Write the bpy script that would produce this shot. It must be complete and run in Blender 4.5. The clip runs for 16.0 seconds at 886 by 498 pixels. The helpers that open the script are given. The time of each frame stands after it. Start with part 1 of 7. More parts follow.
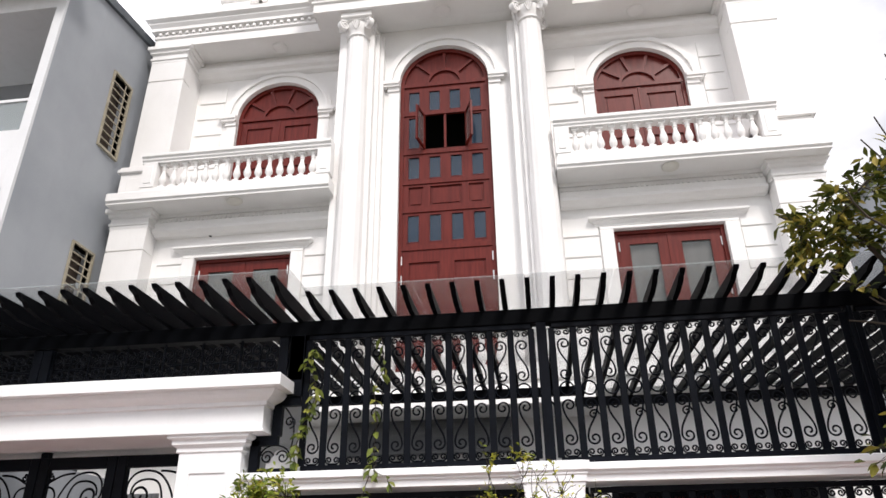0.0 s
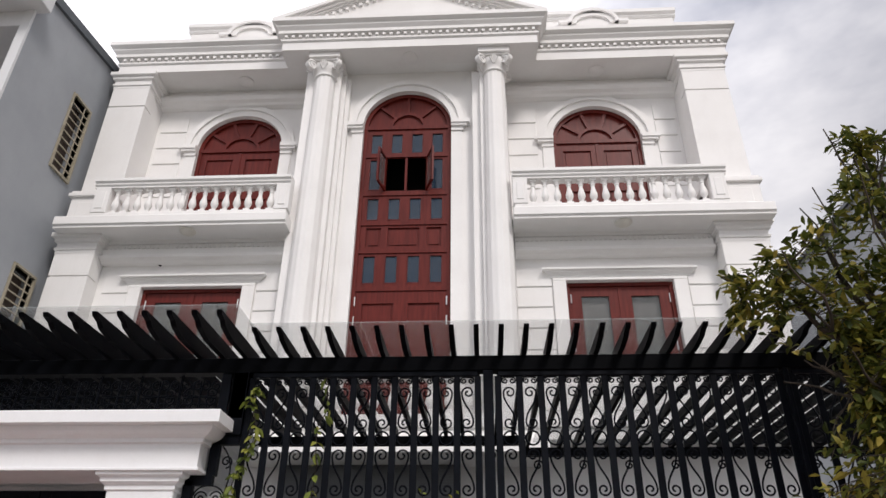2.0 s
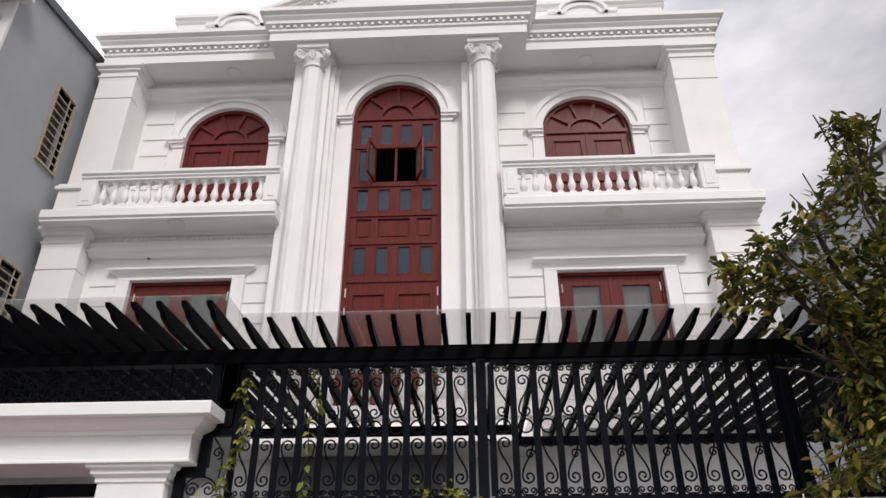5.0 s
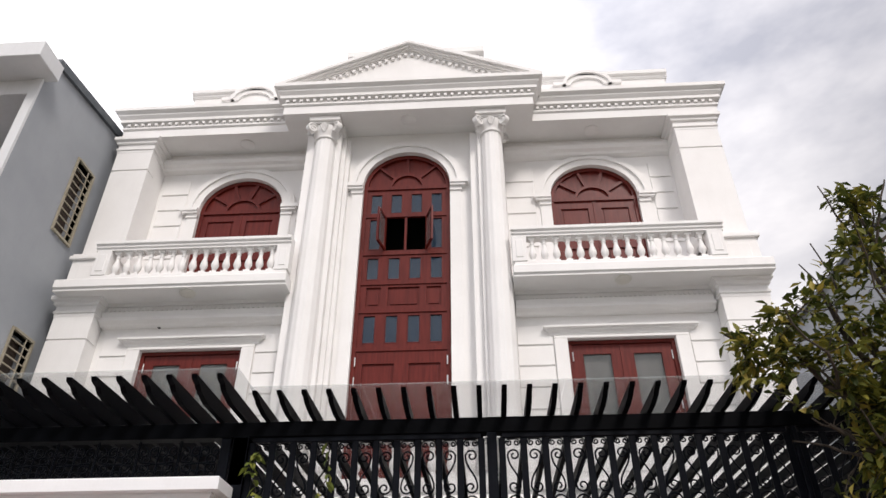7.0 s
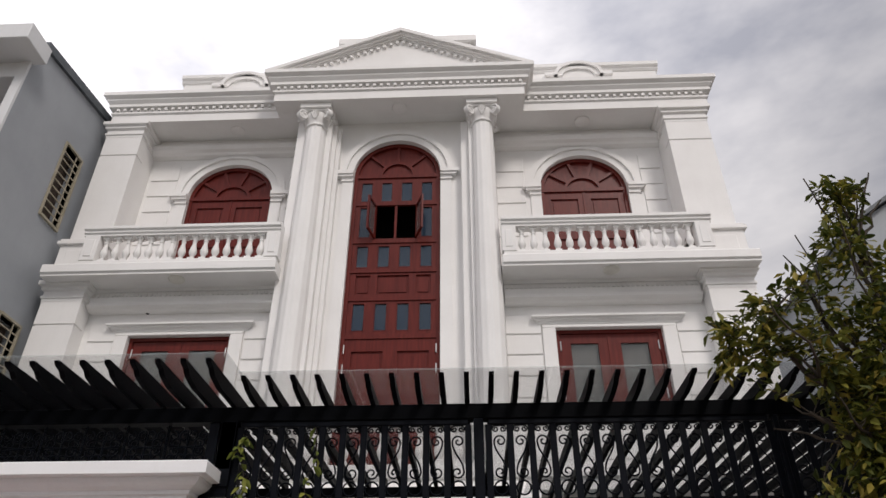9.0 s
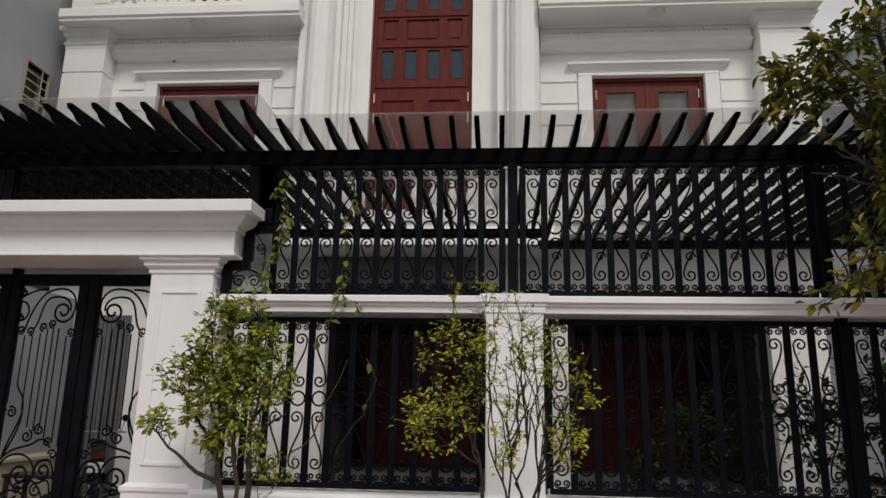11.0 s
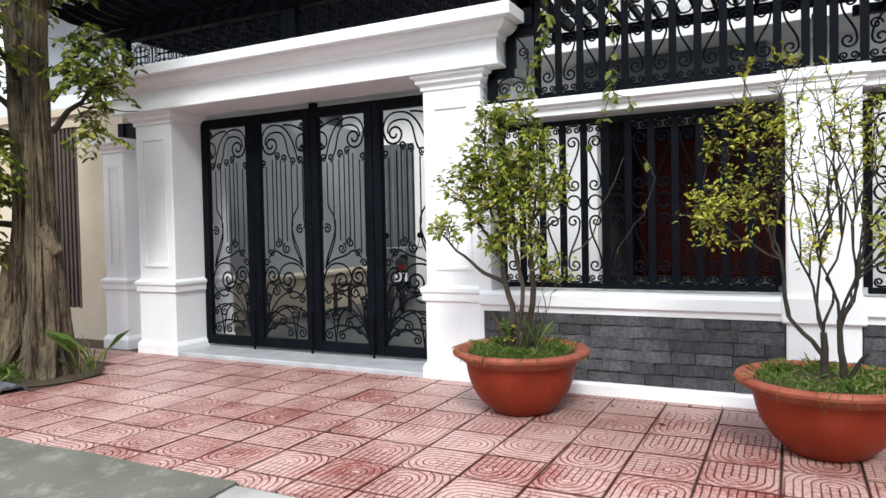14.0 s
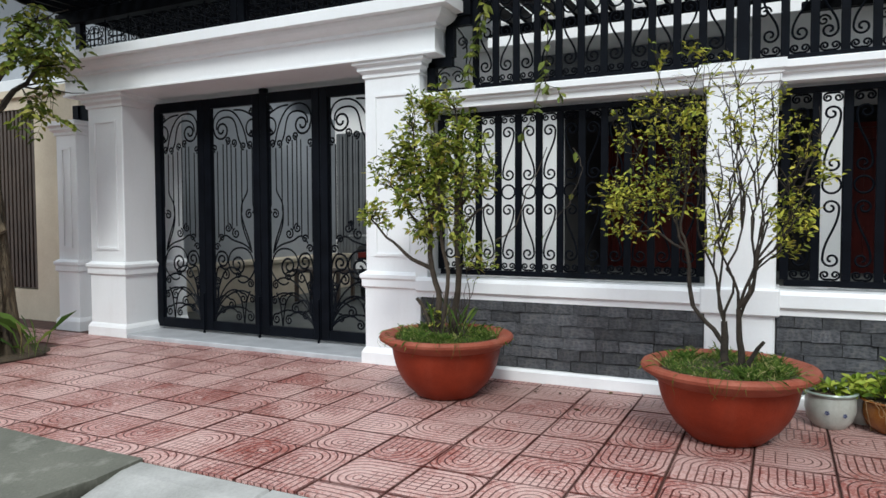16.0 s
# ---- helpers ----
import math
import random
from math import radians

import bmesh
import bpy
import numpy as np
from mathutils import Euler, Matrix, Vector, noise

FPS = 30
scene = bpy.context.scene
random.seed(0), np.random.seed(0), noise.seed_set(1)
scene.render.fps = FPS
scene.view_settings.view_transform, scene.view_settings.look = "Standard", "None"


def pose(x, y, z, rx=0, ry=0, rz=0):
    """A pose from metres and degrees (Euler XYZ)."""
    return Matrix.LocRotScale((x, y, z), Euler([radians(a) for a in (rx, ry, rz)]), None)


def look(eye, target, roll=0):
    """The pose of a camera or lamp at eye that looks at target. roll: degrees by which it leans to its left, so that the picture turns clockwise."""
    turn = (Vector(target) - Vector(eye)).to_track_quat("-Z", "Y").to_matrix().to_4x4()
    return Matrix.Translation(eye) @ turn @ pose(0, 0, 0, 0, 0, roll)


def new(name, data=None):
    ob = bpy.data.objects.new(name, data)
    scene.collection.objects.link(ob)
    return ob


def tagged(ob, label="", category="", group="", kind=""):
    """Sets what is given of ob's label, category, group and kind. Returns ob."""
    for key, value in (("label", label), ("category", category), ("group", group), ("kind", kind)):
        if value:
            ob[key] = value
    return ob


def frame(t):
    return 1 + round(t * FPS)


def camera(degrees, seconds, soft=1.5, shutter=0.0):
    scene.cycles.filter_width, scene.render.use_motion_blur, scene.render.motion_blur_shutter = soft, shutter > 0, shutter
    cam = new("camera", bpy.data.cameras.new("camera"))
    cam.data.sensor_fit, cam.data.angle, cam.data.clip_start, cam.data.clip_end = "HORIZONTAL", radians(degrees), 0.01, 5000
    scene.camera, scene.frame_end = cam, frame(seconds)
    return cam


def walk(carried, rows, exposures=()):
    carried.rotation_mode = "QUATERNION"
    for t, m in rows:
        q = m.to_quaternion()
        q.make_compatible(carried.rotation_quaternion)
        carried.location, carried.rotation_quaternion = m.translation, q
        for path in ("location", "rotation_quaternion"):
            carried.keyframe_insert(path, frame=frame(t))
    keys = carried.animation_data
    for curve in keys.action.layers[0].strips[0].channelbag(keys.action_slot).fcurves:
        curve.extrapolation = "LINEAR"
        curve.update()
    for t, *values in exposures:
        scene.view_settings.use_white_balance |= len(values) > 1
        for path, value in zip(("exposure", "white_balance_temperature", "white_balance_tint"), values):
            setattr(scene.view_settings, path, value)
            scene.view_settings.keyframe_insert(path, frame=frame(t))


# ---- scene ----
cam = camera(65.3, 16.0)
PATH = [
    (0, (3.122, -5.797, 1.591), (2.891, -4.01, 2.459), -0.7),
    (0.5, (3.138, -5.816, 1.6), (2.936, -4.062, 2.54), -0.0),
    (1, (3.155, -5.817, 1.604), (3.003, -4.099, 2.616), 0.7),
    (1.5, (3.143, -5.818, 1.576), (3.023, -4.101, 2.593), 0.6),
    (2, (3.166, -5.818, 1.584), (3.063, -4.077, 2.563), 0.6),
    (2.5, (3.168, -5.819, 1.558), (3.098, -4.084, 2.55), 0.2),
    (3, (3.165, -5.816, 1.558), (3.103, -4.061, 2.516), 0.1),
    (5.5, (3.152, -5.775, 1.573), (3.075, -4.023, 2.535), -0.3),
    (6, (3.152, -5.807, 1.585), (3.067, -4.088, 2.603), 0.4),
    (6.5, (3.149, -5.831, 1.604), (3.065, -4.141, 2.669), -0.2),
    (7, (3.15, -5.846, 1.593), (3.054, -4.192, 2.714), -0.1),
    (7.5, (3.155, -5.847, 1.587), (3.069, -4.19, 2.702), -0.3),
    (8, (3.161, -5.875, 1.582), (3.089, -4.213, 2.692), -0.2),
    (10.5, (3.139, -5.814, 1.527), (3.06, -4.044, 2.456), 0.2),
    (11, (3.1, -5.778, 1.498), (2.941, -3.836, 1.95), 1.1),
    (11.5, (3.125, -5.706, 1.391), (2.904, -3.729, 1.598), 0.7),
    (12, (3.103, -5.688, 1.38), (2.903, -3.698, 1.411), -1.2),
    (12.5, (3.053, -5.695, 1.441), (2.695, -3.728, 1.397), -1.3),
    (13, (3.021, -5.693, 1.401), (2.432, -3.782, 1.36), -1.0),
    (13.5, (2.99, -5.686, 1.363), (2.274, -3.819, 1.33), -0.0),
    (14, (3.036, -5.578, 1.37), (2.136, -3.793, 1.312), -1.2),
    (14.5, (3.156, -5.427, 1.341), (2.041, -3.766, 1.326), 1.2),
    (15, (3.275, -5.38, 1.349), (2.171, -3.712, 1.33), -1.1),
    (15.5, (3.433, -5.406, 1.333), (2.4, -3.694, 1.263), -0.5),
    (16, (3.497, -5.431, 1.336), (2.62, -3.636, 1.25), -0.2),
]
EXPO = [(0.0, 0.86, 6500, 13), (1.5, 0.41, 6500, 14), (3.0, 0.36, 6550, 14), (5.5, 0.38, 6600, 14), (7.0, 0.52, 6600, 14), (8.0, 0.30, 6600, 14), (10.5, -0.12, 6700, 13), (11.0, -0.12, 6750, 12), (11.5, 0.45, 6600, 10), (12.0, 0.78, 6500, 10), (12.5, 0.97, 6500, 10), (13.0, 1.05, 6420, 9), (13.5, 1.02, 6280, 8), (14.5, 0.88, 6060, 6), (15.5, 0.58, 5980, 4), (16.0, 0.5, 5980, 4)]
walk(cam, [(t, look(eye, target, roll)) for t, eye, target, roll in PATH], EXPO)

# ---- daylight: bright overcast ----
SUN_EL, SUN_AZ = 44.0, 155.0
world = bpy.data.worlds.new("overcast_sky")
scene.world = world
world.use_nodes = True
wn, wl = world.node_tree.nodes, world.node_tree.links
wn.clear()
w_out = wn.new("ShaderNodeOutputWorld")
w_bg = wn.new("ShaderNodeBackground")
w_sky = wn.new("ShaderNodeTexSky")
w_sky.sky_type, w_sky.sun_disc = "NISHITA", False
w_sky.sun_elevation, w_sky.sun_rotation = radians(SUN_EL), radians(SUN_AZ)
w_dim = wn.new("ShaderNodeVectorMath"); w_dim.operation = "SCALE"; w_dim.inputs["Scale"].default_value = 0.10
w_co = wn.new("ShaderNodeTexCoord")
w_noise = wn.new("ShaderNodeTexNoise")
w_noise.inputs["Scale"].default_value, w_noise.inputs["Detail"].default_value, w_noise.inputs["Roughness"].default_value = 2.2, 6.0, 0.55
w_map = wn.new("ShaderNodeMapping"); w_map.inputs["Scale"].default_value = (1, 1, 2.2); w_map.inputs["Location"].default_value = (0.55, 0.2, 0.0)
w_ramp = wn.new("ShaderNodeValToRGB")
w_ramp.color_ramp.elements[0].position, w_ramp.color_ramp.elements[0].color = 0.36, (0.54, 0.56, 0.625, 1)
w_ramp.color_ramp.elements[1].position, w_ramp.color_ramp.elements[1].color = 0.60, (1.16, 1.15, 1.15, 1)
w_mix = wn.new("ShaderNodeMix"); w_mix.data_type = "RGBA"; w_mix.inputs["Factor"].default_value = 0.88
wl.new(w_sky.outputs[0], w_dim.inputs[0])
wl.new(w_co.outputs["Generated"], w_map.inputs[0])
wl.new(w_map.outputs[0], w_noise.inputs["Vector"])
wl.new(w_noise.outputs[0], w_ramp.inputs[0])
wl.new(w_dim.outputs[0], w_mix.inputs["A"])
wl.new(w_ramp.outputs[0], w_mix.inputs["B"])
w_sep = wn.new("ShaderNodeSeparateXYZ")
w_grad = wn.new("ShaderNodeMapRange")
w_grad.inputs[1].default_value, w_grad.inputs[2].default_value, w_grad.inputs[3].default_value, w_grad.inputs[4].default_value = 0.0, 1.0, 0.60, 1.75
w_mul = wn.new("ShaderNodeVectorMath"); w_mul.operation = "SCALE"
wl.new(w_co.outputs["Generated"], w_sep.inputs[0])
wl.new(w_sep.outputs[2], w_grad.inputs[0])
# the cloud is thinner towards the west
w_west = wn.new("ShaderNodeMapRange")
w_west.inputs[1].default_value, w_west.inputs[2].default_value, w_west.inputs[3].default_value, w_west.inputs[4].default_value = -0.15, 0.5, 0.98, 0.52
wl.new(w_sep.outputs[0], w_west.inputs[0])
w_both = wn.new("ShaderNodeMath"); w_both.operation = "MULTIPLY"
wl.new(w_grad.outputs[0], w_both.inputs[0]); wl.new(w_west.outputs[0], w_both.inputs[1])
wl.new(w_mix.outputs["Result"], w_mul.inputs[0]); wl.new(w_both.outputs[0], w_mul.inputs["Scale"])
wl.new(w_mul.outputs[0], w_bg.inputs["Color"])
w_bg.inputs["Strength"].default_value = 0.95
wl.new(w_bg.outputs[0], w_out.inputs[0])

sun = new("sun", bpy.data.lights.new("sun", "SUN"))
sun.data.energy, sun.data.angle, sun.data.color = 1.5, radians(14), (1.0, 0.96, 0.90)
sun.matrix_world = look((0, 0, 0), (-0.44, 0.94, -1.0))


# ---- materials ----
def mat_new(name):
    m = bpy.data.materials.new(name)
    m.use_nodes = True
    nt = m.node_tree
    return m, nt.nodes, nt.links, nt.nodes["Principled BSDF"]


def mottled(name, c1, c2, rough=0.6, scale=4.0, fine=60.0, bump=0.15, metal=0.0, deep=0.01, dirt=None, dirt_amt=0.3, coord="Object", spec=0.5, per=0.0, stretch=(1, 1, 1), p0=0.45, p1=0.9):
    """Two scales of colour variation, grain relief and optional dirt streaks."""
    m, n, l, b = mat_new(name)
    tc = n.new("ShaderNodeTexCoord")
    mp = n.new("ShaderNodeMapping"); mp.inputs["Scale"].default_value = stretch
    l.new(tc.outputs[coord], mp.inputs[0])
    big = n.new("ShaderNodeTexNoise"); big.inputs["Scale"].default_value = scale; big.inputs["Detail"].default_value = 5
    sm = n.new("ShaderNodeTexNoise"); sm.inputs["Scale"].default_value = fine; sm.inputs["Detail"].default_value = 3
    l.new(mp.outputs[0], big.inputs["Vector"]); l.new(mp.outputs[0], sm.inputs["Vector"])
    av = n.new("ShaderNodeMath"); av.operation = "MULTIPLY_ADD"; av.inputs[1].default_value = 0.35
    l.new(sm.outputs[0], av.inputs[0]); l.new(big.outputs[0], av.inputs[2])
    rp = n.new("ShaderNodeValToRGB")
    rp.color_ramp.elements[0].position, rp.color_ramp.elements[0].color = p0, (*c1, 1)
    rp.color_ramp.elements[1].position, rp.color_ramp.elements[1].color = p1, (*c2, 1)
    l.new(av.outputs[0], rp.inputs[0])
    col = rp.outputs[0]
    if dirt:
        dn = n.new("ShaderNodeTexNoise"); dn.inputs["Scale"].default_value = 1.7; dn.inputs["Detail"].default_value = 8; dn.inputs["Roughness"].default_value = 0.7
        dm = n.new("ShaderNodeMapping"); dm.inputs["Scale"].default_value = (3.0, 3.0, 0.6)
        l.new(tc.outputs[coord], dm.inputs[0]); l.new(dm.outputs[0], dn.inputs["Vector"])
        dr = n.new("ShaderNodeValToRGB"); dr.color_ramp.elements[0].position = 0.52; dr.color_ramp.elements[1].position = 0.8
        l.new(dn.outputs[0], dr.inputs[0])
        dk = n.new("ShaderNodeMath"); dk.operation = "MULTIPLY"; dk.inputs[1].default_value = dirt_amt
        l.new(dr.outputs[0], dk.inputs[0])
        mx = n.new("ShaderNodeMix"); mx.data_type = "RGBA"; mx.inputs["B"].default_value = (*dirt, 1)
        l.new(dk.outputs[0], mx.inputs["Factor"]); l.new(col, mx.inputs["A"])
        col = mx.outputs["Result"]
    if per:
        oi = n.new("ShaderNodeObjectInfo")
        hs = n.new("ShaderNodeHueSaturation")
        ma = n.new("ShaderNodeMath"); ma.operation = "MULTIPLY_ADD"; ma.inputs[1].default_value = per; ma.inputs[2].default_value = 1.0 - per / 2
        l.new(oi.outputs["Random"], ma.inputs[0]); l.new(ma.outputs[0], hs.inputs["Value"]); l.new(col, hs.inputs["Color"])
        col = hs.outputs[0]
    l.new(col, b.inputs["Base Color"])
    bp = n.new("ShaderNodeBump"); bp.inputs["Strength"].default_value = bump; bp.inputs["Distance"].default_value = deep
    l.new(sm.outputs[0], bp.inputs["Height"]); l.new(bp.outputs[0], b.inputs["Normal"])
    b.inputs["Roughness"].default_value, b.inputs["Metallic"].default_value = rough, metal
    b.inputs["Specular IOR Level"].default_value = spec
    return m


def glass_mat(name, tint, rough=0.03, alpha=0.25):
    """Thin pane: mostly clear, with true gloss."""
    m, n, l, b = mat_new(name)
    b.inputs["Base Color"].default_value = (*tint, 1)
    b.inputs["Roughness"].default_value = rough
    b.inputs["Alpha"].default_value = alpha
    b.inputs["IOR"].default_value = 1.5
    tc = n.new("ShaderNodeTexCoord"); no = n.new("ShaderNodeTexNoise"); no.inputs["Scale"].default_value = 1.3
    bp = n.new("ShaderNodeBump"); bp.inputs["Strength"].default_value = 0.03
    l.new(tc.outputs["Object"], no.inputs["Vector"]); l.new(no.outputs[0], bp.inputs["Height"]); l.new(bp.outputs[0], b.inputs["Normal"])
    return m


def leaf_mat(name, ramp):
    """Leaves that vary from leaf to leaf, with some light through them."""
    m, n, l, b = mat_new(name)
    g = n.new("ShaderNodeNewGeometry")
    rp = n.new("ShaderNodeValToRGB")
    cr = rp.color_ramp
    cr.elements[0].position, cr.elements[0].color = ramp[0][0], (*ramp[0][1], 1)
    cr.elements[1].position, cr.elements[1].color = ramp[-1][0], (*ramp[-1][1], 1)
    for p, c in ramp[1:-1]:
        e = cr.elements.new(p); e.color = (*c, 1)
    l.new(g.outputs["Random Per Island"], rp.inputs[0])
    l.new(rp.outputs[0], b.inputs["Base Color"])
    b.inputs["Roughness"].default_value = 0.5
    b.inputs["Specular IOR Level"].default_value = 0.25
    tr = n.new("ShaderNodeBsdfTranslucent"); l.new(rp.outputs[0], tr.inputs[0])
    mx = n.new("ShaderNodeMixShader"); mx.inputs[0].default_value = 0.3
    l.new(b.outputs[0], mx.inputs[1]); l.new(tr.outputs[0], mx.inputs[2])
    l.new(mx.outputs[0], n["Material Output"].inputs[0])
    return m


def tile_mat(name):
    """Red terrazzo paving tile, pressed with rings and straight grooves, worn pale on the raised parts."""
    m, n, l, b = mat_new(name)
    g = n.new("ShaderNodeNewGeometry")
    sp = n.new("ShaderNodeSeparateXYZ"); l.new(g.outputs["Position"], sp.inputs[0])

    def mth(op, a, c=None, d=None):
        k = n.new("ShaderNodeMath"); k.operation = op
        for i, v in enumerate((a, c, d)):
            if v is None:
                continue
            if isinstance(v, (int, float)):
                k.inputs[i].default_value = v
            else:
                l.new(v, k.inputs[i])
        return k.outputs[0]
    T = 0.4
    # local coordinates in the tile, -0.5 to 0.5
    u = mth("SUBTRACT", mth("FRACT", mth("DIVIDE", mth("ADD", sp.outputs[0], 39.82), T)), 0.5)
    v = mth("SUBTRACT", mth("FRACT", mth("DIVIDE", mth("ADD", sp.outputs[1], 40.17), T)), 0.5)
    oi = n.new("ShaderNodeObjectInfo")
    wrp = n.new("ShaderNodeTexNoise"); wrp.inputs["Scale"].default_value = 9.0; wrp.inputs["Detail"].default_value = 3
    l.new(g.outputs["Position"], wrp.inputs["Vector"])
    wob = mth("MULTIPLY", mth("SUBTRACT", wrp.outputs[0], 0.5), 0.022)
    u, v = mth("ADD", u, wob), mth("SUBTRACT", v, wob)
    # the tiles are laid either way round, two in five of them turned by a quarter
    flip = mth("SUBTRACT", mth("MULTIPLY", mth("GREATER_THAN", mth("FRACT", mth("MULTIPLY", oi.outputs["Random"], 7.0)), 0.5), 2.0), 1.0)
    turn = mth("GREATER_THAN", oi.outputs["Random"], 0.60)
    keep = mth("SUBTRACT", 1.0, turn)
    a_ = mth("ADD", mth("MULTIPLY", u, keep), mth("MULTIPLY", v, turn))
    c_ = mth("MULTIPLY", flip, mth("ADD", mth("MULTIPLY", v, keep), mth("MULTIPLY", u, turn)))

    # grooves turn about a point off the middle and run on straight to the tile's edge
    dc = mth("MAXIMUM", mth("SUBTRACT", c_, 0.08), 0.0)
    aw = mth("ADD", a_, mth("MULTIPLY", mth("SUBTRACT", mth("FRACT", mth("MULTIPLY", oi.outputs["Random"], 13.0)), 0.4), 0.45))
    mid = mth("SQRT", mth("ADD", mth("MULTIPLY", aw, aw), mth("MULTIPLY", dc, dc)))
    ec = mth("MULTIPLY", mth("SUBTRACT", c_, 0.08), 1.5)
    eye_d = mth("SQRT", mth("ADD", mth("MULTIPLY", aw, aw), mth("MULTIPLY", ec, ec)))

    def line(q, step, w):
        """0 on a thin groove repeated at each step, 1 between the grooves."""
        k = mth("ABSOLUTE", mth("SUBTRACT", mth("FRACT", mth("ADD", mth("DIVIDE", q, step), 20.0)), 0.5))
        r_ = n.new("ShaderNodeMapRange"); l.new(k, r_.inputs[0])
        r_.inputs[1].default_value, r_.inputs[2].default_value = w / step * 0.5, w / step
        return r_.outputs[0]
    rings = line(mid, 0.105, 0.015)
    oval = mth("MAXIMUM", line(eye_d, 0.17, 0.014), mth("GREATER_THAN", eye_d, 0.13))
    low = mth("GREATER_THAN", c_, 0.06)
    cross = mth("MAXIMUM", mth("MAXIMUM", line(c_, 0.15, 0.011), low), mth("GREATER_THAN", mth("ADD", mth("ABSOLUTE", aw), mth("MULTIPLY", wrp.outputs[0], 0.5)), 0.52))
    pat = mth("MINIMUM", mth("MINIMUM", mth("MAXIMUM", rings, mth("LESS_THAN", eye_d, 0.075)), oval), cross)
    edge = mth("LESS_THAN", mth("MAXIMUM", mth("ABSOLUTE", u), mth("ABSOLUTE", v)), 0.472)
    pat = mth("MULTIPLY", pat, mth("ADD", 0.25, mth("MULTIPLY", edge, 0.75)))
    groove = n.new("ShaderNodeMapRange"); l.new(pat, groove.inputs[0])
    eye_ = n.new("ShaderNodeMapRange"); l.new(eye_d, eye_.inputs[0])
    eye_.inputs[1].default_value, eye_.inputs[2].default_value, eye_.inputs[3].default_value, eye_.inputs[4].default_value = 0.04, 0.085, 0.40, 0.0
    big = n.new("ShaderNodeTexNoise"); big.inputs["Scale"].default_value = 1.6; big.inputs["Detail"].default_value = 7; big.inputs["Roughness"].default_value = 0.65
    l.new(g.outputs["Position"], big.inputs["Vector"])
    chips = n.new("ShaderNodeTexVoronoi"); chips.inputs["Scale"].default_value = 75; l.new(g.outputs["Position"], chips.inputs["Vector"])
    cr = n.new("ShaderNodeValToRGB")
    cr.color_ramp.elements[0].position, cr.color_ramp.elements[0].color = 0.20, (0.31, 0.065, 0.045, 1)
    cr.color_ramp.elements[1].position, cr.color_ramp.elements[1].color = 0.95, (0.70, 0.47, 0.425, 1)
    mixv = mth("ADD", mth("MULTIPLY", mth("SUBTRACT", chips.outputs["Color"], 0.12), 0.85), mth("ADD", mth("MULTIPLY", mth("SUBTRACT", big.outputs[0], 0.5), 1.7), mth("ADD", mth("ADD", eye_.outputs[0], 0.25), mth("MULTIPLY", oi.outputs["Random"], 0.30))))
    l.new(mixv, cr.inputs[0])
    dark = n.new("ShaderNodeMix"); dark.data_type = "RGBA"; dark.inputs["A"].default_value = (0.075, 0.014, 0.011, 1)
    worn = mth("MULTIPLY_ADD", mth("MULTIPLY", groove.outputs[0], 1.0), 0.85, mth("MULTIPLY", mth("SUBTRACT", big.outputs[0], 0.46), 0.5))
    worn = mth("MINIMUM", mth("MAXIMUM", worn, 0.0), 1.0)
    l.new(worn, dark.inputs["Factor"]); l.new(cr.outputs[0], dark.inputs["B"])
    st = n.new("ShaderNodeTexNoise"); st.inputs["Scale"].default_value = 0.8; st.inputs["Detail"].default_value = 9; st.inputs["Roughness"].default_value = 0.75
    l.new(g.outputs["Position"], st.inputs["Vector"])
    sr = n.new("ShaderNodeValToRGB"); sr.color_ramp.elements[0].position, sr.color_ramp.elements[1].position = 0.5, 0.72
    sr.color_ramp.elements[1].color = (0.5, 0.5, 0.5, 1)
    l.new(st.outputs[0], sr.inputs[0])
    stain = n.new("ShaderNodeMix"); stain.data_type = "RGBA"; stain.inputs["B"].default_value = (0.46, 0.33, 0.29, 1)
    l.new(sr.outputs[0], stain.inputs["Factor"]); l.new(dark.outputs["Result"], stain.inputs["A"])
    # paving darker in an oval round the pots, its edge broken by noise
    wx, wy = mth("DIVIDE", mth("SUBTRACT", sp.outputs[0], 3.6), 2.6), mth("DIVIDE", mth("ADD", sp.outputs[1], 0.75), 0.95)
    pot_zone = mth("SUBTRACT", mth("ADD", 1.25, mth("MULTIPLY", mth("SUBTRACT", st.outputs[0], 0.5), 2.4)), mth("SQRT", mth("ADD", mth("MULTIPLY", wx, wx), mth("MULTIPLY", wy, wy))))
    pot_zone = mth("MULTIPLY", mth("MINIMUM", mth("MAXIMUM", mth("MULTIPLY", pot_zone, 1.6), 0.0), 1.0), 0.26)
    zone_dark = n.new("ShaderNodeMix"); zone_dark.data_type = "RGBA"; zone_dark.inputs["B"].default_value = (0.105, 0.034, 0.024, 1)
    l.new(pot_zone, zone_dark.inputs["Factor"]); l.new(stain.outputs["Result"], zone_dark.inputs["A"])
    l.new(zone_dark.outputs["Result"], b.inputs["Base Color"])
    bp = n.new("ShaderNodeBump"); bp.inputs["Strength"].default_value = 0.6; bp.inputs["Distance"].default_value = 0.004
    l.new(groove.outputs[0], bp.inputs["Height"]); l.new(bp.outputs[0], b.inputs["Normal"])
    rr = n.new("ShaderNodeMapRange"); l.new(st.outputs[0], rr.inputs[0])
    rr.inputs[1].default_value, rr.inputs[2].default_value, rr.inputs[3].default_value, rr.inputs[4].default_value = 0.4, 0.65, 0.32, 0.62
    l.new(rr.outputs[0], b.inputs["Roughness"])
    return m


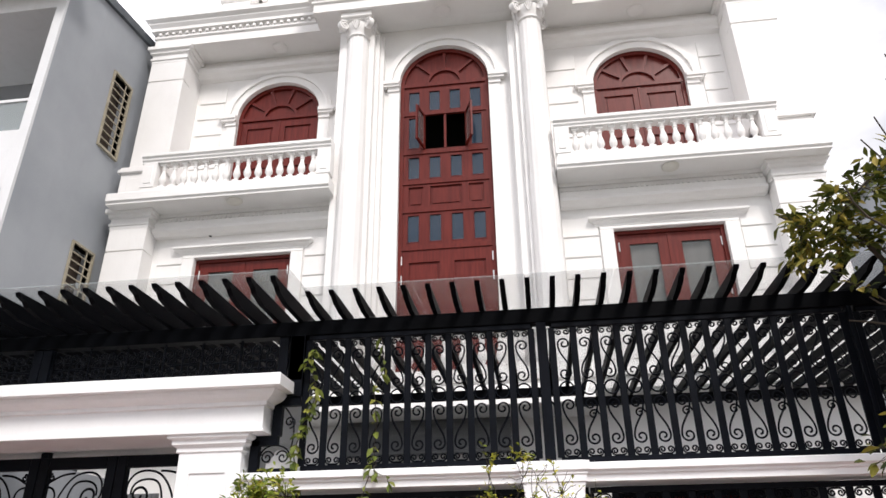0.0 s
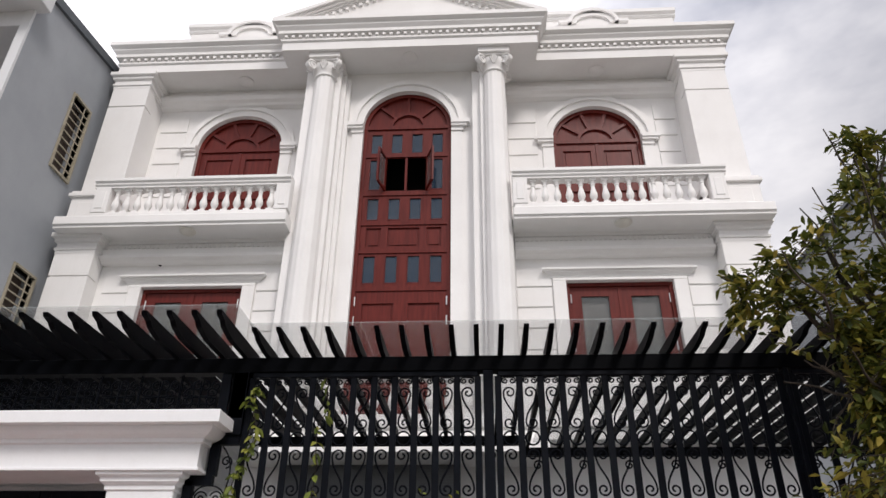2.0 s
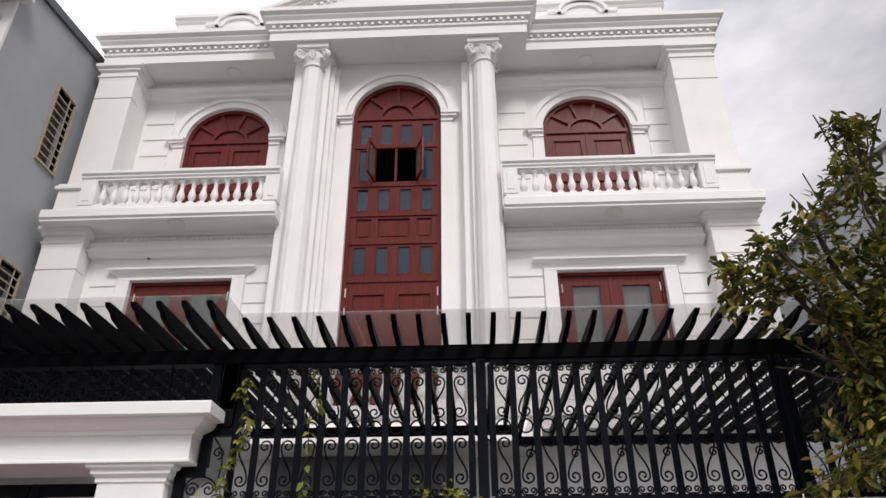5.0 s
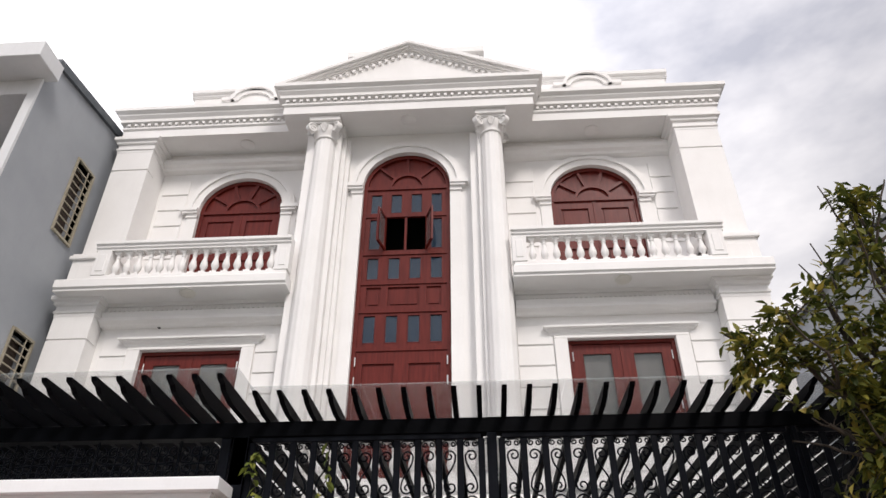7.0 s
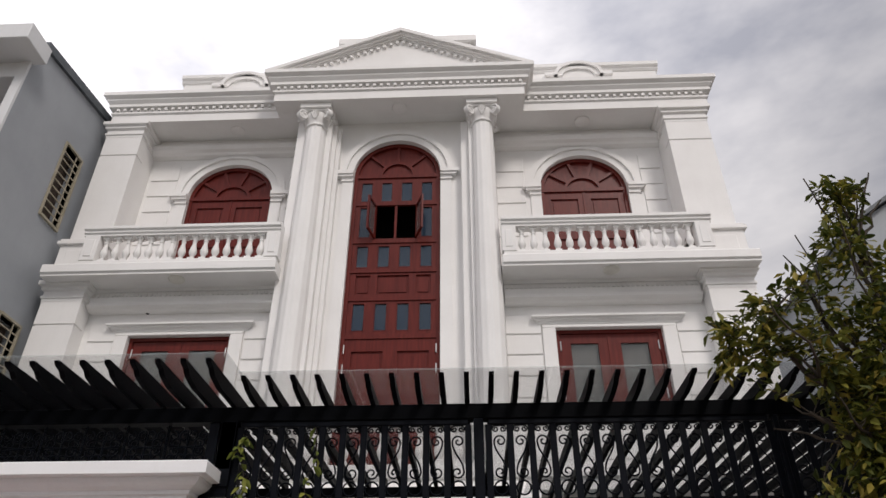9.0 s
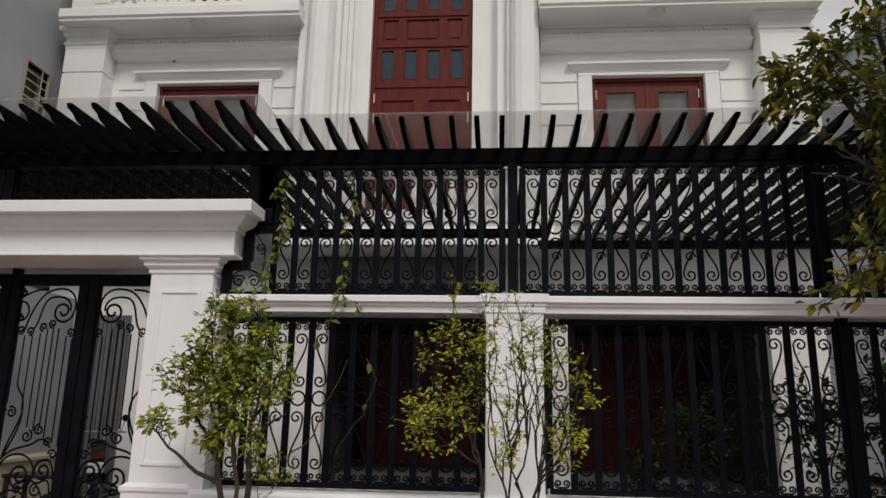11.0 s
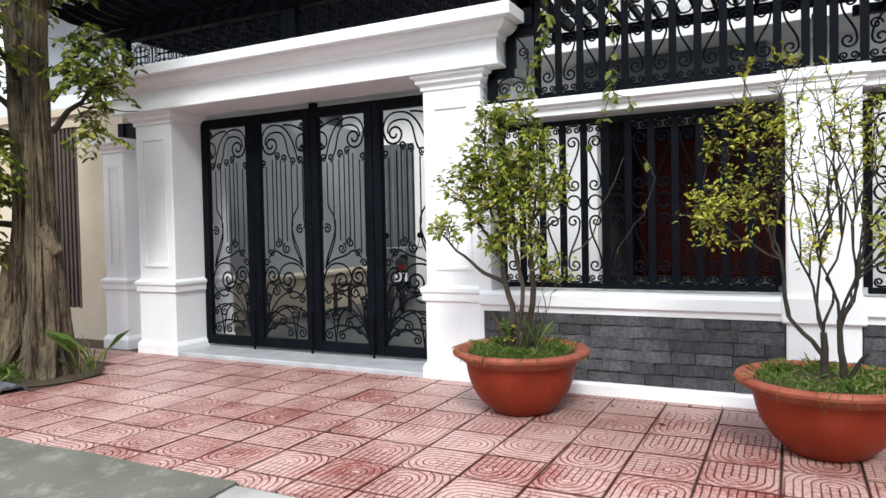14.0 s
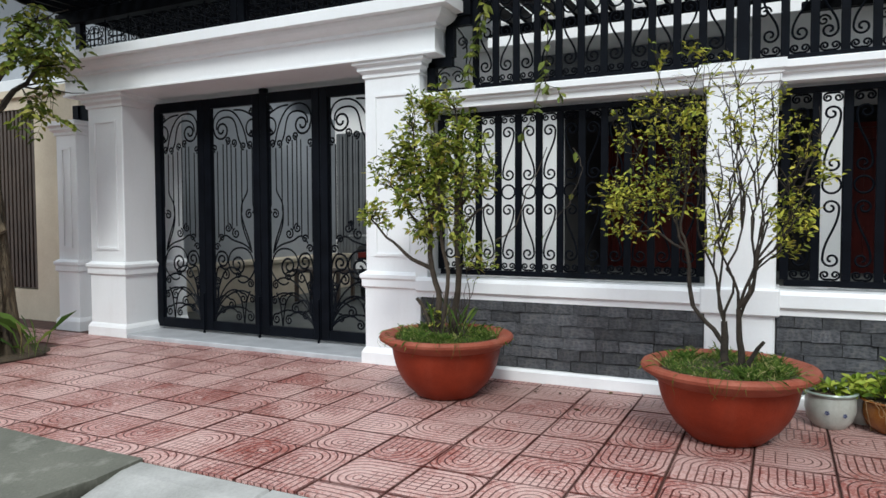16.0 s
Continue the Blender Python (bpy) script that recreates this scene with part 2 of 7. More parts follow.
M_WHITE = mottled("white_facade_paint", (0.80, 0.785, 0.77), (0.86, 0.85, 0.835), 0.7, 1.2, 40, 0.05, dirt=(0.62, 0.60, 0.57), dirt_amt=0.16)
M_FENCE_WHITE = mottled("white_gate_paint", (0.83, 0.835, 0.845), (0.89, 0.895, 0.905), 0.6, 1.5, 45, 0.05, dirt=(0.58, 0.55, 0.52), dirt_amt=0.18)
M_RED = mottled("red_brown_wood", (0.086, 0.0105, 0.008), (0.145, 0.021, 0.015), 0.38, 3, 50, 0.08, spec=0.18, stretch=(6, 6, 0.6))
M_IRON = mottled("black_painted_iron", (0.0024, 0.0030, 0.0048), (0.0055, 0.0070, 0.0108), 0.42, 6, 120, 0.1, spec=0.07)
M_IRON_DARK = mottled("charcoal_steel", (0.0012, 0.0014, 0.0020), (0.0026, 0.0031, 0.0044), 0.5, 4, 90, 0.08, spec=0.035)
M_BRICK = mottled("dark_slate_brick", (0.050, 0.053, 0.061), (0.165, 0.168, 0.181), 0.65, 7, 40, 1.0, deep=0.014, per=0.75, coord="Generated", dirt=(0.34, 0.32, 0.29), dirt_amt=0.5)
M_MORTAR = mottled("dark_mortar", (0.035, 0.035, 0.037), (0.08, 0.08, 0.082), 0.9, 12, 90, 0.4)
M_TILE = tile_mat("red_terrazzo_tile")
M_BED = mottled("paving_bed", (0.05, 0.022, 0.016), (0.10, 0.05, 0.038), 0.9, 8, 80, 0.3)
M_CONC = mottled("weathered_concrete", (0.085, 0.086, 0.066), (0.15, 0.147, 0.118), 0.8, 1.1, 60, 0.35, dirt=(0.36, 0.35, 0.30), dirt_amt=0.75)
M_KERB = mottled("pale_kerb_stone", (0.26, 0.26, 0.24), (0.42, 0.41, 0.39), 0.8, 3, 60, 0.3, dirt=(0.22, 0.21, 0.2), dirt_amt=0.4)
M_ROAD = mottled("asphalt", (0.04, 0.04, 0.042), (0.08, 0.08, 0.08), 0.85, 2, 120, 0.4)
M_GROUND = mottled("earth_ground", (0.10, 0.09, 0.07), (0.18, 0.16, 0.12), 0.9, 0.3, 20, 0.3)
M_YARD = mottled("yard_paving", (0.07, 0.075, 0.07), (0.12, 0.125, 0.12), 0.5, 2, 40, 0.1)
M_GRANITE = mottled("grey_granite", (0.36, 0.37, 0.39), (0.52, 0.53, 0.55), 0.4, 4, 140, 0.05)
M_TERRA = mottled("terracotta_glaze", (0.15, 0.019, 0.008), (0.24, 0.034, 0.014), 0.42, 5, 70, 0.2, dirt=(0.28, 0.09, 0.06), dirt_amt=0.2, spec=0.14)
M_TERRA_RIM = mottled("dusty_terracotta", (0.22, 0.05, 0.028), (0.34, 0.10, 0.06), 0.6, 6, 70, 0.3, dirt=(0.38, 0.19, 0.13), dirt_amt=0.45, spec=0.2)
M_SOIL = mottled("potting_soil", (0.035, 0.025, 0.015), (0.08, 0.055, 0.03), 0.95, 15, 80, 0.8)
M_BARK = mottled("grey_brown_bark", (0.012, 0.008, 0.005), (0.17, 0.13, 0.08), 0.9, 3.2, 14, 1.0, deep=0.05, stretch=(2.2, 2.2, 0.7), dirt=(0.22, 0.18, 0.09), dirt_amt=0.45, p0=0.42, p1=0.85)
M_DARKBARK = mottled("dark_shrub_bark", (0.014, 0.010, 0.006), (0.068, 0.05, 0.034), 0.9, 9, 50, 0.8, stretch=(1, 1, 0.5))
M_TWIG = mottled("twig_bark", (0.010, 0.007, 0.005), (0.042, 0.031, 0.021), 0.9, 20, 80, 0.5)
M_GREYWALL = mottled("blue_grey_render", (0.285, 0.305, 0.33), (0.36, 0.38, 0.405), 0.8, 0.8, 50, 0.1, dirt=(0.30, 0.31, 0.33), dirt_amt=0.3)
M_PALE = mottled("pale_render", (0.66, 0.67, 0.68), (0.74, 0.75, 0.76), 0.8, 1, 50, 0.1, dirt=(0.5, 0.5, 0.48), dirt_amt=0.3)
M_BEIGE = mottled("beige_stone_render", (0.52, 0.44, 0.32), (0.66, 0.58, 0.45), 0.75, 2, 50, 0.15, dirt=(0.4, 0.33, 0.25), dirt_amt=0.4)
M_GUTTER = mottled("dark_gutter_metal", (0.05, 0.06, 0.07), (0.09, 0.10, 0.11), 0.5, 4, 60, 0.1)
M_CREAM = mottled("cream_painted_bars", (0.28, 0.25, 0.18), (0.38, 0.34, 0.26), 0.5, 5, 60, 0.1)
M_GREYSLAT = mottled("grey_brown_gate_slats", (0.16, 0.14, 0.13), (0.24, 0.22, 0.20), 0.5, 3, 60, 0.1)
M_BROWNSLAT = mottled("dark_brown_bars", (0.045, 0.03, 0.022), (0.08, 0.055, 0.04), 0.5, 3, 60, 0.1)
# near-black: shade put into room and porch colours; also plain black parts
M_DARK = mottled("black_and_painted_shade", (0.012, 0.012, 0.013), (0.02, 0.02, 0.02), 0.8, 2, 20, 0.05)
M_CURTAIN = mottled("pale_curtain", (0.13, 0.125, 0.12), (0.21, 0.20, 0.19), 0.8, 1, 30, 0.1, stretch=(9, 1, 0.3))
M_CURTAIN_BLUE = mottled("blue_grey_curtain", (0.028, 0.045, 0.065), (0.05, 0.075, 0.10), 0.8, 1, 30, 0.1, stretch=(9, 1, 0.3))
M_CANOPY = glass_mat("canopy_glass", (0.55, 0.62, 0.62), 0.06, 0.22)
M_PANE = glass_mat("window_glass", (0.16, 0.17, 0.17), 0.02, 0.30)
M_PANE_DARK = glass_mat("dark_window_glass", (0.018, 0.035, 0.058), 0.03, 0.75)
M_STEEL = mottled("galvanised_pole", (0.24, 0.30, 0.31), (0.34, 0.40, 0.41), 0.45, 3, 60, 0.1, metal=0.3)
M_CHROME = mottled("bright_metal", (0.6, 0.6, 0.6), (0.75, 0.75, 0.75), 0.3, 5, 60, 0.05, metal=0.9)
M_LAMPGLASS = mottled("opal_lamp_glass", (0.66, 0.64, 0.58), (0.74, 0.72, 0.66), 0.35, 4, 30, 0.02)
M_SHUTTER = mottled("grey_shutter", (0.10, 0.105, 0.11), (0.14, 0.145, 0.15), 0.5, 3, 60, 0.1)
M_LEAF_TREE = leaf_mat("tree_leaves", [(0.0, (0.028, 0.042, 0.008)), (0.45, (0.085, 0.098, 0.018)), (0.8, (0.20, 0.19, 0.03)), (1.0, (0.34, 0.26, 0.05))])
M_LEAF_SHRUB = leaf_mat("shrub_leaves", [(0.0, (0.07, 0.11, 0.015)), (0.3, (0.17, 0.23, 0.03)), (0.65, (0.33, 0.38, 0.06)), (0.9, (0.54, 0.53, 0.10)), (1.0, (0.42, 0.26, 0.07))])
M_LEAF_SHRUB2 = leaf_mat("fine_shrub_leaves", [(0.0, (0.12, 0.15, 0.02)), (0.3, (0.26, 0.30, 0.035)), (0.65, (0.46, 0.46, 0.06)), (1.0, (0.68, 0.60, 0.10))])
M_LEAF_BUSH = leaf_mat("bright_bush_leaves", [(0.0, (0.10, 0.17, 0.02)), (0.5, (0.27, 0.37, 0.04)), (1.0, (0.50, 0.54, 0.09))])
M_LEAF_STREET = leaf_mat("street_tree_leaves", [(0.0, (0.045, 0.075, 0.010)), (0.4, (0.12, 0.165, 0.022)), (0.8, (0.24, 0.27, 0.04)), (1.0, (0.40, 0.37, 0.08))])
M_LEAF_YARD = leaf_mat("yard_bush_leaves", [(0.0, (0.02, 0.04, 0.01)), (0.6, (0.06, 0.10, 0.02)), (1.0, (0.14, 0.18, 0.04))])
M_LEAF_VINE = leaf_mat("vine_leaves", [(0.0, (0.07, 0.10, 0.02)), (0.5, (0.18, 0.22, 0.04)), (1.0, (0.34, 0.33, 0.07))])
M_GRASS = leaf_mat("grass_blades", [(0.0, (0.04, 0.085, 0.014)), (0.5, (0.10, 0.18, 0.03)), (0.88, (0.25, 0.31, 0.07)), (1.0, (0.52, 0.46, 0.24))])


# ---- mesh helpers ----
def box(bm, x0, x1, y0, y1, z0, z1):
    v = [bm.verts.new((x, y, z)) for x in (x0, x1) for y in (y0, y1) for z in (z0, z1)]
    for f in ((0, 1, 3, 2), (4, 6, 7, 5), (0, 4, 5, 1), (2, 3, 7, 6), (0, 2, 6, 4), (1, 5, 7, 3)):
        bm.faces.new([v[i] for i in f])
    return v


def extrude_x(bm, prof, x0, x1, m0=0.0, m1=0.0):
    """A closed (y, z) profile drawn along x; m0, m1 mitre the ends by the profile's reach in front of its rear."""
    back = max(p[0] for p in prof)
    a = [bm.verts.new((x0 + m0 * (back - y), y, z)) for y, z in prof]
    c = [bm.verts.new((x1 - m1 * (back - y), y, z)) for y, z in prof]
    k = len(prof)
    for i in range(k):
        bm.faces.new((a[i], a[(i + 1) % k], c[(i + 1) % k], c[i]))
    bm.faces.new(a[::-1])
    bm.faces.new(c)


def extrude_y(bm, prof, y0, y1):
    """A closed (x, z) profile drawn along y."""
    a = [bm.verts.new((x, y0, z)) for x, z in prof]
    c = [bm.verts.new((x, y1, z)) for x, z in prof]
    k = len(prof)
    for i in range(k):
        bm.faces.new((a[i], a[(i + 1) % k], c[(i + 1) % k], c[i]))
    bm.faces.new(a[::-1])
    bm.faces.new(c)


def ring_cornice(bm, prof, x0, x1, y_back):
    """A moulding that runs along the front and returns on both ends. prof: (reach, z) from the wall line outwards."""
    loops = []
    for r, z in prof:
        loops.append([bm.verts.new(p) for p in ((x0 - r, y_back, z), (x0 - r, -r, z), (x1 + r, -r, z), (x1 + r, y_back, z))])
    for a, c in zip(loops, loops[1:]):
        for i in range(4):
            bm.faces.new((a[i], a[(i + 1) % 4], c[(i + 1) % 4], c[i]))
    bm.faces.new(loops[0][::-1])
    bm.faces.new(loops[-1])


def lathe(bm, prof, seg=16, x=0.0, y=0.0, z=0.0):
    loops = []
    for r, h in prof:
        loops.append([bm.verts.new((x + r * math.cos(2 * math.pi * i / seg), y + r * math.sin(2 * math.pi * i / seg), z + h)) for i in range(seg)])
    for a, c in zip(loops, loops[1:]):
        for i in range(seg):
            bm.faces.new((a[i], a[(i + 1) % seg], c[(i + 1) % seg], c[i]))
    bm.faces.new(loops[0][::-1])
    bm.faces.new(loops[-1])


def tube(bm, pts, r, seg=5, r1=None):
    """A round bar along points, tapering from r to r1."""
    r1 = r if r1 is None else r1
    pts = [Vector(p) for p in pts]
    loops, ref = [], None
    for i, p in enumerate(pts):
        d = (pts[min(i + 1, len(pts) - 1)] - pts[max(i - 1, 0)]).normalized()
        if ref is None:
            ref = Vector((0, 1, 0)) if abs(d.y) < 0.9 else Vector((1, 0, 0))
        s = d.cross(ref).normalized()
        w = s.cross(d)
        ref = w
        rr = r + (r1 - r) * i / max(1, len(pts) - 1)
        loops.append([bm.verts.new(p + (s * math.cos(2 * math.pi * k / seg) + w * math.sin(2 * math.pi * k / seg)) * rr) for k in range(seg)])
    for a, c in zip(loops, loops[1:]):
        for k in range(seg):
            bm.faces.new((a[k], a[(k + 1) % seg], c[(k + 1) % seg], c[k]))
    bm.faces.new(loops[0][::-1])
    bm.faces.new(loops[-1])


def arch_wall(bm, x0, x1, z0, z1, y0, y1, holes):
    """A wall with openings (xa, xb, za, zb, rise): rise 0 is square, else the head is an arch that springs at zb."""
    holes = sorted(holes)
    x = x0
    for xa, xb, za, zb, rise in holes:
        if xa > x:
            box(bm, x, xa, y0, y1, z0, z1)
        if za > z0:
            box(bm, xa, xb, y0, y1, z0, za)
        if rise == 0:
            box(bm, xa, xb, y0, y1, zb, z1)
        else:
            k = 28
            cx, hw = (xa + xb) / 2, (xb - xa) / 2
            arc = [(cx - hw * math.cos(math.pi * i / k), zb + rise * math.sin(math.pi * i / k)) for i in range(k + 1)]
            for (ax, az), (bx, bz) in zip(arc, arc[1:]):
                extrude_y(bm, [(ax, az), (bx, bz), (bx, z1), (ax, z1)], y0, y1)
        x = xb
    if x < x1:
        box(bm, x, x1, y0, y1, z0, z1)


def arch_band(bm, cx, zs, r_in, r_out, rise_in, rise_out, y0, y1, k=32, a0=0.0, a1=math.pi):
    """A curved moulding round an arch."""
    prev = None
    for i in range(k + 1):
        a = a0 + (a1 - a0) * i / k
        ring = [bm.verts.new((cx - r * math.cos(a), y, zs + h * math.sin(a))) for r, h, y in
                ((r_in, rise_in, y0), (r_out, rise_out, y0), (r_out, rise_out, y1), (r_in, rise_in, y1))]
        if prev:
            for j in range(4):
                bm.faces.new((prev[j], prev[(j + 1) % 4], ring[(j + 1) % 4], ring[j]))
        else:
            bm.faces.new(ring[::-1])
        prev = ring
    bm.faces.new(prev)


def bevel(bm, w, seg=1):
    bmesh.ops.recalc_face_normals(bm, faces=bm.faces)
    bmesh.ops.bevel(bm, geom=[e for e in bm.edges if len(e.link_faces) == 2 and e.calc_face_angle(0) > 0.6], offset=w, segments=seg, affect="EDGES", clamp_overlap=True)


def mesh_of(name, bm, material, smooth=False):
    bmesh.ops.recalc_face_normals(bm, faces=bm.faces)
    me = bpy.data.meshes.new(name)
    bm.to_mesh(me)
    bm.free()
    me.materials.append(material)
    if smooth:
        me.shade_smooth()
        me.set_sharp_from_angle(angle=radians(38))
    return me


def part(name, bm, material, parent=None, label="", smooth=False, at=None):
    ob = new(name, mesh_of(name, bm, material, smooth))
    if parent:
        ob.parent = parent
    if at is not None:
        ob.matrix_basis = at
    if label:
        ob["label"] = label
    return ob


def shared(name, me, parent, at, label=""):
    ob = new(name, me)
    ob.parent = parent
    ob.matrix_basis = at
    if label:
        ob["label"] = label
    return ob


def thing(name, label, category, at=None, group="", kind=""):
    ob = new(name)
    ob.empty_display_size = 0.2
    if at is not None:
        ob.matrix_basis = at
    return tagged(ob, label, category, group, kind)


def bm_box(*a, bev=0.0):
    bm = bmesh.new()
    box(bm, *a)
    if bev:
        bevel(bm, bev)
    return bm


def boxes(*rows, bev=0.0):
    bm = bmesh.new()
    for a in rows:
        box(bm, *a)
    if bev:
        bevel(bm, bev)
    return bm


# ---- ground, road, pavement ----
ground = part("ground", bm_box(-600, 600, -600, 600, -0.9, -0.30), M_GROUND)
tagged(ground, "flat brown earth ground reaching to the horizon", "ground", kind="structure")
road = part("road", bm_box(-80, 80, -10.5, -2.95, -0.299, -0.15), M_ROAD)
tagged(road, "dark grey asphalt street in front of the villa", "road", kind="structure")
far_pavement = part("pavement", bm_box(-80, 80, -14.5, -10.5, -0.299, 0.0), M_CONC)
tagged(far_pavement, "concrete pavement on the far side of the street", "pavement", kind="structure")
bm = bmesh.new()
random.seed(3)
xk = 0.30
while xk < 16:
    w = random.uniform(0.9, 1.05)
    dz = random.uniform(-0.006, 0.004)
    extrude_x(bm, [(-2.755, -0.29), (-2.755, -0.004 + dz), (-2.90, -0.012 + dz), (-3.35, -0.135 + dz), (-3.37, -0.29)], xk, xk + w - 0.008)
    xk += w
bevel(bm, 0.012)
kerb = part("kerb", bm, M_KERB)
tagged(kerb, "worn pale concrete kerb stones along the pavement edge", "kerb", kind="structure")
bm = bmesh.new()
k = 26
rows_ = []
for i in range(k + 1):
    x = -6.2 + 6.52 * i / k
    wob = 0.03 * noise.noise((x * 1.7, 3.1, 0))
    rows_.append([bm.verts.new(p) for p in ((x, -2.755 + wob, 0.012), (x, -3.05 + wob, -0.004), (x - 0.55 * max(0.0, (i - k + 3) / 3), -4.15, -0.145), (x - 0.55 * max(0.0, (i - k + 3) / 3), -4.15, -0.29), (x, -2.755 + wob, -0.29))])
for a, c in zip(rows_, rows_[1:]):
    for j in range(5):
        bm.faces.new((a[j], a[(j + 1) % 5], c[(j + 1) % 5], c[j]))
bm.faces.new(rows_[0][::-1]); bm.faces.new(rows_[-1])
ramp = part("driveway_ramp", bm, M_CONC)
tagged(ramp, "stained grey concrete driveway ramp sloping to the street", "ramp", kind="structure")
yard = part("yard_floor", bm_box(-4.4, 9.2, 0.6, 6.2, -0.299, 0.03), M_YARD)
tagged(yard, "smooth grey paved front yard behind the fence", "floor", kind="structure")


def anchor(ob, x, y, z):
    """Sets a thing's origin to its base, leaving its parts where they stand."""
    ob.location = (x, y, z)
    for c in ob.children:
        c.matrix_parent_inverse = Matrix.Translation((-x, -y, -z))


def weld(bm):
    bmesh.ops.remove_doubles(bm, verts=bm.verts, dist=0.0005)


# ---- the villa ----
XC = 1.71
ENT0, ENT1 = 12.88, 13.66
house = thing("house", "white neoclassical villa with columns, balconies and red-brown wooden doors", "house")

# walls, floor by floor
bm = bmesh.new()
arch_wall(bm, -5.0, 8.45, 0.03, 4.55, 6.0, 6.25, [(0.13, 3.91, 0.03, 3.3, 0), (4.27, 7.56, 0.03, 3.3, 0)])
weld(bm)
part("ground_floor_wall", bm, M_WHITE, house)
DW = 1.0
doors2 = [(XC - 4.12 - DW, XC - 4.12 + DW), (XC + 4.09 - DW, XC + 4.09 + DW)]
bm = bmesh.new()
arch_wall(bm, -4.6, -0.42, 4.55, 8.50, 6.0, 6.25, [(doors2[0][0], doors2[0][1], 4.85, 7.47, 0)])
weld(bm)
part("second_floor_wall", bm, M_WHITE, house)
bm = bmesh.new()
arch_wall(bm, 3.84, 8.0, 4.55, 8.50, 6.0, 6.25, [(doors2[1][0], doors2[1][1], 4.85, 7.47, 0)])
weld(bm)
part("second_floor_wall", bm, M_WHITE, house)
# the third-floor wall stands back behind the balconies
RISE, ARW, SPR = 0.90, 0.97, 11.28
arches3 = [XC - 3.95, XC + 4.12]
bm = bmesh.new()
arch_wall(bm, -4.9, -0.42, 8.50, 12.95, 6.55, 6.8, [(arches3[0] - ARW, arches3[0] + ARW, 8.70, SPR, RISE)])
weld(bm)
part("third_floor_wall", bm, M_WHITE, house)
bm = bmesh.new()
arch_wall(bm, 3.84, 8.4, 8.50, 12.95, 6.55, 6.8, [(arches3[1] - ARW, arches3[1] + ARW, 8.70, SPR, RISE)])
weld(bm)
part("third_floor_wall", bm, M_WHITE, house)
MX, MW, MS, MR = 1.66, 0.96, 11.36, 0.94
bm = bmesh.new()
arch_wall(bm, -0.42, 3.84, 4.55, 12.95, 6.0, 6.25, [(MX - MW, MX + MW, 4.85, MS, MR)])
weld(bm)
part("centre_bay_wall", bm, M_WHITE, house)
part("back_walls", boxes((-5.0, -4.8, 6.26, 15, 0.03, 13.0), (8.25, 8.45, 6.26, 15, 0.03, 13.0), (-4.8, 8.25, 14.8, 15, 0.03, 13.0), (-0.42, -0.3, 6.25, 6.8, 4.6, 12.9), (3.72, 3.84, 6.25, 6.8, 4.6, 12.9)), M_WHITE, house)
part("floor_slab", boxes((-4.8, 8.25, 6.26, 14.8, 4.4, 4.7), (-4.8, 8.25, 6.82, 14.8, 8.3, 8.6), (-4.8, 8.25, 6.82, 14.8, 12.9, 13.1)), M_WHITE, house)

# shallow horizontal joints of the rusticated walls: proud courses
for x0, x1 in ((-4.2, doors2[0][0] - 0.27), (doors2[0][1] + 0.27, -0.45), (3.87, doors2[1][0] - 0.27), (doors2[1][1] + 0.27, 7.62)):
    for z in (5.25, 5.67, 6.09, 6.51, 6.93, 7.35, 7.77):
        part("wall_course", bm_box(x0, x1, 5.972, 6.001, z - 0.40, z - 0.016, bev=0.008), M_WHITE, house)
for x0, x1 in ((-4.2, arches3[0] - 1.32), (arches3[0] + 1.32, -0.45), (3.87, arches3[1] - 1.32), (arches3[1] + 1.32, 7.62)):
    for z in (9.5, 9.95, 10.4, 10.85, 11.3, 11.75, 12.2):
        part("wall_course", bm_box(x0, x1, 6.522, 6.551, z - 0.43, z - 0.016, bev=0.008), M_WHITE, house)

# corner pilasters on two storeys
def pilaster(x0, x1, z0, z1, y, grooves):
    p = part("corner_pilaster", boxes((x0, x1, y, 6.9, z0, z1), bev=0.012), M_WHITE, house)
    bm = bmesh.new()
    cap = [(0.026, z1 - 0.42), (0.026, z1 - 0.36), (0.05, z1 - 0.345), (0.05, z1 - 0.30), (0.026, z1 - 0.28), (0.026, z1 - 0.2), (0.075, z1 - 0.17), (0.075, z1 - 0.11), (0.13, z1 - 0.08), (0.13, z1 + 0.004), (0.0, z1 + 0.004)]
    ring_cornice(bm, [(r, z) for r, z in cap], 0, x1 - x0, 1.1)
    part("capital", bm, M_WHITE, p, at=Matrix.Translation((x0, y, 0)))
    bm = bmesh.new()
    prev = z0
    for g in grooves + [z1 - 0.40]:
        if g - prev > 0.1:
            part("stone_course", bm_box(x0 - 0.02, x1 + 0.02, y - 0.022, y + 0.3, prev + 0.014, g - 0.014, bev=0.008), M_WHITE, p)
        prev = g
    return p


PLI, PLO, PRI, PRO = -4.25, -5.12, 7.66, 8.62
for x0, x1 in ((PLO, PLI), (PRI, PRO)):
    pilaster(x0 + 0.03, x1 - 0.08, 4.55, 8.47, 5.60, [5.6, 7.55])
    pilaster(x0 + 0.03, x1 - 0.03, 9.45, 12.88, 5.78, [11.92])
    part("pilaster_pedestal", boxes((x0 - 0.02, x1 + 0.02, 5.60, 6.9, 8.70, 9.38), (x0 - 0.08, x1 + 0.08, 5.54, 6.92, 9.38, 9.46), (x0 - 0.04, x1 + 0.04, 5.57, 6.91, 9.46, 9.52), (x0 + 0.15, x1 - 0.15, 5.588, 5.62, 8.85, 9.25), bev=0.008), M_WHITE, house)

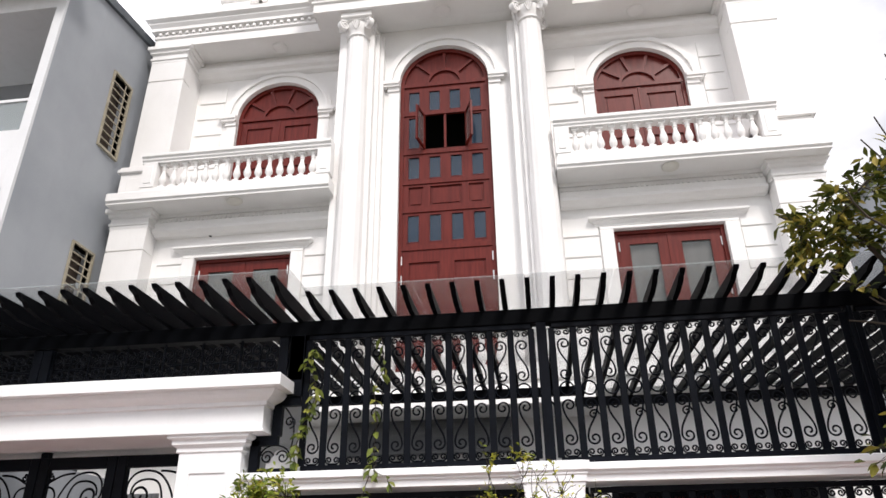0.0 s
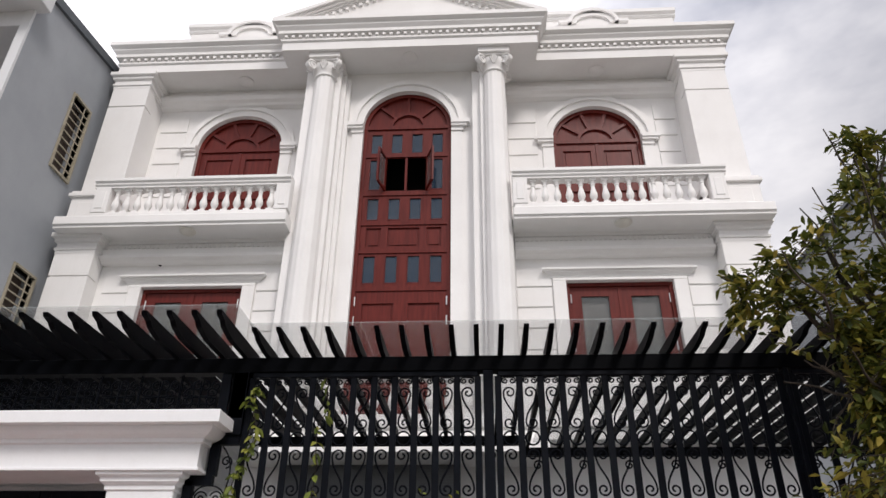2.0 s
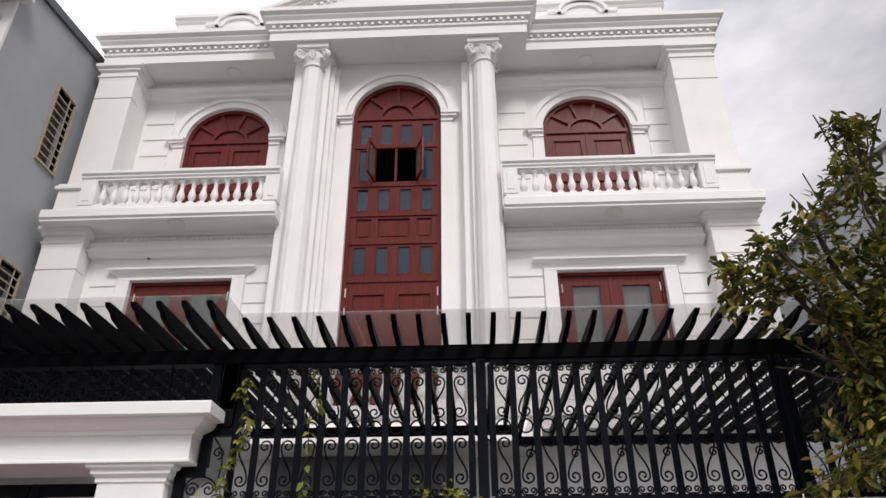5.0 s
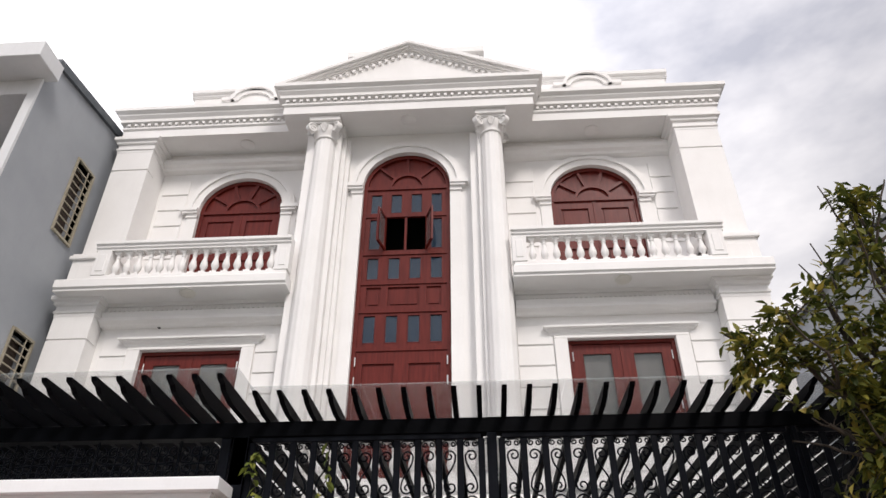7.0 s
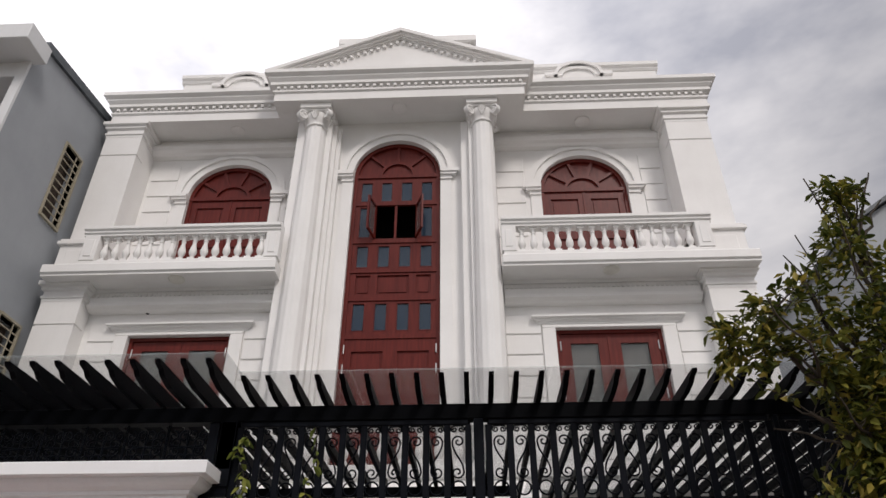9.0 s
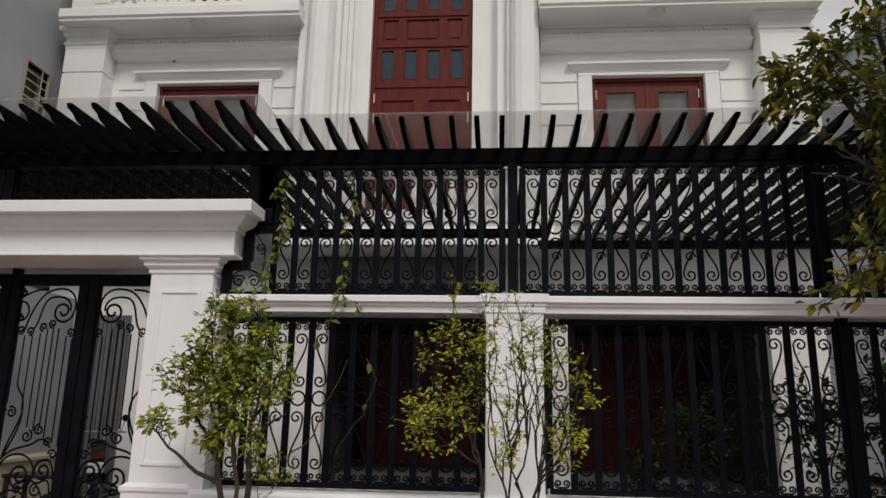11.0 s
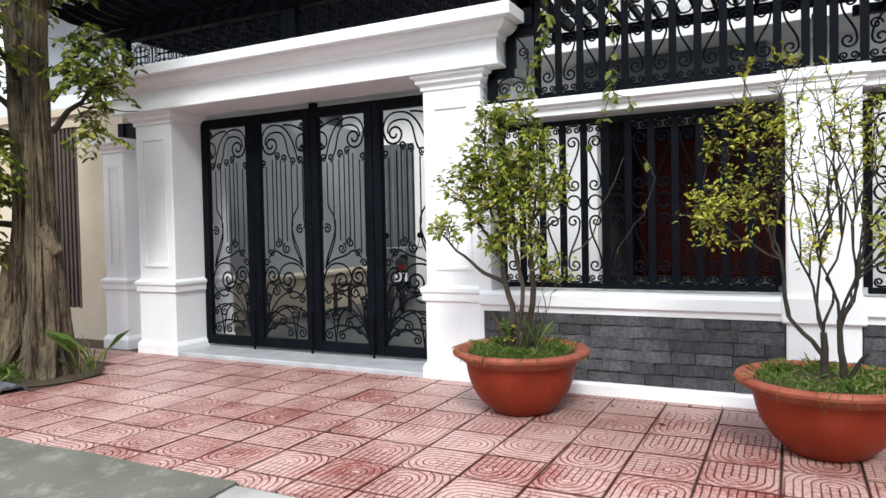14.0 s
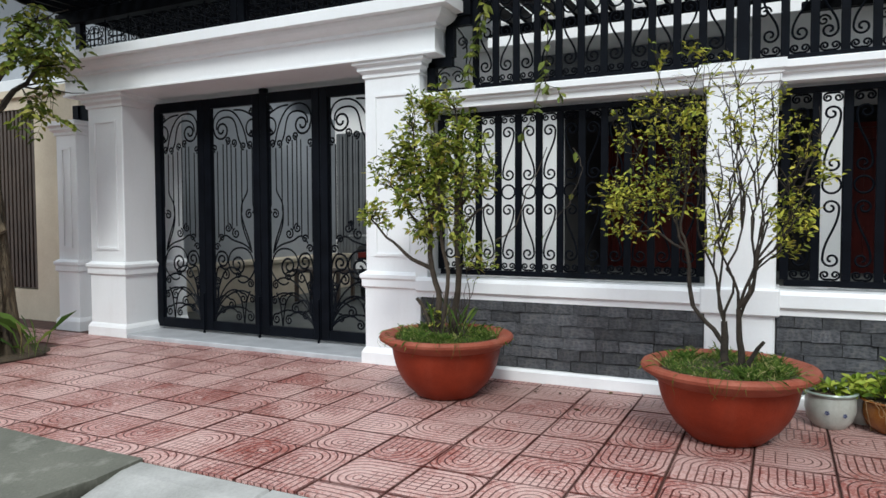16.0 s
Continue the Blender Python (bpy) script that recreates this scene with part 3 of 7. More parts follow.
# balconies
slab_prof = [(6.5, 8.43), (5.24, 8.43), (5.24, 8.47), (5.20, 8.50), (5.20, 8.66), (5.22, 8.68), (6.5, 8.68)]
bal_me = None


def baluster_mesh():
    bm = bmesh.new()
    box(bm, -0.062, 0.062, -0.062, 0.062, 0.0, 0.05)
    lathe(bm, [(0.05, 0.05), (0.055, 0.065), (0.035, 0.085), (0.05, 0.12), (0.072, 0.17), (0.074, 0.22), (0.058, 0.29), (0.040, 0.36), (0.034, 0.42), (0.045, 0.43), (0.045, 0.455), (0.034, 0.465), (0.05, 0.50), (0.055, 0.52)], 14)
    box(bm, -0.065, 0.065, -0.065, 0.065, 0.52, 0.57)
    return mesh_of("baluster", bm, M_WHITE, True)


bal_me = baluster_mesh()
for bx0, bx1, px in ((-4.46, -0.50, -4.30), (3.84, 7.90, 7.74)):
    balcony = part("balcony_slab", bmesh.new(), M_WHITE, house)
    bm = bmesh.new()
    extrude_x(bm, slab_prof, bx0 if px > 0 else -5.08, bx1 if px < 0 else 8.65)
    balcony.data = mesh_of("balcony_slab", bm, M_WHITE)
    # rail, plinth and end posts
    bm = bmesh.new()
    rail = [(5.46, 9.34), (5.24, 9.34), (5.24, 9.37), (5.21, 9.40), (5.21, 9.44), (5.17, 9.47), (5.17, 9.53), (5.21, 9.56), (5.46, 9.56)]
    extrude_x(bm, rail, bx0, bx1)
    part("handrail", bm, M_WHITE, balcony)
    part("balustrade_plinth", boxes((bx0 + 0.03, bx1 - 0.03, 5.25, 5.45, 8.68, 8.77), bev=0.01), M_WHITE, balcony)
    pi = (bx0 + 0.03, bx0 + 0.33) if px < 0 else (bx1 - 0.33, bx1 - 0.03)
    po = (bx1 - 0.28, bx1) if px < 0 else (bx0, bx0 + 0.28)
    for a, c in (pi, po):
        part("end_post", boxes((a, c, 5.235, 5.47, 8.77, 9.34), (a + 0.07, c - 0.07, 5.222, 5.26, 8.86, 9.25), bev=0.008), M_WHITE, balcony)
    xa, xb = (pi[1], po[0]) if px < 0 else (po[1], pi[0])
    for i in range(15):
        x = xa + (xb - xa) * (i + 0.5) / 15
        shared("baluster", bal_me, balcony, Matrix.Translation((x, 5.35, 8.77)))
    side = (bx0 + 0.18) if px < 0 else (bx1 - 0.18)
    part("side_rail", boxes((side - 0.12, side + 0.12, 5.47, 6.6, 9.36, 9.54), (side - 0.08, side + 0.08, 5.47, 6.6, 8.68, 9.36), bev=0.01), M_WHITE, balcony)
    # frieze and dentils below the slab
    bm = bmesh.new()
    lo, hi = (-4.30, -0.45) if px < 0 else (3.87, 7.62)
    extrude_x(bm, [(6.0, 8.44), (5.79, 8.44), (5.79, 8.36), (5.84, 8.355), (5.84, 8.25), (5.80, 8.245), (5.80, 8.11), (5.77, 8.10), (5.74, 8.07), (5.74, 8.03), (5.78, 8.005), (5.84, 7.985), (5.87, 7.96), (6.0, 7.96)], lo, hi)
    part("frieze_moulding", bm, M_WHITE, house)
    bm = bmesh.new()
    n_d = 40
    for i in range(n_d):
        x = lo + (hi - lo) * (i + 0.5) / n_d
        box(bm, x - 0.026, x + 0.026, 5.812, 5.85, 8.27, 8.335)
    tagged(part("dentil_course", bm, M_WHITE, house), kind="stuff")
    bm = bmesh.new()
    lathe(bm, [(0.155, 0.0), (0.16, -0.02), (0.14, -0.05), (0.08, -0.075), (0.02, -0.085)], 20, (lo + hi) / 2 + (0.15 if px > 0 else -0.1), 5.45, 8.43)
    part("balcony_lamp", bm, M_LAMPGLASS, house, "round cream glass ceiling lamp", True)

# columns of the centre bay
def fluted(bm, x, y, z0, z1, r0, r1, n=14):
    seg = n * 4
    loops = []
    for z, r in ((z0, r0), (z0 + (z1 - z0) * 0.35, r0 * 0.985), (z1, r1)):
        ring = []
        for i in range(seg):
            a = 2 * math.pi * i / seg
            d = (0.0, 0.55, 1.0, 0.55)[i % 4]
            ring.append(bm.verts.new((x + (r - 0.013 * d) * math.cos(a), y + (r - 0.013 * d) * math.sin(a), z)))
        loops.append(ring)
    for a, c in zip(loops, loops[1:]):
        for i in range(seg):
            bm.faces.new((a[i], a[(i + 1) % seg], c[(i + 1) % seg], c[i]))


def spiral_pts(cx, cz, r, turns, a0, sgn, y=0.0, n=26, r_end=0.15):
    return [(cx + r * (1 - (1 - r_end) * i / n) * math.cos(a0 + sgn * 2 * math.pi * turns * i / n), y, cz + r * (1 - (1 - r_end) * i / n) * math.sin(a0 + sgn * 2 * math.pi * turns * i / n)) for i in range(n + 1)]


def ribbon(bm, pts, half, thick, at):
    """A flat band of the given half width along (u, z) points, set by the pose at."""
    loops = []
    for i, (u, z) in enumerate(pts):
        a, c = pts[max(i - 1, 0)], pts[min(i + 1, len(pts) - 1)]
        d = Vector((c[0] - a[0], c[1] - a[1])).normalized()
        n_ = Vector((-d.y, d.x)) * thick * 0.5
        loops.append([bm.verts.new(at @ Vector(q)) for q in ((u + n_.x, -half, z + n_.y), (u + n_.x, half, z + n_.y), (u - n_.x, half, z - n_.y), (u - n_.x, -half, z - n_.y))])
    for a, c in zip(loops, loops[1:]):
        for k in range(4):
            bm.faces.new((a[k], a[(k + 1) % 4], c[(k + 1) % 4], c[k]))
    bm.faces.new(loops[0][::-1]); bm.faces.new(loops[-1])


for cx, p0, p1 in ((XC - 1.87, -0.59, 0.19), (XC + 1.86, 3.25, 3.80)):
    cy = 5.60
    col = part("column", bmesh.new(), M_WHITE, house)
    bm = bmesh.new()
    fluted(bm, cx, cy, 4.9, 12.36, 0.275, 0.232)
    col.data = mesh_of("column", bm, M_WHITE, True)
    bm = bmesh.new()
    lathe(bm, [(0.235, 12.30), (0.262, 12.32), (0.262, 12.345), (0.24, 12.36), (0.24, 12.40), (0.275, 12.47), (0.30, 12.56), (0.30, 12.66)], 28, cx, cy)
    part("capital_bell", bm, M_WHITE, col, smooth=True)
    for k in range(4):
        # volutes on the diagonals
        bm = bmesh.new()
        at = Matrix.Translation((cx, cy, 0)) @ Matrix.Rotation(radians(45 + 90 * k), 4, "Z")
        sp = [(u, z) for u, _, z in spiral_pts(0.395, 12.555, 0.125, 1.7, radians(100), -1, n=34, r_end=0.16)]
        ribbon(bm, [(0.12, 12.665), (0.25, 12.672)] + sp, 0.055, 0.030, at)
        core = [(0.395 + 0.085 * math.cos(2 * math.pi * i / 14), 12.555 + 0.085 * math.sin(2 * math.pi * i / 14)) for i in range(14)]
        lo_, hi_ = [[bm.verts.new(at @ Vector((u, e, z))) for u, z in core] for e in (-0.03, 0.03)]
        for i in range(14):
            bm.faces.new((lo_[i], lo_[(i + 1) % 14], hi_[(i + 1) % 14], hi_[i]))
        bm.faces.new(lo_[::-1]); bm.faces.new(hi_)
        part("volute", bm, M_WHITE, col, smooth=True)
        # shell between the volutes
        bm = bmesh.new()
        at = Matrix.Translation((cx, cy, 0)) @ Matrix.Rotation(radians(90 * k), 4, "Z")
        for j in range(-2, 3):
            tube(bm, [at @ Vector((0.27, 0.01 * j, 12.47)), at @ Vector((0.315, 0.035 * j, 12.60 - 0.008 * j * j)), at @ Vector((0.33, 0.042 * j, 12.655 - 0.012 * j * j))], 0.016, 5, 0.022)
        part("shell", bm, M_WHITE, col, smooth=True)
    part("abacus", boxes((cx - 0.30, cx + 0.30, cy - 0.30, cy + 0.30, 12.69, 12.74), (cx - 0.35, cx + 0.35, cy - 0.35, cy + 0.35, 12.74, 12.88), bev=0.012), M_WHITE, col)
    part("column_pedestal", boxes((cx - 0.45, cx + 0.45, cy - 0.19, 5.995, 4.551, 4.9), bev=0.015), M_WHITE, col)
    # flat pilaster behind, with stepped edges
    part("wall_pilaster", boxes((p0, p1, 5.60, 5.999, 4.551, 12.62), (p0 - 0.03, p1 + (0.17 if cx < XC else 0.02), 5.84, 6.001, 4.552, 12.62), (p0 - 0.04, p1 + 0.04, 5.58, 6.01, 12.62, 12.875), bev=0.01), M_WHITE, house)
    part("pilaster_step", bm_box(p1 if cx < XC else p0 - 0.17, p1 + 0.09 if cx < XC else p0, 5.74, 5.998, 4.553, 12.61, bev=0.008), M_WHITE, house)
low_balcony = part("balcony_slab", boxes((-5.1, 8.6, 5.12, 5.999, 4.28, 4.55), (-0.75, 4.2, 4.9, 5.999, 4.05, 4.279), (-5.14, 8.64, 5.06, 5.3, 4.47, 4.56), bev=0.012), M_WHITE, house)
for x0, x1 in ((-5.08, 0.02), (3.40, 8.58)):
    part("parapet", boxes((x0, x1, 5.16, 5.34, 4.551, 5.33), (x0 + 0.25, x1 - 0.25, 5.145, 5.17, 4.75, 5.2), bev=0.01), M_WHITE, low_balcony)
bm = bmesh.new()
extrude_x(bm, [(5.40, 5.33), (5.13, 5.33), (5.13, 5.36), (5.09, 5.40), (5.09, 5.44), (5.05, 5.47), (5.05, 5.53), (5.09, 5.56), (5.40, 5.56)], -5.10, 8.60)
part("handrail", bm, M_WHITE, low_balcony)
part("balustrade_plinth", bm_box(0.021, 3.399, 5.17, 5.33, 4.551, 4.72, bev=0.01), M_WHITE, low_balcony)
for i in range(11):
    shared("baluster", bal_me, low_balcony, Matrix.Translation((0.16 + 0.31 * i, 5.25, 4.72)) @ Matrix.Diagonal((1.1, 1.1, 1.071, 1)))

# arch surrounds
def surround(cx, spr, r, rise, y, z_low, name):
    bm = bmesh.new()
    arch_band(bm, cx, spr, r, r + 0.16, rise, rise + 0.16, y - 0.05, y + 0.01)
    arch_band(bm, cx, spr, r + 0.16, r + 0.22, rise + 0.16, rise + 0.22, y - 0.10, y + 0.01)
    arch_band(bm, cx, spr, r + 0.22, r + 0.30, rise + 0.22, rise + 0.30, y - 0.07, y + 0.01)
    for s in (-1, 1):
        a, c = cx + s * r, cx + s * (r + 0.24)
        a, c = min(a, c), max(a, c)
        box(bm, a, c, y - 0.04, y + 0.01, z_low, spr - 0.16)
        box(bm, a - 0.02 * (s < 0), c + 0.02 * (s > 0), y - 0.07, y + 0.01, spr - 0.22, spr - 0.12)
        box(bm, a - 0.10 * (s < 0), c + 0.10 * (s > 0), y - 0.12, y + 0.01, spr - 0.12, spr - 0.06)
        box(bm, a - 0.16 * (s < 0), c + 0.16 * (s > 0), y - 0.15, y + 0.01, spr - 0.06, spr + 0.03)
    part(name, bm, M_WHITE, house)


surround(MX, MS, MW, MR, 6.0, 4.6, "arch_surround")
for cx in arches3:
    surround(cx, SPR, ARW, RISE, 6.55, 8.7, "arch_surround")
    bm = bmesh.new()
    lo, hi = (-4.88, -0.45) if cx < XC else (3.87, 8.38)
    extrude_x(bm, [(6.55, 12.90), (6.42, 12.90), (6.42, 12.79), (6.37, 12.76), (6.31, 12.68), (6.29, 12.60), (6.32, 12.53), (6.40, 12.49), (6.43, 12.44), (6.50, 12.41), (6.55, 12.40)], lo, hi)
    part("crown_moulding", bm, M_WHITE, house)

# square surrounds and hoods of the second-floor doors
for x0, x1 in doors2:
    part("door_surround", boxes((x0 - 0.25, x0, 5.94, 6.01, 4.6, 7.47), (x1, x1 + 0.25, 5.94, 6.01, 4.6, 7.47), (x0 - 0.25, x1 + 0.25, 5.94, 6.01, 7.47, 7.53), bev=0.008), M_WHITE, house)
    bm = bmesh.new()
    ring_cornice(bm, [(0.02, 7.53), (0.045, 7.55), (0.045, 7.58), (0.11, 7.62), (0.11, 7.64), (0.165, 7.66), (0.165, 7.70), (0.0, 7.715)], 0, x1 - x0 + 0.55, 0.02)
    part("door_hood", bm, M_WHITE, house, at=Matrix.Translation((x0 - 0.275, 6.0, 0)))

# entablature, pediment and parapet
ent = [(0.0, ENT0), (0.0, ENT0 + 0.22), (0.04, ENT0 + 0.25), (0.04, ENT0 + 0.30), (0.0, ENT0 + 0.31), (0.0, ENT0 + 0.40), (0.10, ENT0 + 0.42), (0.10, ENT0 + 0.50), (0.16, ENT0 + 0.58), (0.16, ENT0 + 0.62), (0.24, ENT0 + 0.68), (0.24, ENT0 + 0.78), (0.0, ENT0 + 0.80)]
bm = bmesh.new()
ring_cornice(bm, [(r, z + 0.006) for r, z in ent], 0, 13.82, 9.2)
part("entablature", bm, M_WHITE, house, at=Matrix.Translation((-5.10, 5.72, 0)))
bm = bmesh.new()
ring_cornice(bm, ent, 0, 5.64, 0.56)
part("centre_entablature", bm, M_WHITE, house, at=Matrix.Translation((XC - 2.82, 5.17, 0)))
bm = bmesh.new()
for i in range(84):
    x = -5.06 + 13.74 * (i + 0.5) / 84
    if abs(x - XC) > 2.95:
        box(bm, x - 0.034, x + 0.034, 5.65, 5.73, ENT0 + 0.33, ENT0 + 0.395)
for i in range(36):
    x = XC - 2.82 + 5.64 * (i + 0.5) / 36
    box(bm, x - 0.034, x + 0.034, 5.10, 5.18, ENT0 + 0.33, ENT0 + 0.395)
tagged(part("dentil_course", bm, M_WHITE, house), kind="stuff")
PH, PB = 14.98, ENT1 + 0.012
hw = 3.06
bm = bmesh.new()
extrude_y(bm, [(XC - hw + 0.3, PB), (XC + hw - 0.3, PB), (XC, PB + (PH - PB) * 0.86)], 5.16, 7.2)
part("tympanum", bm, M_WHITE, house)
for s in (-1, 1):
    bm = bmesh.new()
    for y0, lo, hi in ((4.94, 0.80, 1.0), (5.00, 0.70, 0.80), (5.06, 0.62, 0.70), (5.11, 0.55, 0.62)):
        t = PH - PB
        off = 0.52
        z_a, z_b = PB + off * (lo - 1), PB + off * (hi - 1)
        za, zb = PH + off * (lo - 1), PH + off * (hi - 1)
        pts = [(XC + s * hw, z_a), (XC, za), (XC, zb), (XC + s * hw, z_b)]
        pts = [(x, max(z, PB - 0.001)) for x, z in pts]
        extrude_y(bm, [(XC + s * (hw - (0.52 * (1 - lo)) / t * hw), PB + 0.0), (XC, za), (XC, zb), (XC + s * (hw - (0.52 * (1 - hi)) / t * hw), PB + 0.0)], y0, 7.2)
    part("raking_cornice", bm, M_WHITE, house)
bm = bmesh.new()
for s in (-1, 1):
    for i in range(15):
        f = (i + 0.5) / 15
        x = XC + s * (hw - 0.75) * (1 - f) * 0.98
        z = PB + 0.0 + (PH - PB) * 0.735 * f + 0.03
        box(bm, x - 0.036, x + 0.036, 5.10, 5.17, z - 0.02, z + 0.05)
tagged(part("dentil_course", bm, M_WHITE, house), kind="stuff")
for s, c in ((-1, XC - 3.83), (1, XC + 4.21)):
    lo, hi = (-3.66, -0.9) if s < 0 else (4.3, 7.78)
    bm = bmesh.new()
    box(bm, lo, hi, 5.85, 6.1, ENT1 + 0.02, 14.22)
    extrude_x(bm, [(6.14, 14.22), (5.83, 14.22), (5.80, 14.26), (5.80, 14.30), (5.74, 14.34), (5.74, 14.44), (6.14, 14.45)], lo - 0.05, hi + 0.05)
    box(bm, c - 0.85, c + 0.85, 5.80, 6.1, ENT1 + 0.02, 14.10)
    arch_band(bm, c, 14.04, 0.38, 0.50, 0.22, 0.35, 5.74, 6.1)
    arch_band(bm, c, 14.04, 0.50, 0.58, 0.35, 0.43, 5.69, 6.1)
    box(bm, c - 0.80, c - 0.50, 5.72, 6.1, 14.04, 14.13)
    box(bm, c + 0.50, c + 0.80, 5.72, 6.1, 14.04, 14.13)
    extrude_y(bm, [(c + 0.44 * math.cos(math.pi * i / 16), 14.0 + 0.30 * math.sin(math.pi * i / 16)) for i in range(17)], 5.792, 6.0)
    part("roof_parapet", bm, M_WHITE, house)
part("attic_block", boxes((XC - 1.75, XC + 1.70, 6.7, 9.0, 13.7, 16.42), (XC - 1.88, XC + 1.83, 6.6, 9.1, 16.42, 16.64), bev=0.01), M_WHITE, house)
part("roof_slab", bm_box(-5.0, 8.5, 6.0, 14.9, ENT1 + 0.01, ENT1 + 0.06), M_CONC, house)
for x, y in ((XC, 5.5), (XC - 3.9, 6.1), (XC + 4.2, 6.1)):
    bm = bmesh.new()
    lathe(bm, [(0.17, 0), (0.17, -0.02), (0.15, -0.035), (0.05, -0.045)], 22, x, y, ENT0)
    part("soffit_lamp", bm, M_WHITE, house, "flat round white soffit lamp", True)
bm = bmesh.new()
lathe(bm, [(0.035, 0.0), (0.04, 0.03), (0.03, 0.05)], 12)
part("vent_pipe", bm, M_DARK, house, "small black pipe end in the wall", True, at=pose(-3.15, 6.0, 7.98, 90))


# ---- doors and windows of the villa ----
def panel(bm, x0, x1, z0, z1, y, d=0.02):
    """A raised field in a sunk frame."""
    box(bm, x0, x1, y - 0.004, y + 0.01, z0, z1)
    bx = min(0.05, (x1 - x0) * 0.2)
    v = box(bm, x0 + bx, x1 - bx, y - d, y, z0 + bx, z1 - bx)


def leaf_with_panes(parent, x0, x1, z0, z1, y, panes, panels, curtain, glass=M_PANE, gaps=()):
    """A timber leaf: stiles and rails left standing round panes and panels, each pane a piece of its own."""
    cells = panes + panels + list(gaps)
    xs = sorted({x0, x1, *[p[0] for p in cells], *[p[1] for p in cells]})
    zs = sorted({z0, z1, *[p[2] for p in cells], *[p[3] for p in cells]})
    bm = bmesh.new()
    for a, c in zip(xs, xs[1:]):
        run = None
        for lo, hi in zip(zs, zs[1:]):
            mx, mz = (a + c) / 2, (lo + hi) / 2
            hole = any(p[0] < mx < p[1] and p[2] < mz < p[3] for p in panes + list(gaps))
            sunk = any(p[0] < mx < p[1] and p[2] < mz < p[3] for p in panels)
            if hole:
                continue
            box(bm, a, c, y + (0.036 if sunk else 0.0), y + 0.05, lo, hi)
    for p in panels:
        bx = 0.05
        box(bm, p[0] + bx, p[1] - bx, y + 0.018, y + 0.04, p[2] + bx, p[3] - bx)
    body = part("door_leaf", bm, M_RED, parent)
    for p in panes:
        g = part("pane", bm_box(p[0], p[1], y + 0.022, y + 0.028, p[2], p[3]), glass, body)
        g.visible_shadow = False
        if curtain:
            part("curtain", bm_box(p[0] - 0.03, p[1] + 0.03, y + 0.10, y + 0.11, p[2] - 0.03, p[3] + 0.03), curtain, body)
        bm = bmesh.new()
        box(bm, p[0], p[0] + 0.018, y - 0.006, y + 0.02, p[2], p[3]); box(bm, p[1] - 0.018, p[1], y - 0.006, y + 0.02, p[2], p[3])
        box(bm, p[0] + 0.018, p[1] - 0.018, y - 0.006, y + 0.02, p[2], p[2] + 0.018); box(bm, p[0] + 0.018, p[1] - 0.018, y - 0.006, y + 0.02, p[3] - 0.018, p[3])
        part("glazing_bead", bm, M_RED, body)
    return body


def hinge(parent, x, y, z):
    bm = bmesh.new()
    tube(bm, [(x, y, z - 0.09), (x, y, z + 0.09)], 0.014, 8)
    part("hinge", bm, M_CHROME, parent, "bright metal hinge")


for n_, (x0, x1) in enumerate(doors2):
    d = part("balcony_door", boxes((x0, x0 + 0.07, 6.06, 6.20, 4.85, 7.47), (x1 - 0.07, x1, 6.06, 6.20, 4.85, 7.47), (x0 + 0.07, x1 - 0.07, 6.06, 6.20, 7.40, 7.47), bev=0.006), M_RED, house, "red-brown double door with tall glass panes")
    xm = (x0 + x1) / 2
    for a, c in ((x0 + 0.07, xm - 0.003), (xm + 0.003, x1 - 0.07)):
        leaf_with_panes(d, a, c, 4.86, 7.39, 6.10, [(a + 0.19, c - 0.19, 5.75, 7.22)], [(a + 0.19, c - 0.19, 5.05, 5.55)], M_CURTAIN)
    part("meeting_strip", bm_box(xm - 0.03, xm + 0.03, 6.085, 6.10, 4.87, 7.385), M_RED, d)
    for hx in (x0 + 0.085, x1 - 0.085):
        for hz in (5.2, 6.2, 7.15):
            hinge(d, hx, 6.085, hz)
    # near-black sheet behind the door stands in for the room's shade
    part("room_shade_sheet", boxes((x0 - 0.3, x1 + 0.3, 7.2, 7.25, 4.72, 7.9)), M_DARK, house)

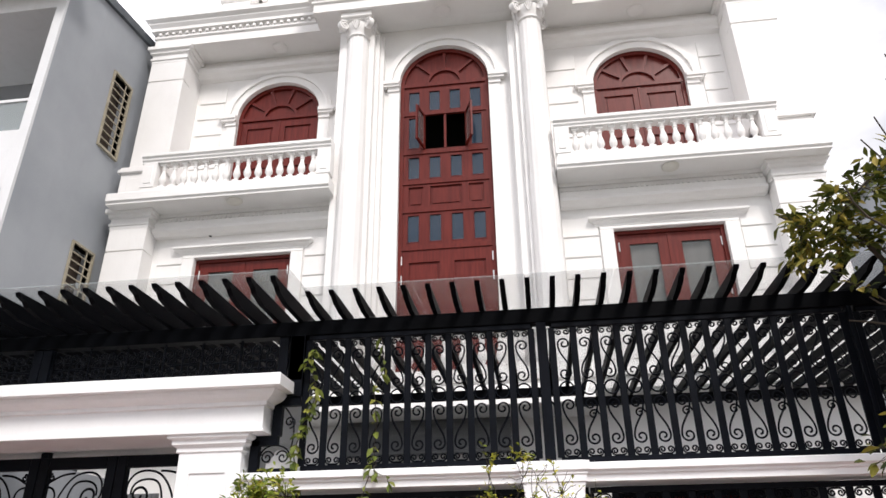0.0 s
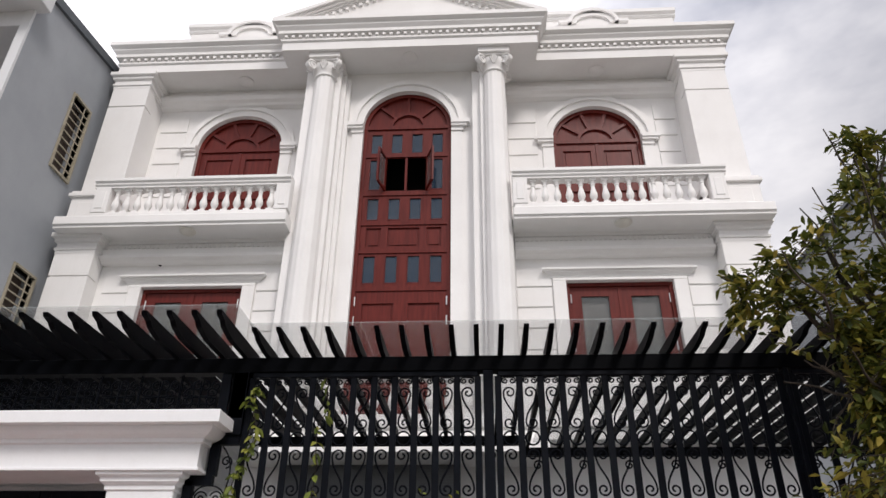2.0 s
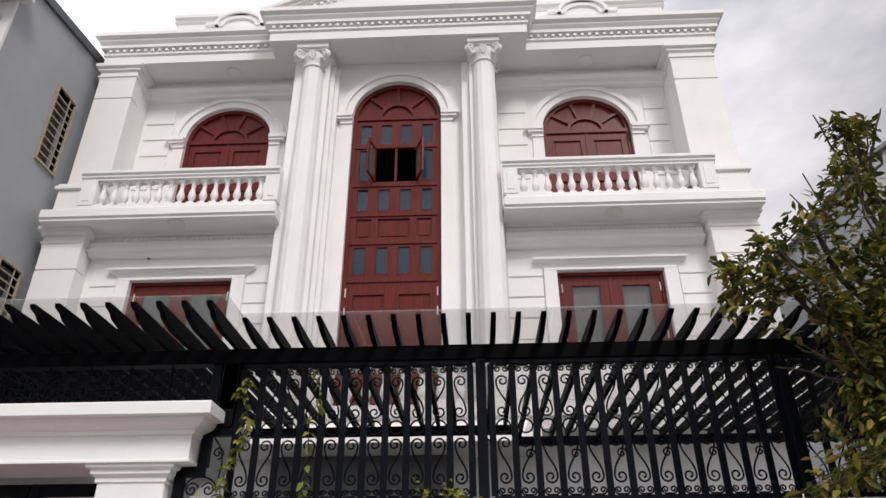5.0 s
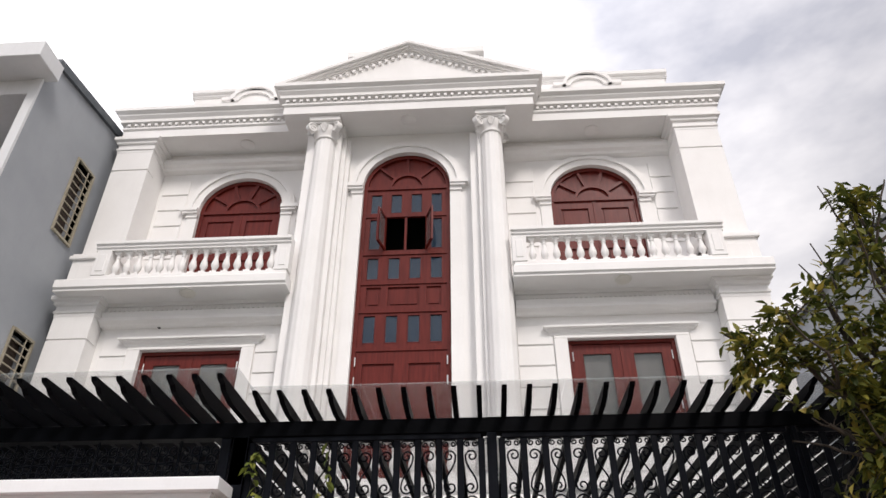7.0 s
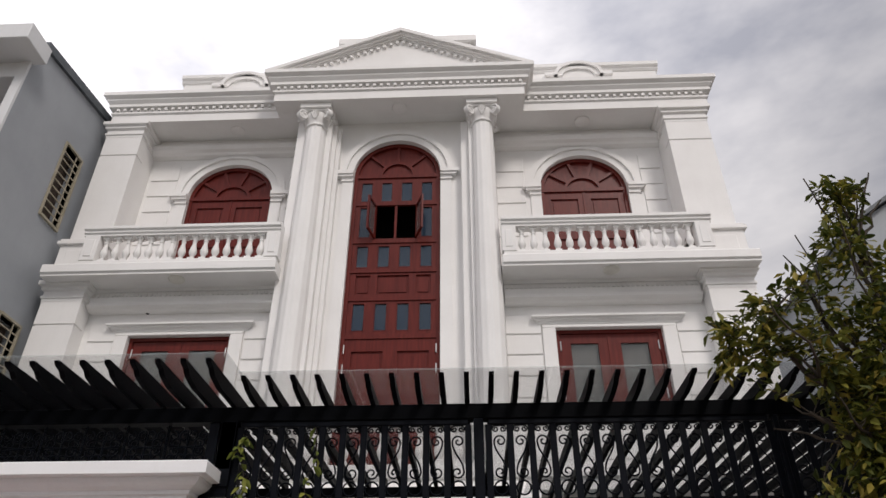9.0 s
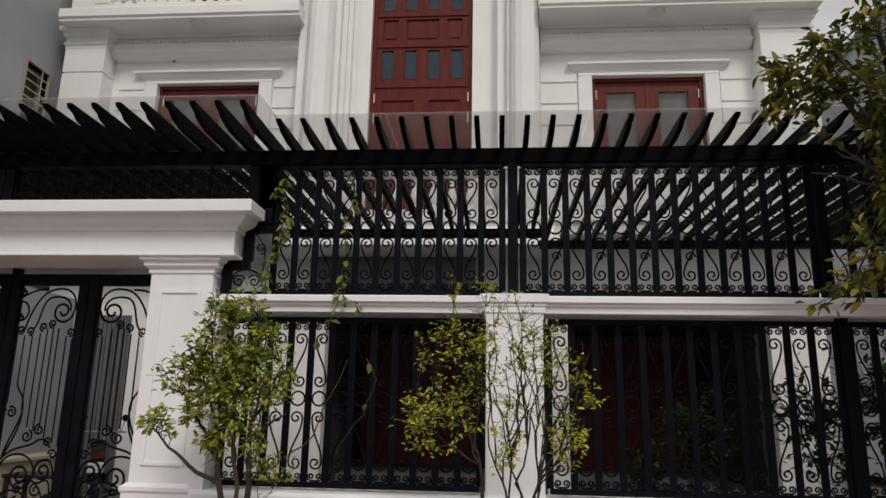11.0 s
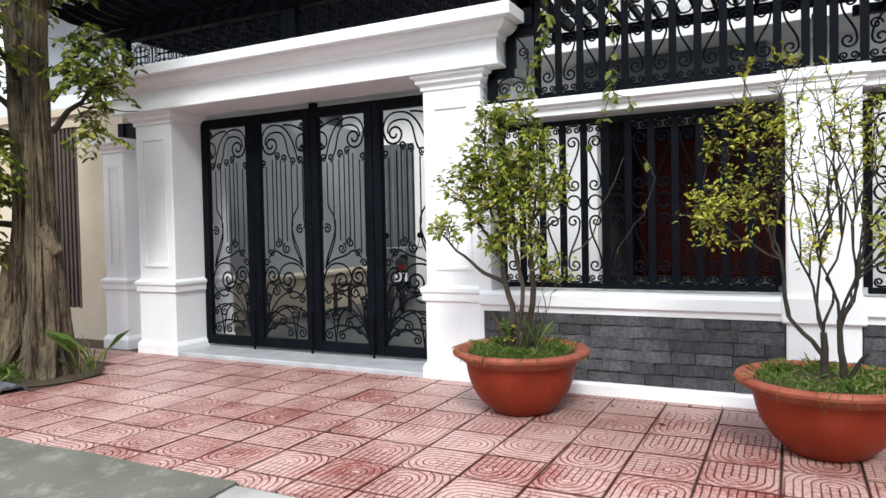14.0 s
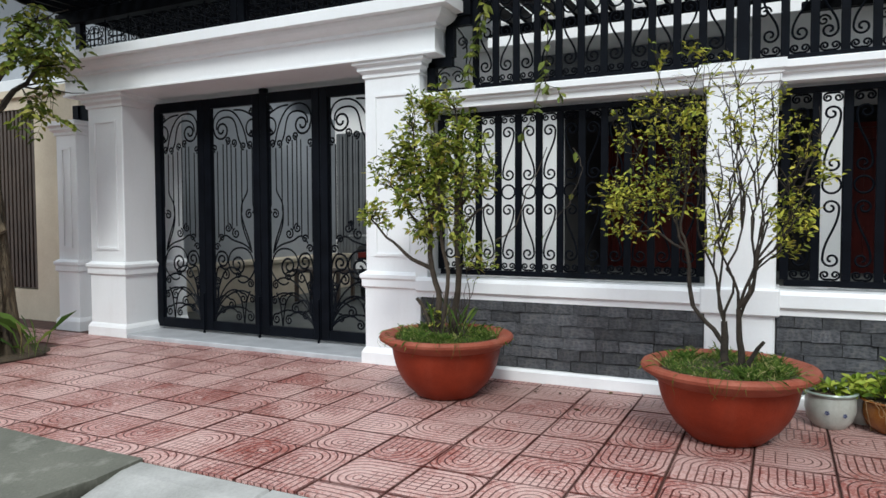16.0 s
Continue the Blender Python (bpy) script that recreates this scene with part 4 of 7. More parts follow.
for cx in arches3:
    y = 6.62
    bm = bmesh.new()
    arch_band(bm, cx, SPR, ARW - 0.09, ARW, RISE - 0.09, RISE, y, y + 0.12)
    arch_band(bm, cx, SPR, 0.36, 0.43, 0.33, 0.40, y + 0.01, y + 0.10, 20)
    for a in (36, 72, 108, 144):
        ca, sa = math.cos(radians(a)), math.sin(radians(a))
        p0, p1 = Vector((cx + 0.40 * ca, 0, SPR + 0.37 * sa)), Vector((cx + (ARW - 0.05) * ca, 0, SPR + (RISE - 0.05) * sa))
        s = (p1 - p0).normalized().cross(Vector((0, 1, 0))) * 0.035
        extrude_y(bm, [((p0 - s).x, (p0 - s).z), ((p1 - s).x, (p1 - s).z), ((p1 + s).x, (p1 + s).z), ((p0 + s).x, (p0 + s).z)], y + 0.012, y + 0.10)
    box(bm, cx - ARW, cx + ARW, y - 0.01, y + 0.12, SPR - 0.06, SPR + 0.03)
    box(bm, cx - ARW, cx - ARW + 0.08, y, y + 0.12, 8.7, SPR - 0.06)
    box(bm, cx + ARW - 0.08, cx + ARW, y, y + 0.12, 8.7, SPR - 0.06)
    d = part("arched_door", bm, M_RED, house, "red-brown arched double door with a sunburst fanlight")
    bm = bmesh.new()
    extrude_y(bm, [(cx + (ARW - 0.02) * math.cos(math.pi * i / 24), SPR + (RISE - 0.02) * math.sin(math.pi * i / 24)) for i in range(25)], y + 0.06, y + 0.08)
    part("fanlight_panel", bm, M_RED, d)
    for a, c in ((cx - ARW + 0.08, cx - 0.004), (cx + 0.004, cx + ARW - 0.08)):
        leaf_with_panes(d, a, c, 8.72, SPR - 0.07, y + 0.03, [], [(a + 0.14, c - 0.14, 10.15, 11.03), (a + 0.14, c - 0.14, 8.9, 9.95)], None)
    part("meeting_strip", bm_box(cx - 0.03, cx + 0.03, y + 0.012, y + 0.03, 8.73, SPR - 0.08), M_RED, d)

# tall stair window with an open pair of casements
y = 6.10
tall = part("tall_window", bmesh.new(), M_RED, house, "tall red-brown arched window with rows of glass panes")
bm = bmesh.new()
arch_band(bm, MX, MS, MW - 0.09, MW - 0.003, MR - 0.09, MR - 0.003, y - 0.03, y + 0.12)
arch_band(bm, MX, MS, 0.34, 0.41, 0.36, 0.43, y - 0.01, y + 0.10, 20)
for a in (45, 90, 135):
    ca, sa = math.cos(radians(a)), math.sin(radians(a))
    p0, p1 = Vector((MX + 0.38 * ca, 0, MS + 0.40 * sa)), Vector((MX + (MW - 0.05) * ca, 0, MS + (MR - 0.05) * sa))
    s = (p1 - p0).normalized().cross(Vector((0, 1, 0))) * 0.028
    extrude_y(bm, [((p0 - s).x, (p0 - s).z), ((p1 - s).x, (p1 - s).z), ((p1 + s).x, (p1 + s).z), ((p0 + s).x, (p0 + s).z)], y - 0.008, y + 0.10)
box(bm, MX - MW + 0.003, MX - MW + 0.08, y - 0.03, y + 0.12, 4.85, MS)
box(bm, MX + MW - 0.08, MX + MW - 0.003, y - 0.03, y + 0.12, 4.85, MS)
for z in (10.60, 9.62, 8.90, 8.25, 7.42):
    part("transom", bm_box(MX - MW + 0.08, MX + MW - 0.08, y - 0.025, y + 0.0, z - 0.045, z + 0.045), M_RED, tall)
box(bm, MX - MW + 0.006, MX + MW - 0.006, y - 0.034, y + 0.11, MS - 0.05, MS + 0.04)
tall.data = mesh_of("tall_window", bm, M_RED)
bm = bmesh.new()
extrude_y(bm, [(MX + (MW - 0.02) * math.cos(math.pi * i / 24), MS + (MR - 0.02) * math.sin(math.pi * i / 24)) for i in range(25)], y + 0.04, y + 0.06)
part("fanlight_panel", bm, M_RED, tall)
cw = (2 * MW - 0.16) / 4
cols = [(MX - MW + 0.08 + i * cw + 0.09, MX - MW + 0.08 + (i + 1) * cw - 0.09) for i in range(4)]
panes = []
for z0, z1, use in ((10.66, 11.20, (0, 1, 2, 3)), (9.72, 10.52, (0, 3)), (8.98, 9.52, (0, 1, 2, 3)), (7.54, 8.16, (0, 1, 2, 3))):
    panes += [(cols[i][0], cols[i][1], z0, z1) for i in use]
open_hole = (cols[1][0] - 0.07, cols[2][1] + 0.07, 9.70, 10.56)
bx_lo, bx_hi = MX - MW + 0.08, MX + MW - 0.08
pan = [(bx_lo + 0.12, bx_lo + 0.42, 8.36, 8.80), (bx_lo + 0.56, bx_hi - 0.56, 8.36, 8.80), (bx_hi - 0.42, bx_hi - 0.12, 8.36, 8.80), (bx_lo + 0.14, MX - 0.14, 5.2, 7.12), (MX + 0.14, bx_hi - 0.14, 5.2, 7.12)]
leaf_with_panes(tall, bx_lo, bx_hi, 4.86, MS - 0.05, y, panes, pan, M_CURTAIN_BLUE, M_PANE_DARK, gaps=[open_hole])

part("mullion", bm_box(MX - 0.025, MX + 0.025, y - 0.005, y + 0.05, open_hole[2], open_hole[3]), M_RED, tall)
sw = (open_hole[1] - open_hole[0]) / 2
for hx, sgn, ang in ((open_hole[0], 1, -104), (open_hole[1], -1, 112)):
    bm = bmesh.new()
    h = open_hole[3] - open_hole[2]
    a, c = sorted((0.0, sgn * sw))
    box(bm, a, a + 0.055, -0.04, 0.0, 0, h); box(bm, c - 0.055, c, -0.04, 0.0, 0, h)
    box(bm, a + 0.055, c - 0.055, -0.04, 0.0, 0, 0.055); box(bm, a + 0.055, c - 0.055, -0.04, 0.0, h - 0.055, h)
    sash = part("open_casement", bm, M_RED, tall, "open wooden casement", at=pose(hx, y - 0.01, open_hole[2], 0, 0, ang))
    g = part("pane", bm_box(a + 0.055, c - 0.055, -0.024, -0.018, 0.055, h - 0.055), M_PANE, sash)
# near-black sheets round the open casements, painted in place of indoor shade
part("room_shade_sheet", boxes((MX - 1.4, MX + 1.4, 7.3, 7.35, 4.72, 12.6), (MX - 1.45, MX - 1.4, 6.3, 7.3, 4.72, 12.6), (MX + 1.4, MX + 1.45, 6.3, 7.3, 4.72, 12.6)), M_DARK, house)
for hx in (bx_lo + 0.0, bx_hi):
    for hz in (6.75, 7.15):
        hinge(tall, hx, y - 0.035, hz)

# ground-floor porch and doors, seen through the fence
# porch walls are near-black: the porch's deep shade is put into their colour
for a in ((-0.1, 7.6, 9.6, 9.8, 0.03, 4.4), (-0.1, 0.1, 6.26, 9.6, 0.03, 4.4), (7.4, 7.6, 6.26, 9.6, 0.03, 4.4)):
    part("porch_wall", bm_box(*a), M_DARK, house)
part("porch_ceiling", bm_box(0.1, 7.4, 6.26, 9.6, 3.42, 3.5), M_WHITE, house)
part("porch_floor", bm_box(0.1, 7.4, 6.26, 9.6, 0.031, 0.30), M_YARD, house)
for x0, x1, k in ((0.15, 3.3, 4), (4.6, 7.3, 4)):
    z1 = 3.1
    d = part("entrance_door", boxes((x0, x0 + 0.09, 9.50, 9.62, 0.30, z1), (x1 - 0.09, x1, 9.50, 9.62, 0.30, z1), (x0 + 0.09, x1 - 0.09, 9.50, 9.62, z1 - 0.09, z1)), M_RED, house, "dark red wooden entrance door of four leaves")
    lw = (x1 - x0 - 0.18) / k
    for i in range(k):
        a = x0 + 0.09 + lw * i
        leaf_with_panes(d, a + 0.003, a + lw - 0.003, 0.31, z1 - 0.10, 9.53, [], [(a + 0.13, a + lw - 0.13, 0.5, 1.2), (a + 0.13, a + lw - 0.13, 1.4, z1 - 0.3)], None)
sh = part("side_shutter", bm_box(-4.40, -3.38, 5.97, 5.995, 0.04, 3.02), M_SHUTTER, house, "grey vertical-slatted shutter door")
for i in range(13):
    x = -4.38 + i * 0.076
    part("shutter_slat", bm_box(x, x + 0.06, 5.93, 5.97, 0.05, 3.0), M_SHUTTER, sh)
sh = part("shutter_box", bm_box(-0.15, 2.72, 5.78, 5.99, 3.5, 4.14), M_SHUTTER, house, "grey rolling shutter box above the entrance")
for i in range(14):
    z = 3.5 + i * 0.046
    part("shutter_slat", bm_box(-0.14, 2.71, 5.765, 5.785, z + 0.004, z + 0.04), M_SHUTTER, sh)
bm = bmesh.new()
for z in (4.28, 4.46):
    extrude_x(bm, [(6.0, z + 0.09), (5.9, z + 0.09), (5.9, z + 0.03), (5.96, z), (6.0, z)], -4.9, 8.4)
part("string_course", bm, M_WHITE, house)
part("entrance_step", boxes((0.2, 3.8, 5.5, 5.99, 0.03, 0.16), bev=0.015), M_GRANITE, house)
anchor(house, XC, 6.0, 0.03)

# ---- front fence, gate and pergola ----
TOP_Z, SILL_Z, OPEN_Z = 2.43, 0.66, 0.825
fence = thing("fence_wall", "white plastered fence wall with a dark slate brick base", "fence wall")
FX1 = 9.4
part("footing", boxes((0.64, FX1, -0.075, 0.30, -0.25, 0.10), bev=0.02), M_FENCE_WHITE, fence)
part("brick_backing", bm_box(0.63, FX1, -0.005, 0.28, 0.10, SILL_Z), M_MORTAR, fence)
bm = bmesh.new()
extrude_x(bm, [(0.34, SILL_Z - 0.01), (-0.03, SILL_Z - 0.01), (-0.03, SILL_Z + 0.03), (-0.06, SILL_Z + 0.05), (-0.06, OPEN_Z - 0.03), (-0.04, OPEN_Z), (0.34, OPEN_Z)], 0.60, FX1)
part("sill_band", bm, M_FENCE_WHITE, fence)
bm = bmesh.new()
for x0, x1 in ((0.60, 3.0), (3.47, FX1)):
    extrude_x(bm, [(0.36, TOP_Z - 0.14), (-0.02, TOP_Z - 0.14), (-0.02, TOP_Z - 0.095), (-0.04, TOP_Z - 0.085), (-0.04, TOP_Z - 0.07), (-0.075, TOP_Z - 0.055), (-0.075, TOP_Z - 0.01), (-0.06, TOP_Z), (0.36, TOP_Z)], x0, x1)
part("coping", bm, M_FENCE_WHITE, fence)
for cx0, cx1 in ((3.0, 3.47), (7.9, 8.37)):
    p = part("fence_pier", boxes((cx0, cx1, -0.05, 0.36, -0.2, 2.23), (cx0 - 0.03, cx1 + 0.03, -0.085, 0.37, 0.64, 0.835), bev=0.012), M_FENCE_WHITE, fence)
    bm = bmesh.new()
    ring_cornice(bm, [(0.0, 2.22), (0.008, 2.285), (0.02, 2.29), (0.02, 2.335), (0.03, 2.345), (0.03, 2.36), (0.05, 2.375), (0.05, 2.44), (0.0, 2.452)], 0, cx1 - cx0, 0.42)
    part("pier_cap", bm, M_FENCE_WHITE, p, at=Matrix.Translation((cx0, -0.05, 0)))
part("end_jamb", bm_box(0.58, 0.70, -0.02, 0.30, OPEN_Z, 2.289), M_FENCE_WHITE, fence)
# the far flank and side walls of the yard
side_wall = part("wall_west", boxes((-4.62, -4.45, 0.78, 5.99, -0.2, 3.3)), M_GREYWALL)
tagged(side_wall, "grey rendered side wall of the front yard", "wall", kind="structure")
side_wall2 = part("wall_east", boxes((9.2, 9.4, 0.38, 6.0, -0.2, 3.3)), M_PALE)
tagged(side_wall2, "pale rendered side wall closing the yard", "wall", kind="structure")


def pillar(name, x0, x1, y0, y1, z1, parent, fields, label=""):
    """A square pillar with plinth, mid band, sunk panel and capital."""
    w = x1 - x0
    p = part(name, boxes((x0, x1, y0, y1, 0.0, z1 - 0.02), bev=0.01), M_FENCE_WHITE, parent, label)
    bm = bmesh.new()
    ring_cornice(bm, [(0.035, -0.1), (0.035, 0.10), (0.02, 0.13), (0.005, 0.15), (0.005, 0.70), (0.03, 0.72), (0.03, 0.78), (0.045, 0.80), (0.045, 0.83), (0.0, 0.86)], 0, w, y1 - y0 + 0.02)
    part("plinth", bm, M_FENCE_WHITE, p, at=Matrix.Translation((x0, y0, 0)))
    bm = bmesh.new()
    ring_cornice(bm, [(0.0, z1 - 0.17), (0.015, z1 - 0.16), (0.015, z1 - 0.13), (0.05, z1 - 0.10), (0.05, z1 - 0.07), (0.085, z1 - 0.05), (0.085, z1), (0.0, z1)], 0, w, y1 - y0 + 0.06)
    part("capital", bm, M_FENCE_WHITE, p, at=Matrix.Translation((x0, y0, 0)))
    if fields:
        z0, zz = 1.0, z1 - 0.34
        a, c = x0 + 0.10, x1 - 0.10
        bm = boxes((a, c, y0 - 0.014, y0 + 0.01, z0, z0 + 0.026), (a, c, y0 - 0.014, y0 + 0.01, zz, zz + 0.026), (a, a + 0.026, y0 - 0.014, y0 + 0.01, z0 + 0.026, zz), (c - 0.026, c, y0 - 0.014, y0 + 0.01, z0 + 0.026, zz))
        part("panel_bead", bm, M_FENCE_WHITE, p)
    return p


portal = thing("gate_portal", "white plastered gate portal with moulded beam over two pillars", "gate portal")
pillar("gate_pillar", 0.03, 0.60, 0.03, 0.62, 2.79, portal, True)
pillar("gate_pillar", -3.76, -3.19, 0.03, 0.90, 2.79, portal, True)
bm = bmesh.new()
ring_cornice(bm, [(0.0, 2.79), (0.0, 2.985), (0.028, 2.995), (0.028, 3.025), (0.05, 3.035), (0.085, 3.05), (0.115, 3.075), (0.13, 3.10), (0.13, 3.115), (0.20, 3.12), (0.20, 3.215), (0.19, 3.225), (0.0, 3.235)], 0, 4.82, 0.92)
part("gate_beam", bm, M_FENCE_WHITE, portal, at=Matrix.Translation((-4.02, -0.06, 0)))
part("drip_edge", boxes((-4.04, 0.82, -0.08, 0.86, 2.765, 2.79), bev=0.004), M_FENCE_WHITE, portal)
anchor(portal, -1.5, 0.3, 0.0)
wing = thing("wing_pier", "narrow white plastered pier beside the gate portal", "pier")
pillar("pier", -4.54, -4.17, 0.17, 0.62, 2.54, wing, True)
part("infill_wall", boxes((-4.18, -3.70, 0.42, 0.60, 0.0, 2.50)), M_FENCE_WHITE, wing)
part("iron_infill", boxes((-4.35, -3.70, 0.36, 0.44, 2.54, 2.76), (-4.45, -4.35, 0.34, 0.46, 2.54, 2.76)), M_IRON, wing)
anchor(wing, -4.0, 0.4, 0.0)
step = part("gate_threshold", boxes((-3.2, 0.04, 0.0, 0.62, -0.2, 0.045), bev=0.01), M_GRANITE)
tagged(step, "grey granite threshold slab under the gate", "step", kind="structure")


# ironwork: one motif for each gap between the flat bars
def bez(p0, p1, p2, p3, n=14):
    out = []
    for i in range(n + 1):
        t = i / n
        a, b_, c, d = (1 - t) ** 3, 3 * t * (1 - t) ** 2, 3 * t * t * (1 - t), t ** 3
        out.append((a * p0[0] + b_ * p1[0] + c * p2[0] + d * p3[0], 0.0, a * p0[1] + b_ * p1[1] + c * p2[1] + d * p3[1]))
    return out


def s_scroll(bm, w, z0, z1, flip, r=0.008):
    """An S with a curl at each end, filling a gap of width w."""
    f = -1 if flip else 1
    rc = w * 0.42
    top = spiral_pts(f * 0.04 * w, z1 - rc, rc, 1.25, math.pi * (1.0 if f > 0 else 0.0), -f, n=18, r_end=0.22)
    bot = spiral_pts(-f * 0.04 * w, z0 + rc, rc, 1.25, math.pi * (0.0 if f > 0 else 1.0), -f, n=18, r_end=0.22)
    mid = bez((top[0][0], top[0][2]), (top[0][0], top[0][2] - 0.3 * (z1 - z0)), (bot[0][0], bot[0][2] + 0.3 * (z1 - z0)), (bot[0][0], bot[0][2]), 12)
    tube(bm, top[::-1] + mid[1:-1] + bot, r, 4)


def omega(bm, w, z, up, r=0.0072):
    """A moustache of two curls standing on the rail."""
    s = 1 if up else -1
    rc = w * 0.20
    for f in (-1, 1):
        sp = spiral_pts(f * w * 0.25, z + s * rc * 1.55, rc, 1.15, 0.0 if f > 0 else math.pi, f * s, n=14, r_end=0.25)
        base = bez((0, z + s * 0.010), (f * w * 0.22, z + s * 0.004), (f * w * 0.46, z + s * rc * 0.35), (f * w * 0.45, z + s * rc * 1.55), 7)
        tube(bm, base[:-1] + sp, r, 4)


def circle(bm, z, rad, r=0.008):
    tube(bm, [(rad * math.cos(2 * math.pi * i / 20), 0, z + rad * math.sin(2 * math.pi * i / 20)) for i in range(21)], r, 4)


GAP, PITCH = 0.130, 0.188


def gap_mesh(h, flip):
    bm = bmesh.new()
    omega(bm, GAP, 0.0, True)
    s_scroll(bm, GAP, 0.095, h * 0.43, flip)
    circle(bm, h * 0.50 + 0.012, GAP * 0.45)
    s_scroll(bm, GAP, h * 0.58, h - 0.095, flip)
    omega(bm, GAP, h, False)
    return mesh_of("scroll", bm, M_IRON, True)


UP0, UP1 = 2.455, 3.665
LO0, LO1 = 0.848, 2.262
me_scroll = {(n_, f): gap_mesh(h, f) for n_, h in (("up", UP1 - UP0 - 0.09), ("lo", LO1 - LO0 - 0.09)) for f in (False, True)}
me_bar = {n_: mesh_of("bar", bm_box(-0.029, 0.029, -0.012, 0.012, 0, h, bev=0.003), M_IRON) for n_, h in (("up", UP1 - UP0 - 0.09), ("lo", LO1 - LO0 - 0.09))}


def iron_panel(label, x0, x1, z0, z1, y, key, posts=True):
    f = thing("iron_fence_panel", label, "fence panel", group="iron fence panels")
    part("bottom_rail", bm_box(x0, x1, y - 0.022, y + 0.022, z0, z0 + 0.045, bev=0.004), M_IRON, f)
    part("top_rail", bm_box(x0, x1, y - 0.022, y + 0.022, z1 - 0.045, z1, bev=0.004), M_IRON, f)
    k = max(1, round((x1 - x0) / PITCH))
    p = (x1 - x0) / k
    for i in range(k + 1):
        shared("bar", me_bar[key], f, Matrix.Translation((x0 + 0.0 + p * i, y, z0 + 0.045)))
    for i in range(k):
        shared("scroll", me_scroll[(key, i % 2 == 1)], f, Matrix.Translation((x0 + p * (i + 0.5), y, z0 + 0.045)))
    anchor(f, (x0 + x1) / 2, y, z0)
    return f


UPL = "black wrought-iron fence panel with scrolls above the coping"
LOL = "black wrought-iron grille panel with scrolls in the fence opening"
FY = 0.14
iron_panel(UPL, 1.10, 3.136, UP0, UP1, FY, "up")
iron_panel(UPL, 3.316, 3.316 + PITCH * 13, UP0, UP1, FY, "up")
iron_panel(UPL, 3.316 + PITCH * 13 + 0.11, 9.3, UP0, UP1, FY, "up")
iron_panel(LOL, 0.76, 2.95, LO0, LO1, FY, "lo")
iron_panel(LOL, 3.52, 5.86, LO0, LO1, FY, "lo")
iron_panel(LOL, 5.97, 7.86, LO0, LO1, FY, "lo")
# posts, and the stepped end beside the portal
post_t = thing("fence_post", "black steel square post standing on the fence pier", "post")
part("tube", bm_box(3.184, 3.272, FY - 0.045, FY + 0.045, 2.45, 3.665, bev=0.005), M_IRON, post_t)
anchor(post_t, 3.2, FY, 2.45)
for z0, z1 in ((0.826, 2.289), (2.431, 3.665)):
    pt = thing("fence_post", "black steel post between iron fence panels", "post")
    part("tube", bm_box(5.875 if z0 < 1 else 5.795, 5.955 if z0 < 1 else 5.835, FY - 0.04, FY + 0.04, z0, z1, bev=0.004), M_IRON, pt)
    anchor(pt, 5.91 if z0 < 1 else 5.815, FY, z0)
ends = thing("stepped_fence_end", "black iron fence end stepped round the gate beam with scrolls", "fence end")
part("step_plate", boxes((0.64, 0.72, FY - 0.03, FY + 0.03, 2.44, 2.72), (0.64, 0.88, FY - 0.03, FY + 0.03, 2.68, 2.76), (0.82, 0.90, FY - 0.03, FY + 0.03, 2.76, 3.06), (0.82, 1.06, FY - 0.03, FY + 0.03, 3.02, 3.10), (0.94, 1.07, FY - 0.05, FY + 0.05, 3.10, 3.665), (0.64, 1.05, FY - 0.022, FY + 0.022, 2.44, 2.485)), M_IRON, ends)
for cx, cz, rr, a0, sg in ((0.79, 2.58, 0.06, 0.3, 1), (0.93, 2.58, 0.06, 2.8, -1), (0.97, 2.88, 0.055, -1.5, 1)):
    bm = bmesh.new()
    tube(bm, spiral_pts(cx, cz, rr, 1.5, a0, sg, FY), 0.007, 5)
    part("scroll", bm, M_IRON, ends)
bm = bmesh.new()
tube(bm, [(x, FY, z) for x, _, z in bez((0.73, 2.60), (0.75, 2.72), (0.97, 2.70), (0.99, 2.60))] + [(x, FY, z) for x, _, z in bez((0.99, 2.62), (1.03, 2.78), (1.03, 2.9), (0.92, 3.01))], 0.007, 5)
part("scroll", bm, M_IRON, ends)
anchor(ends, 0.85, FY, 2.44)

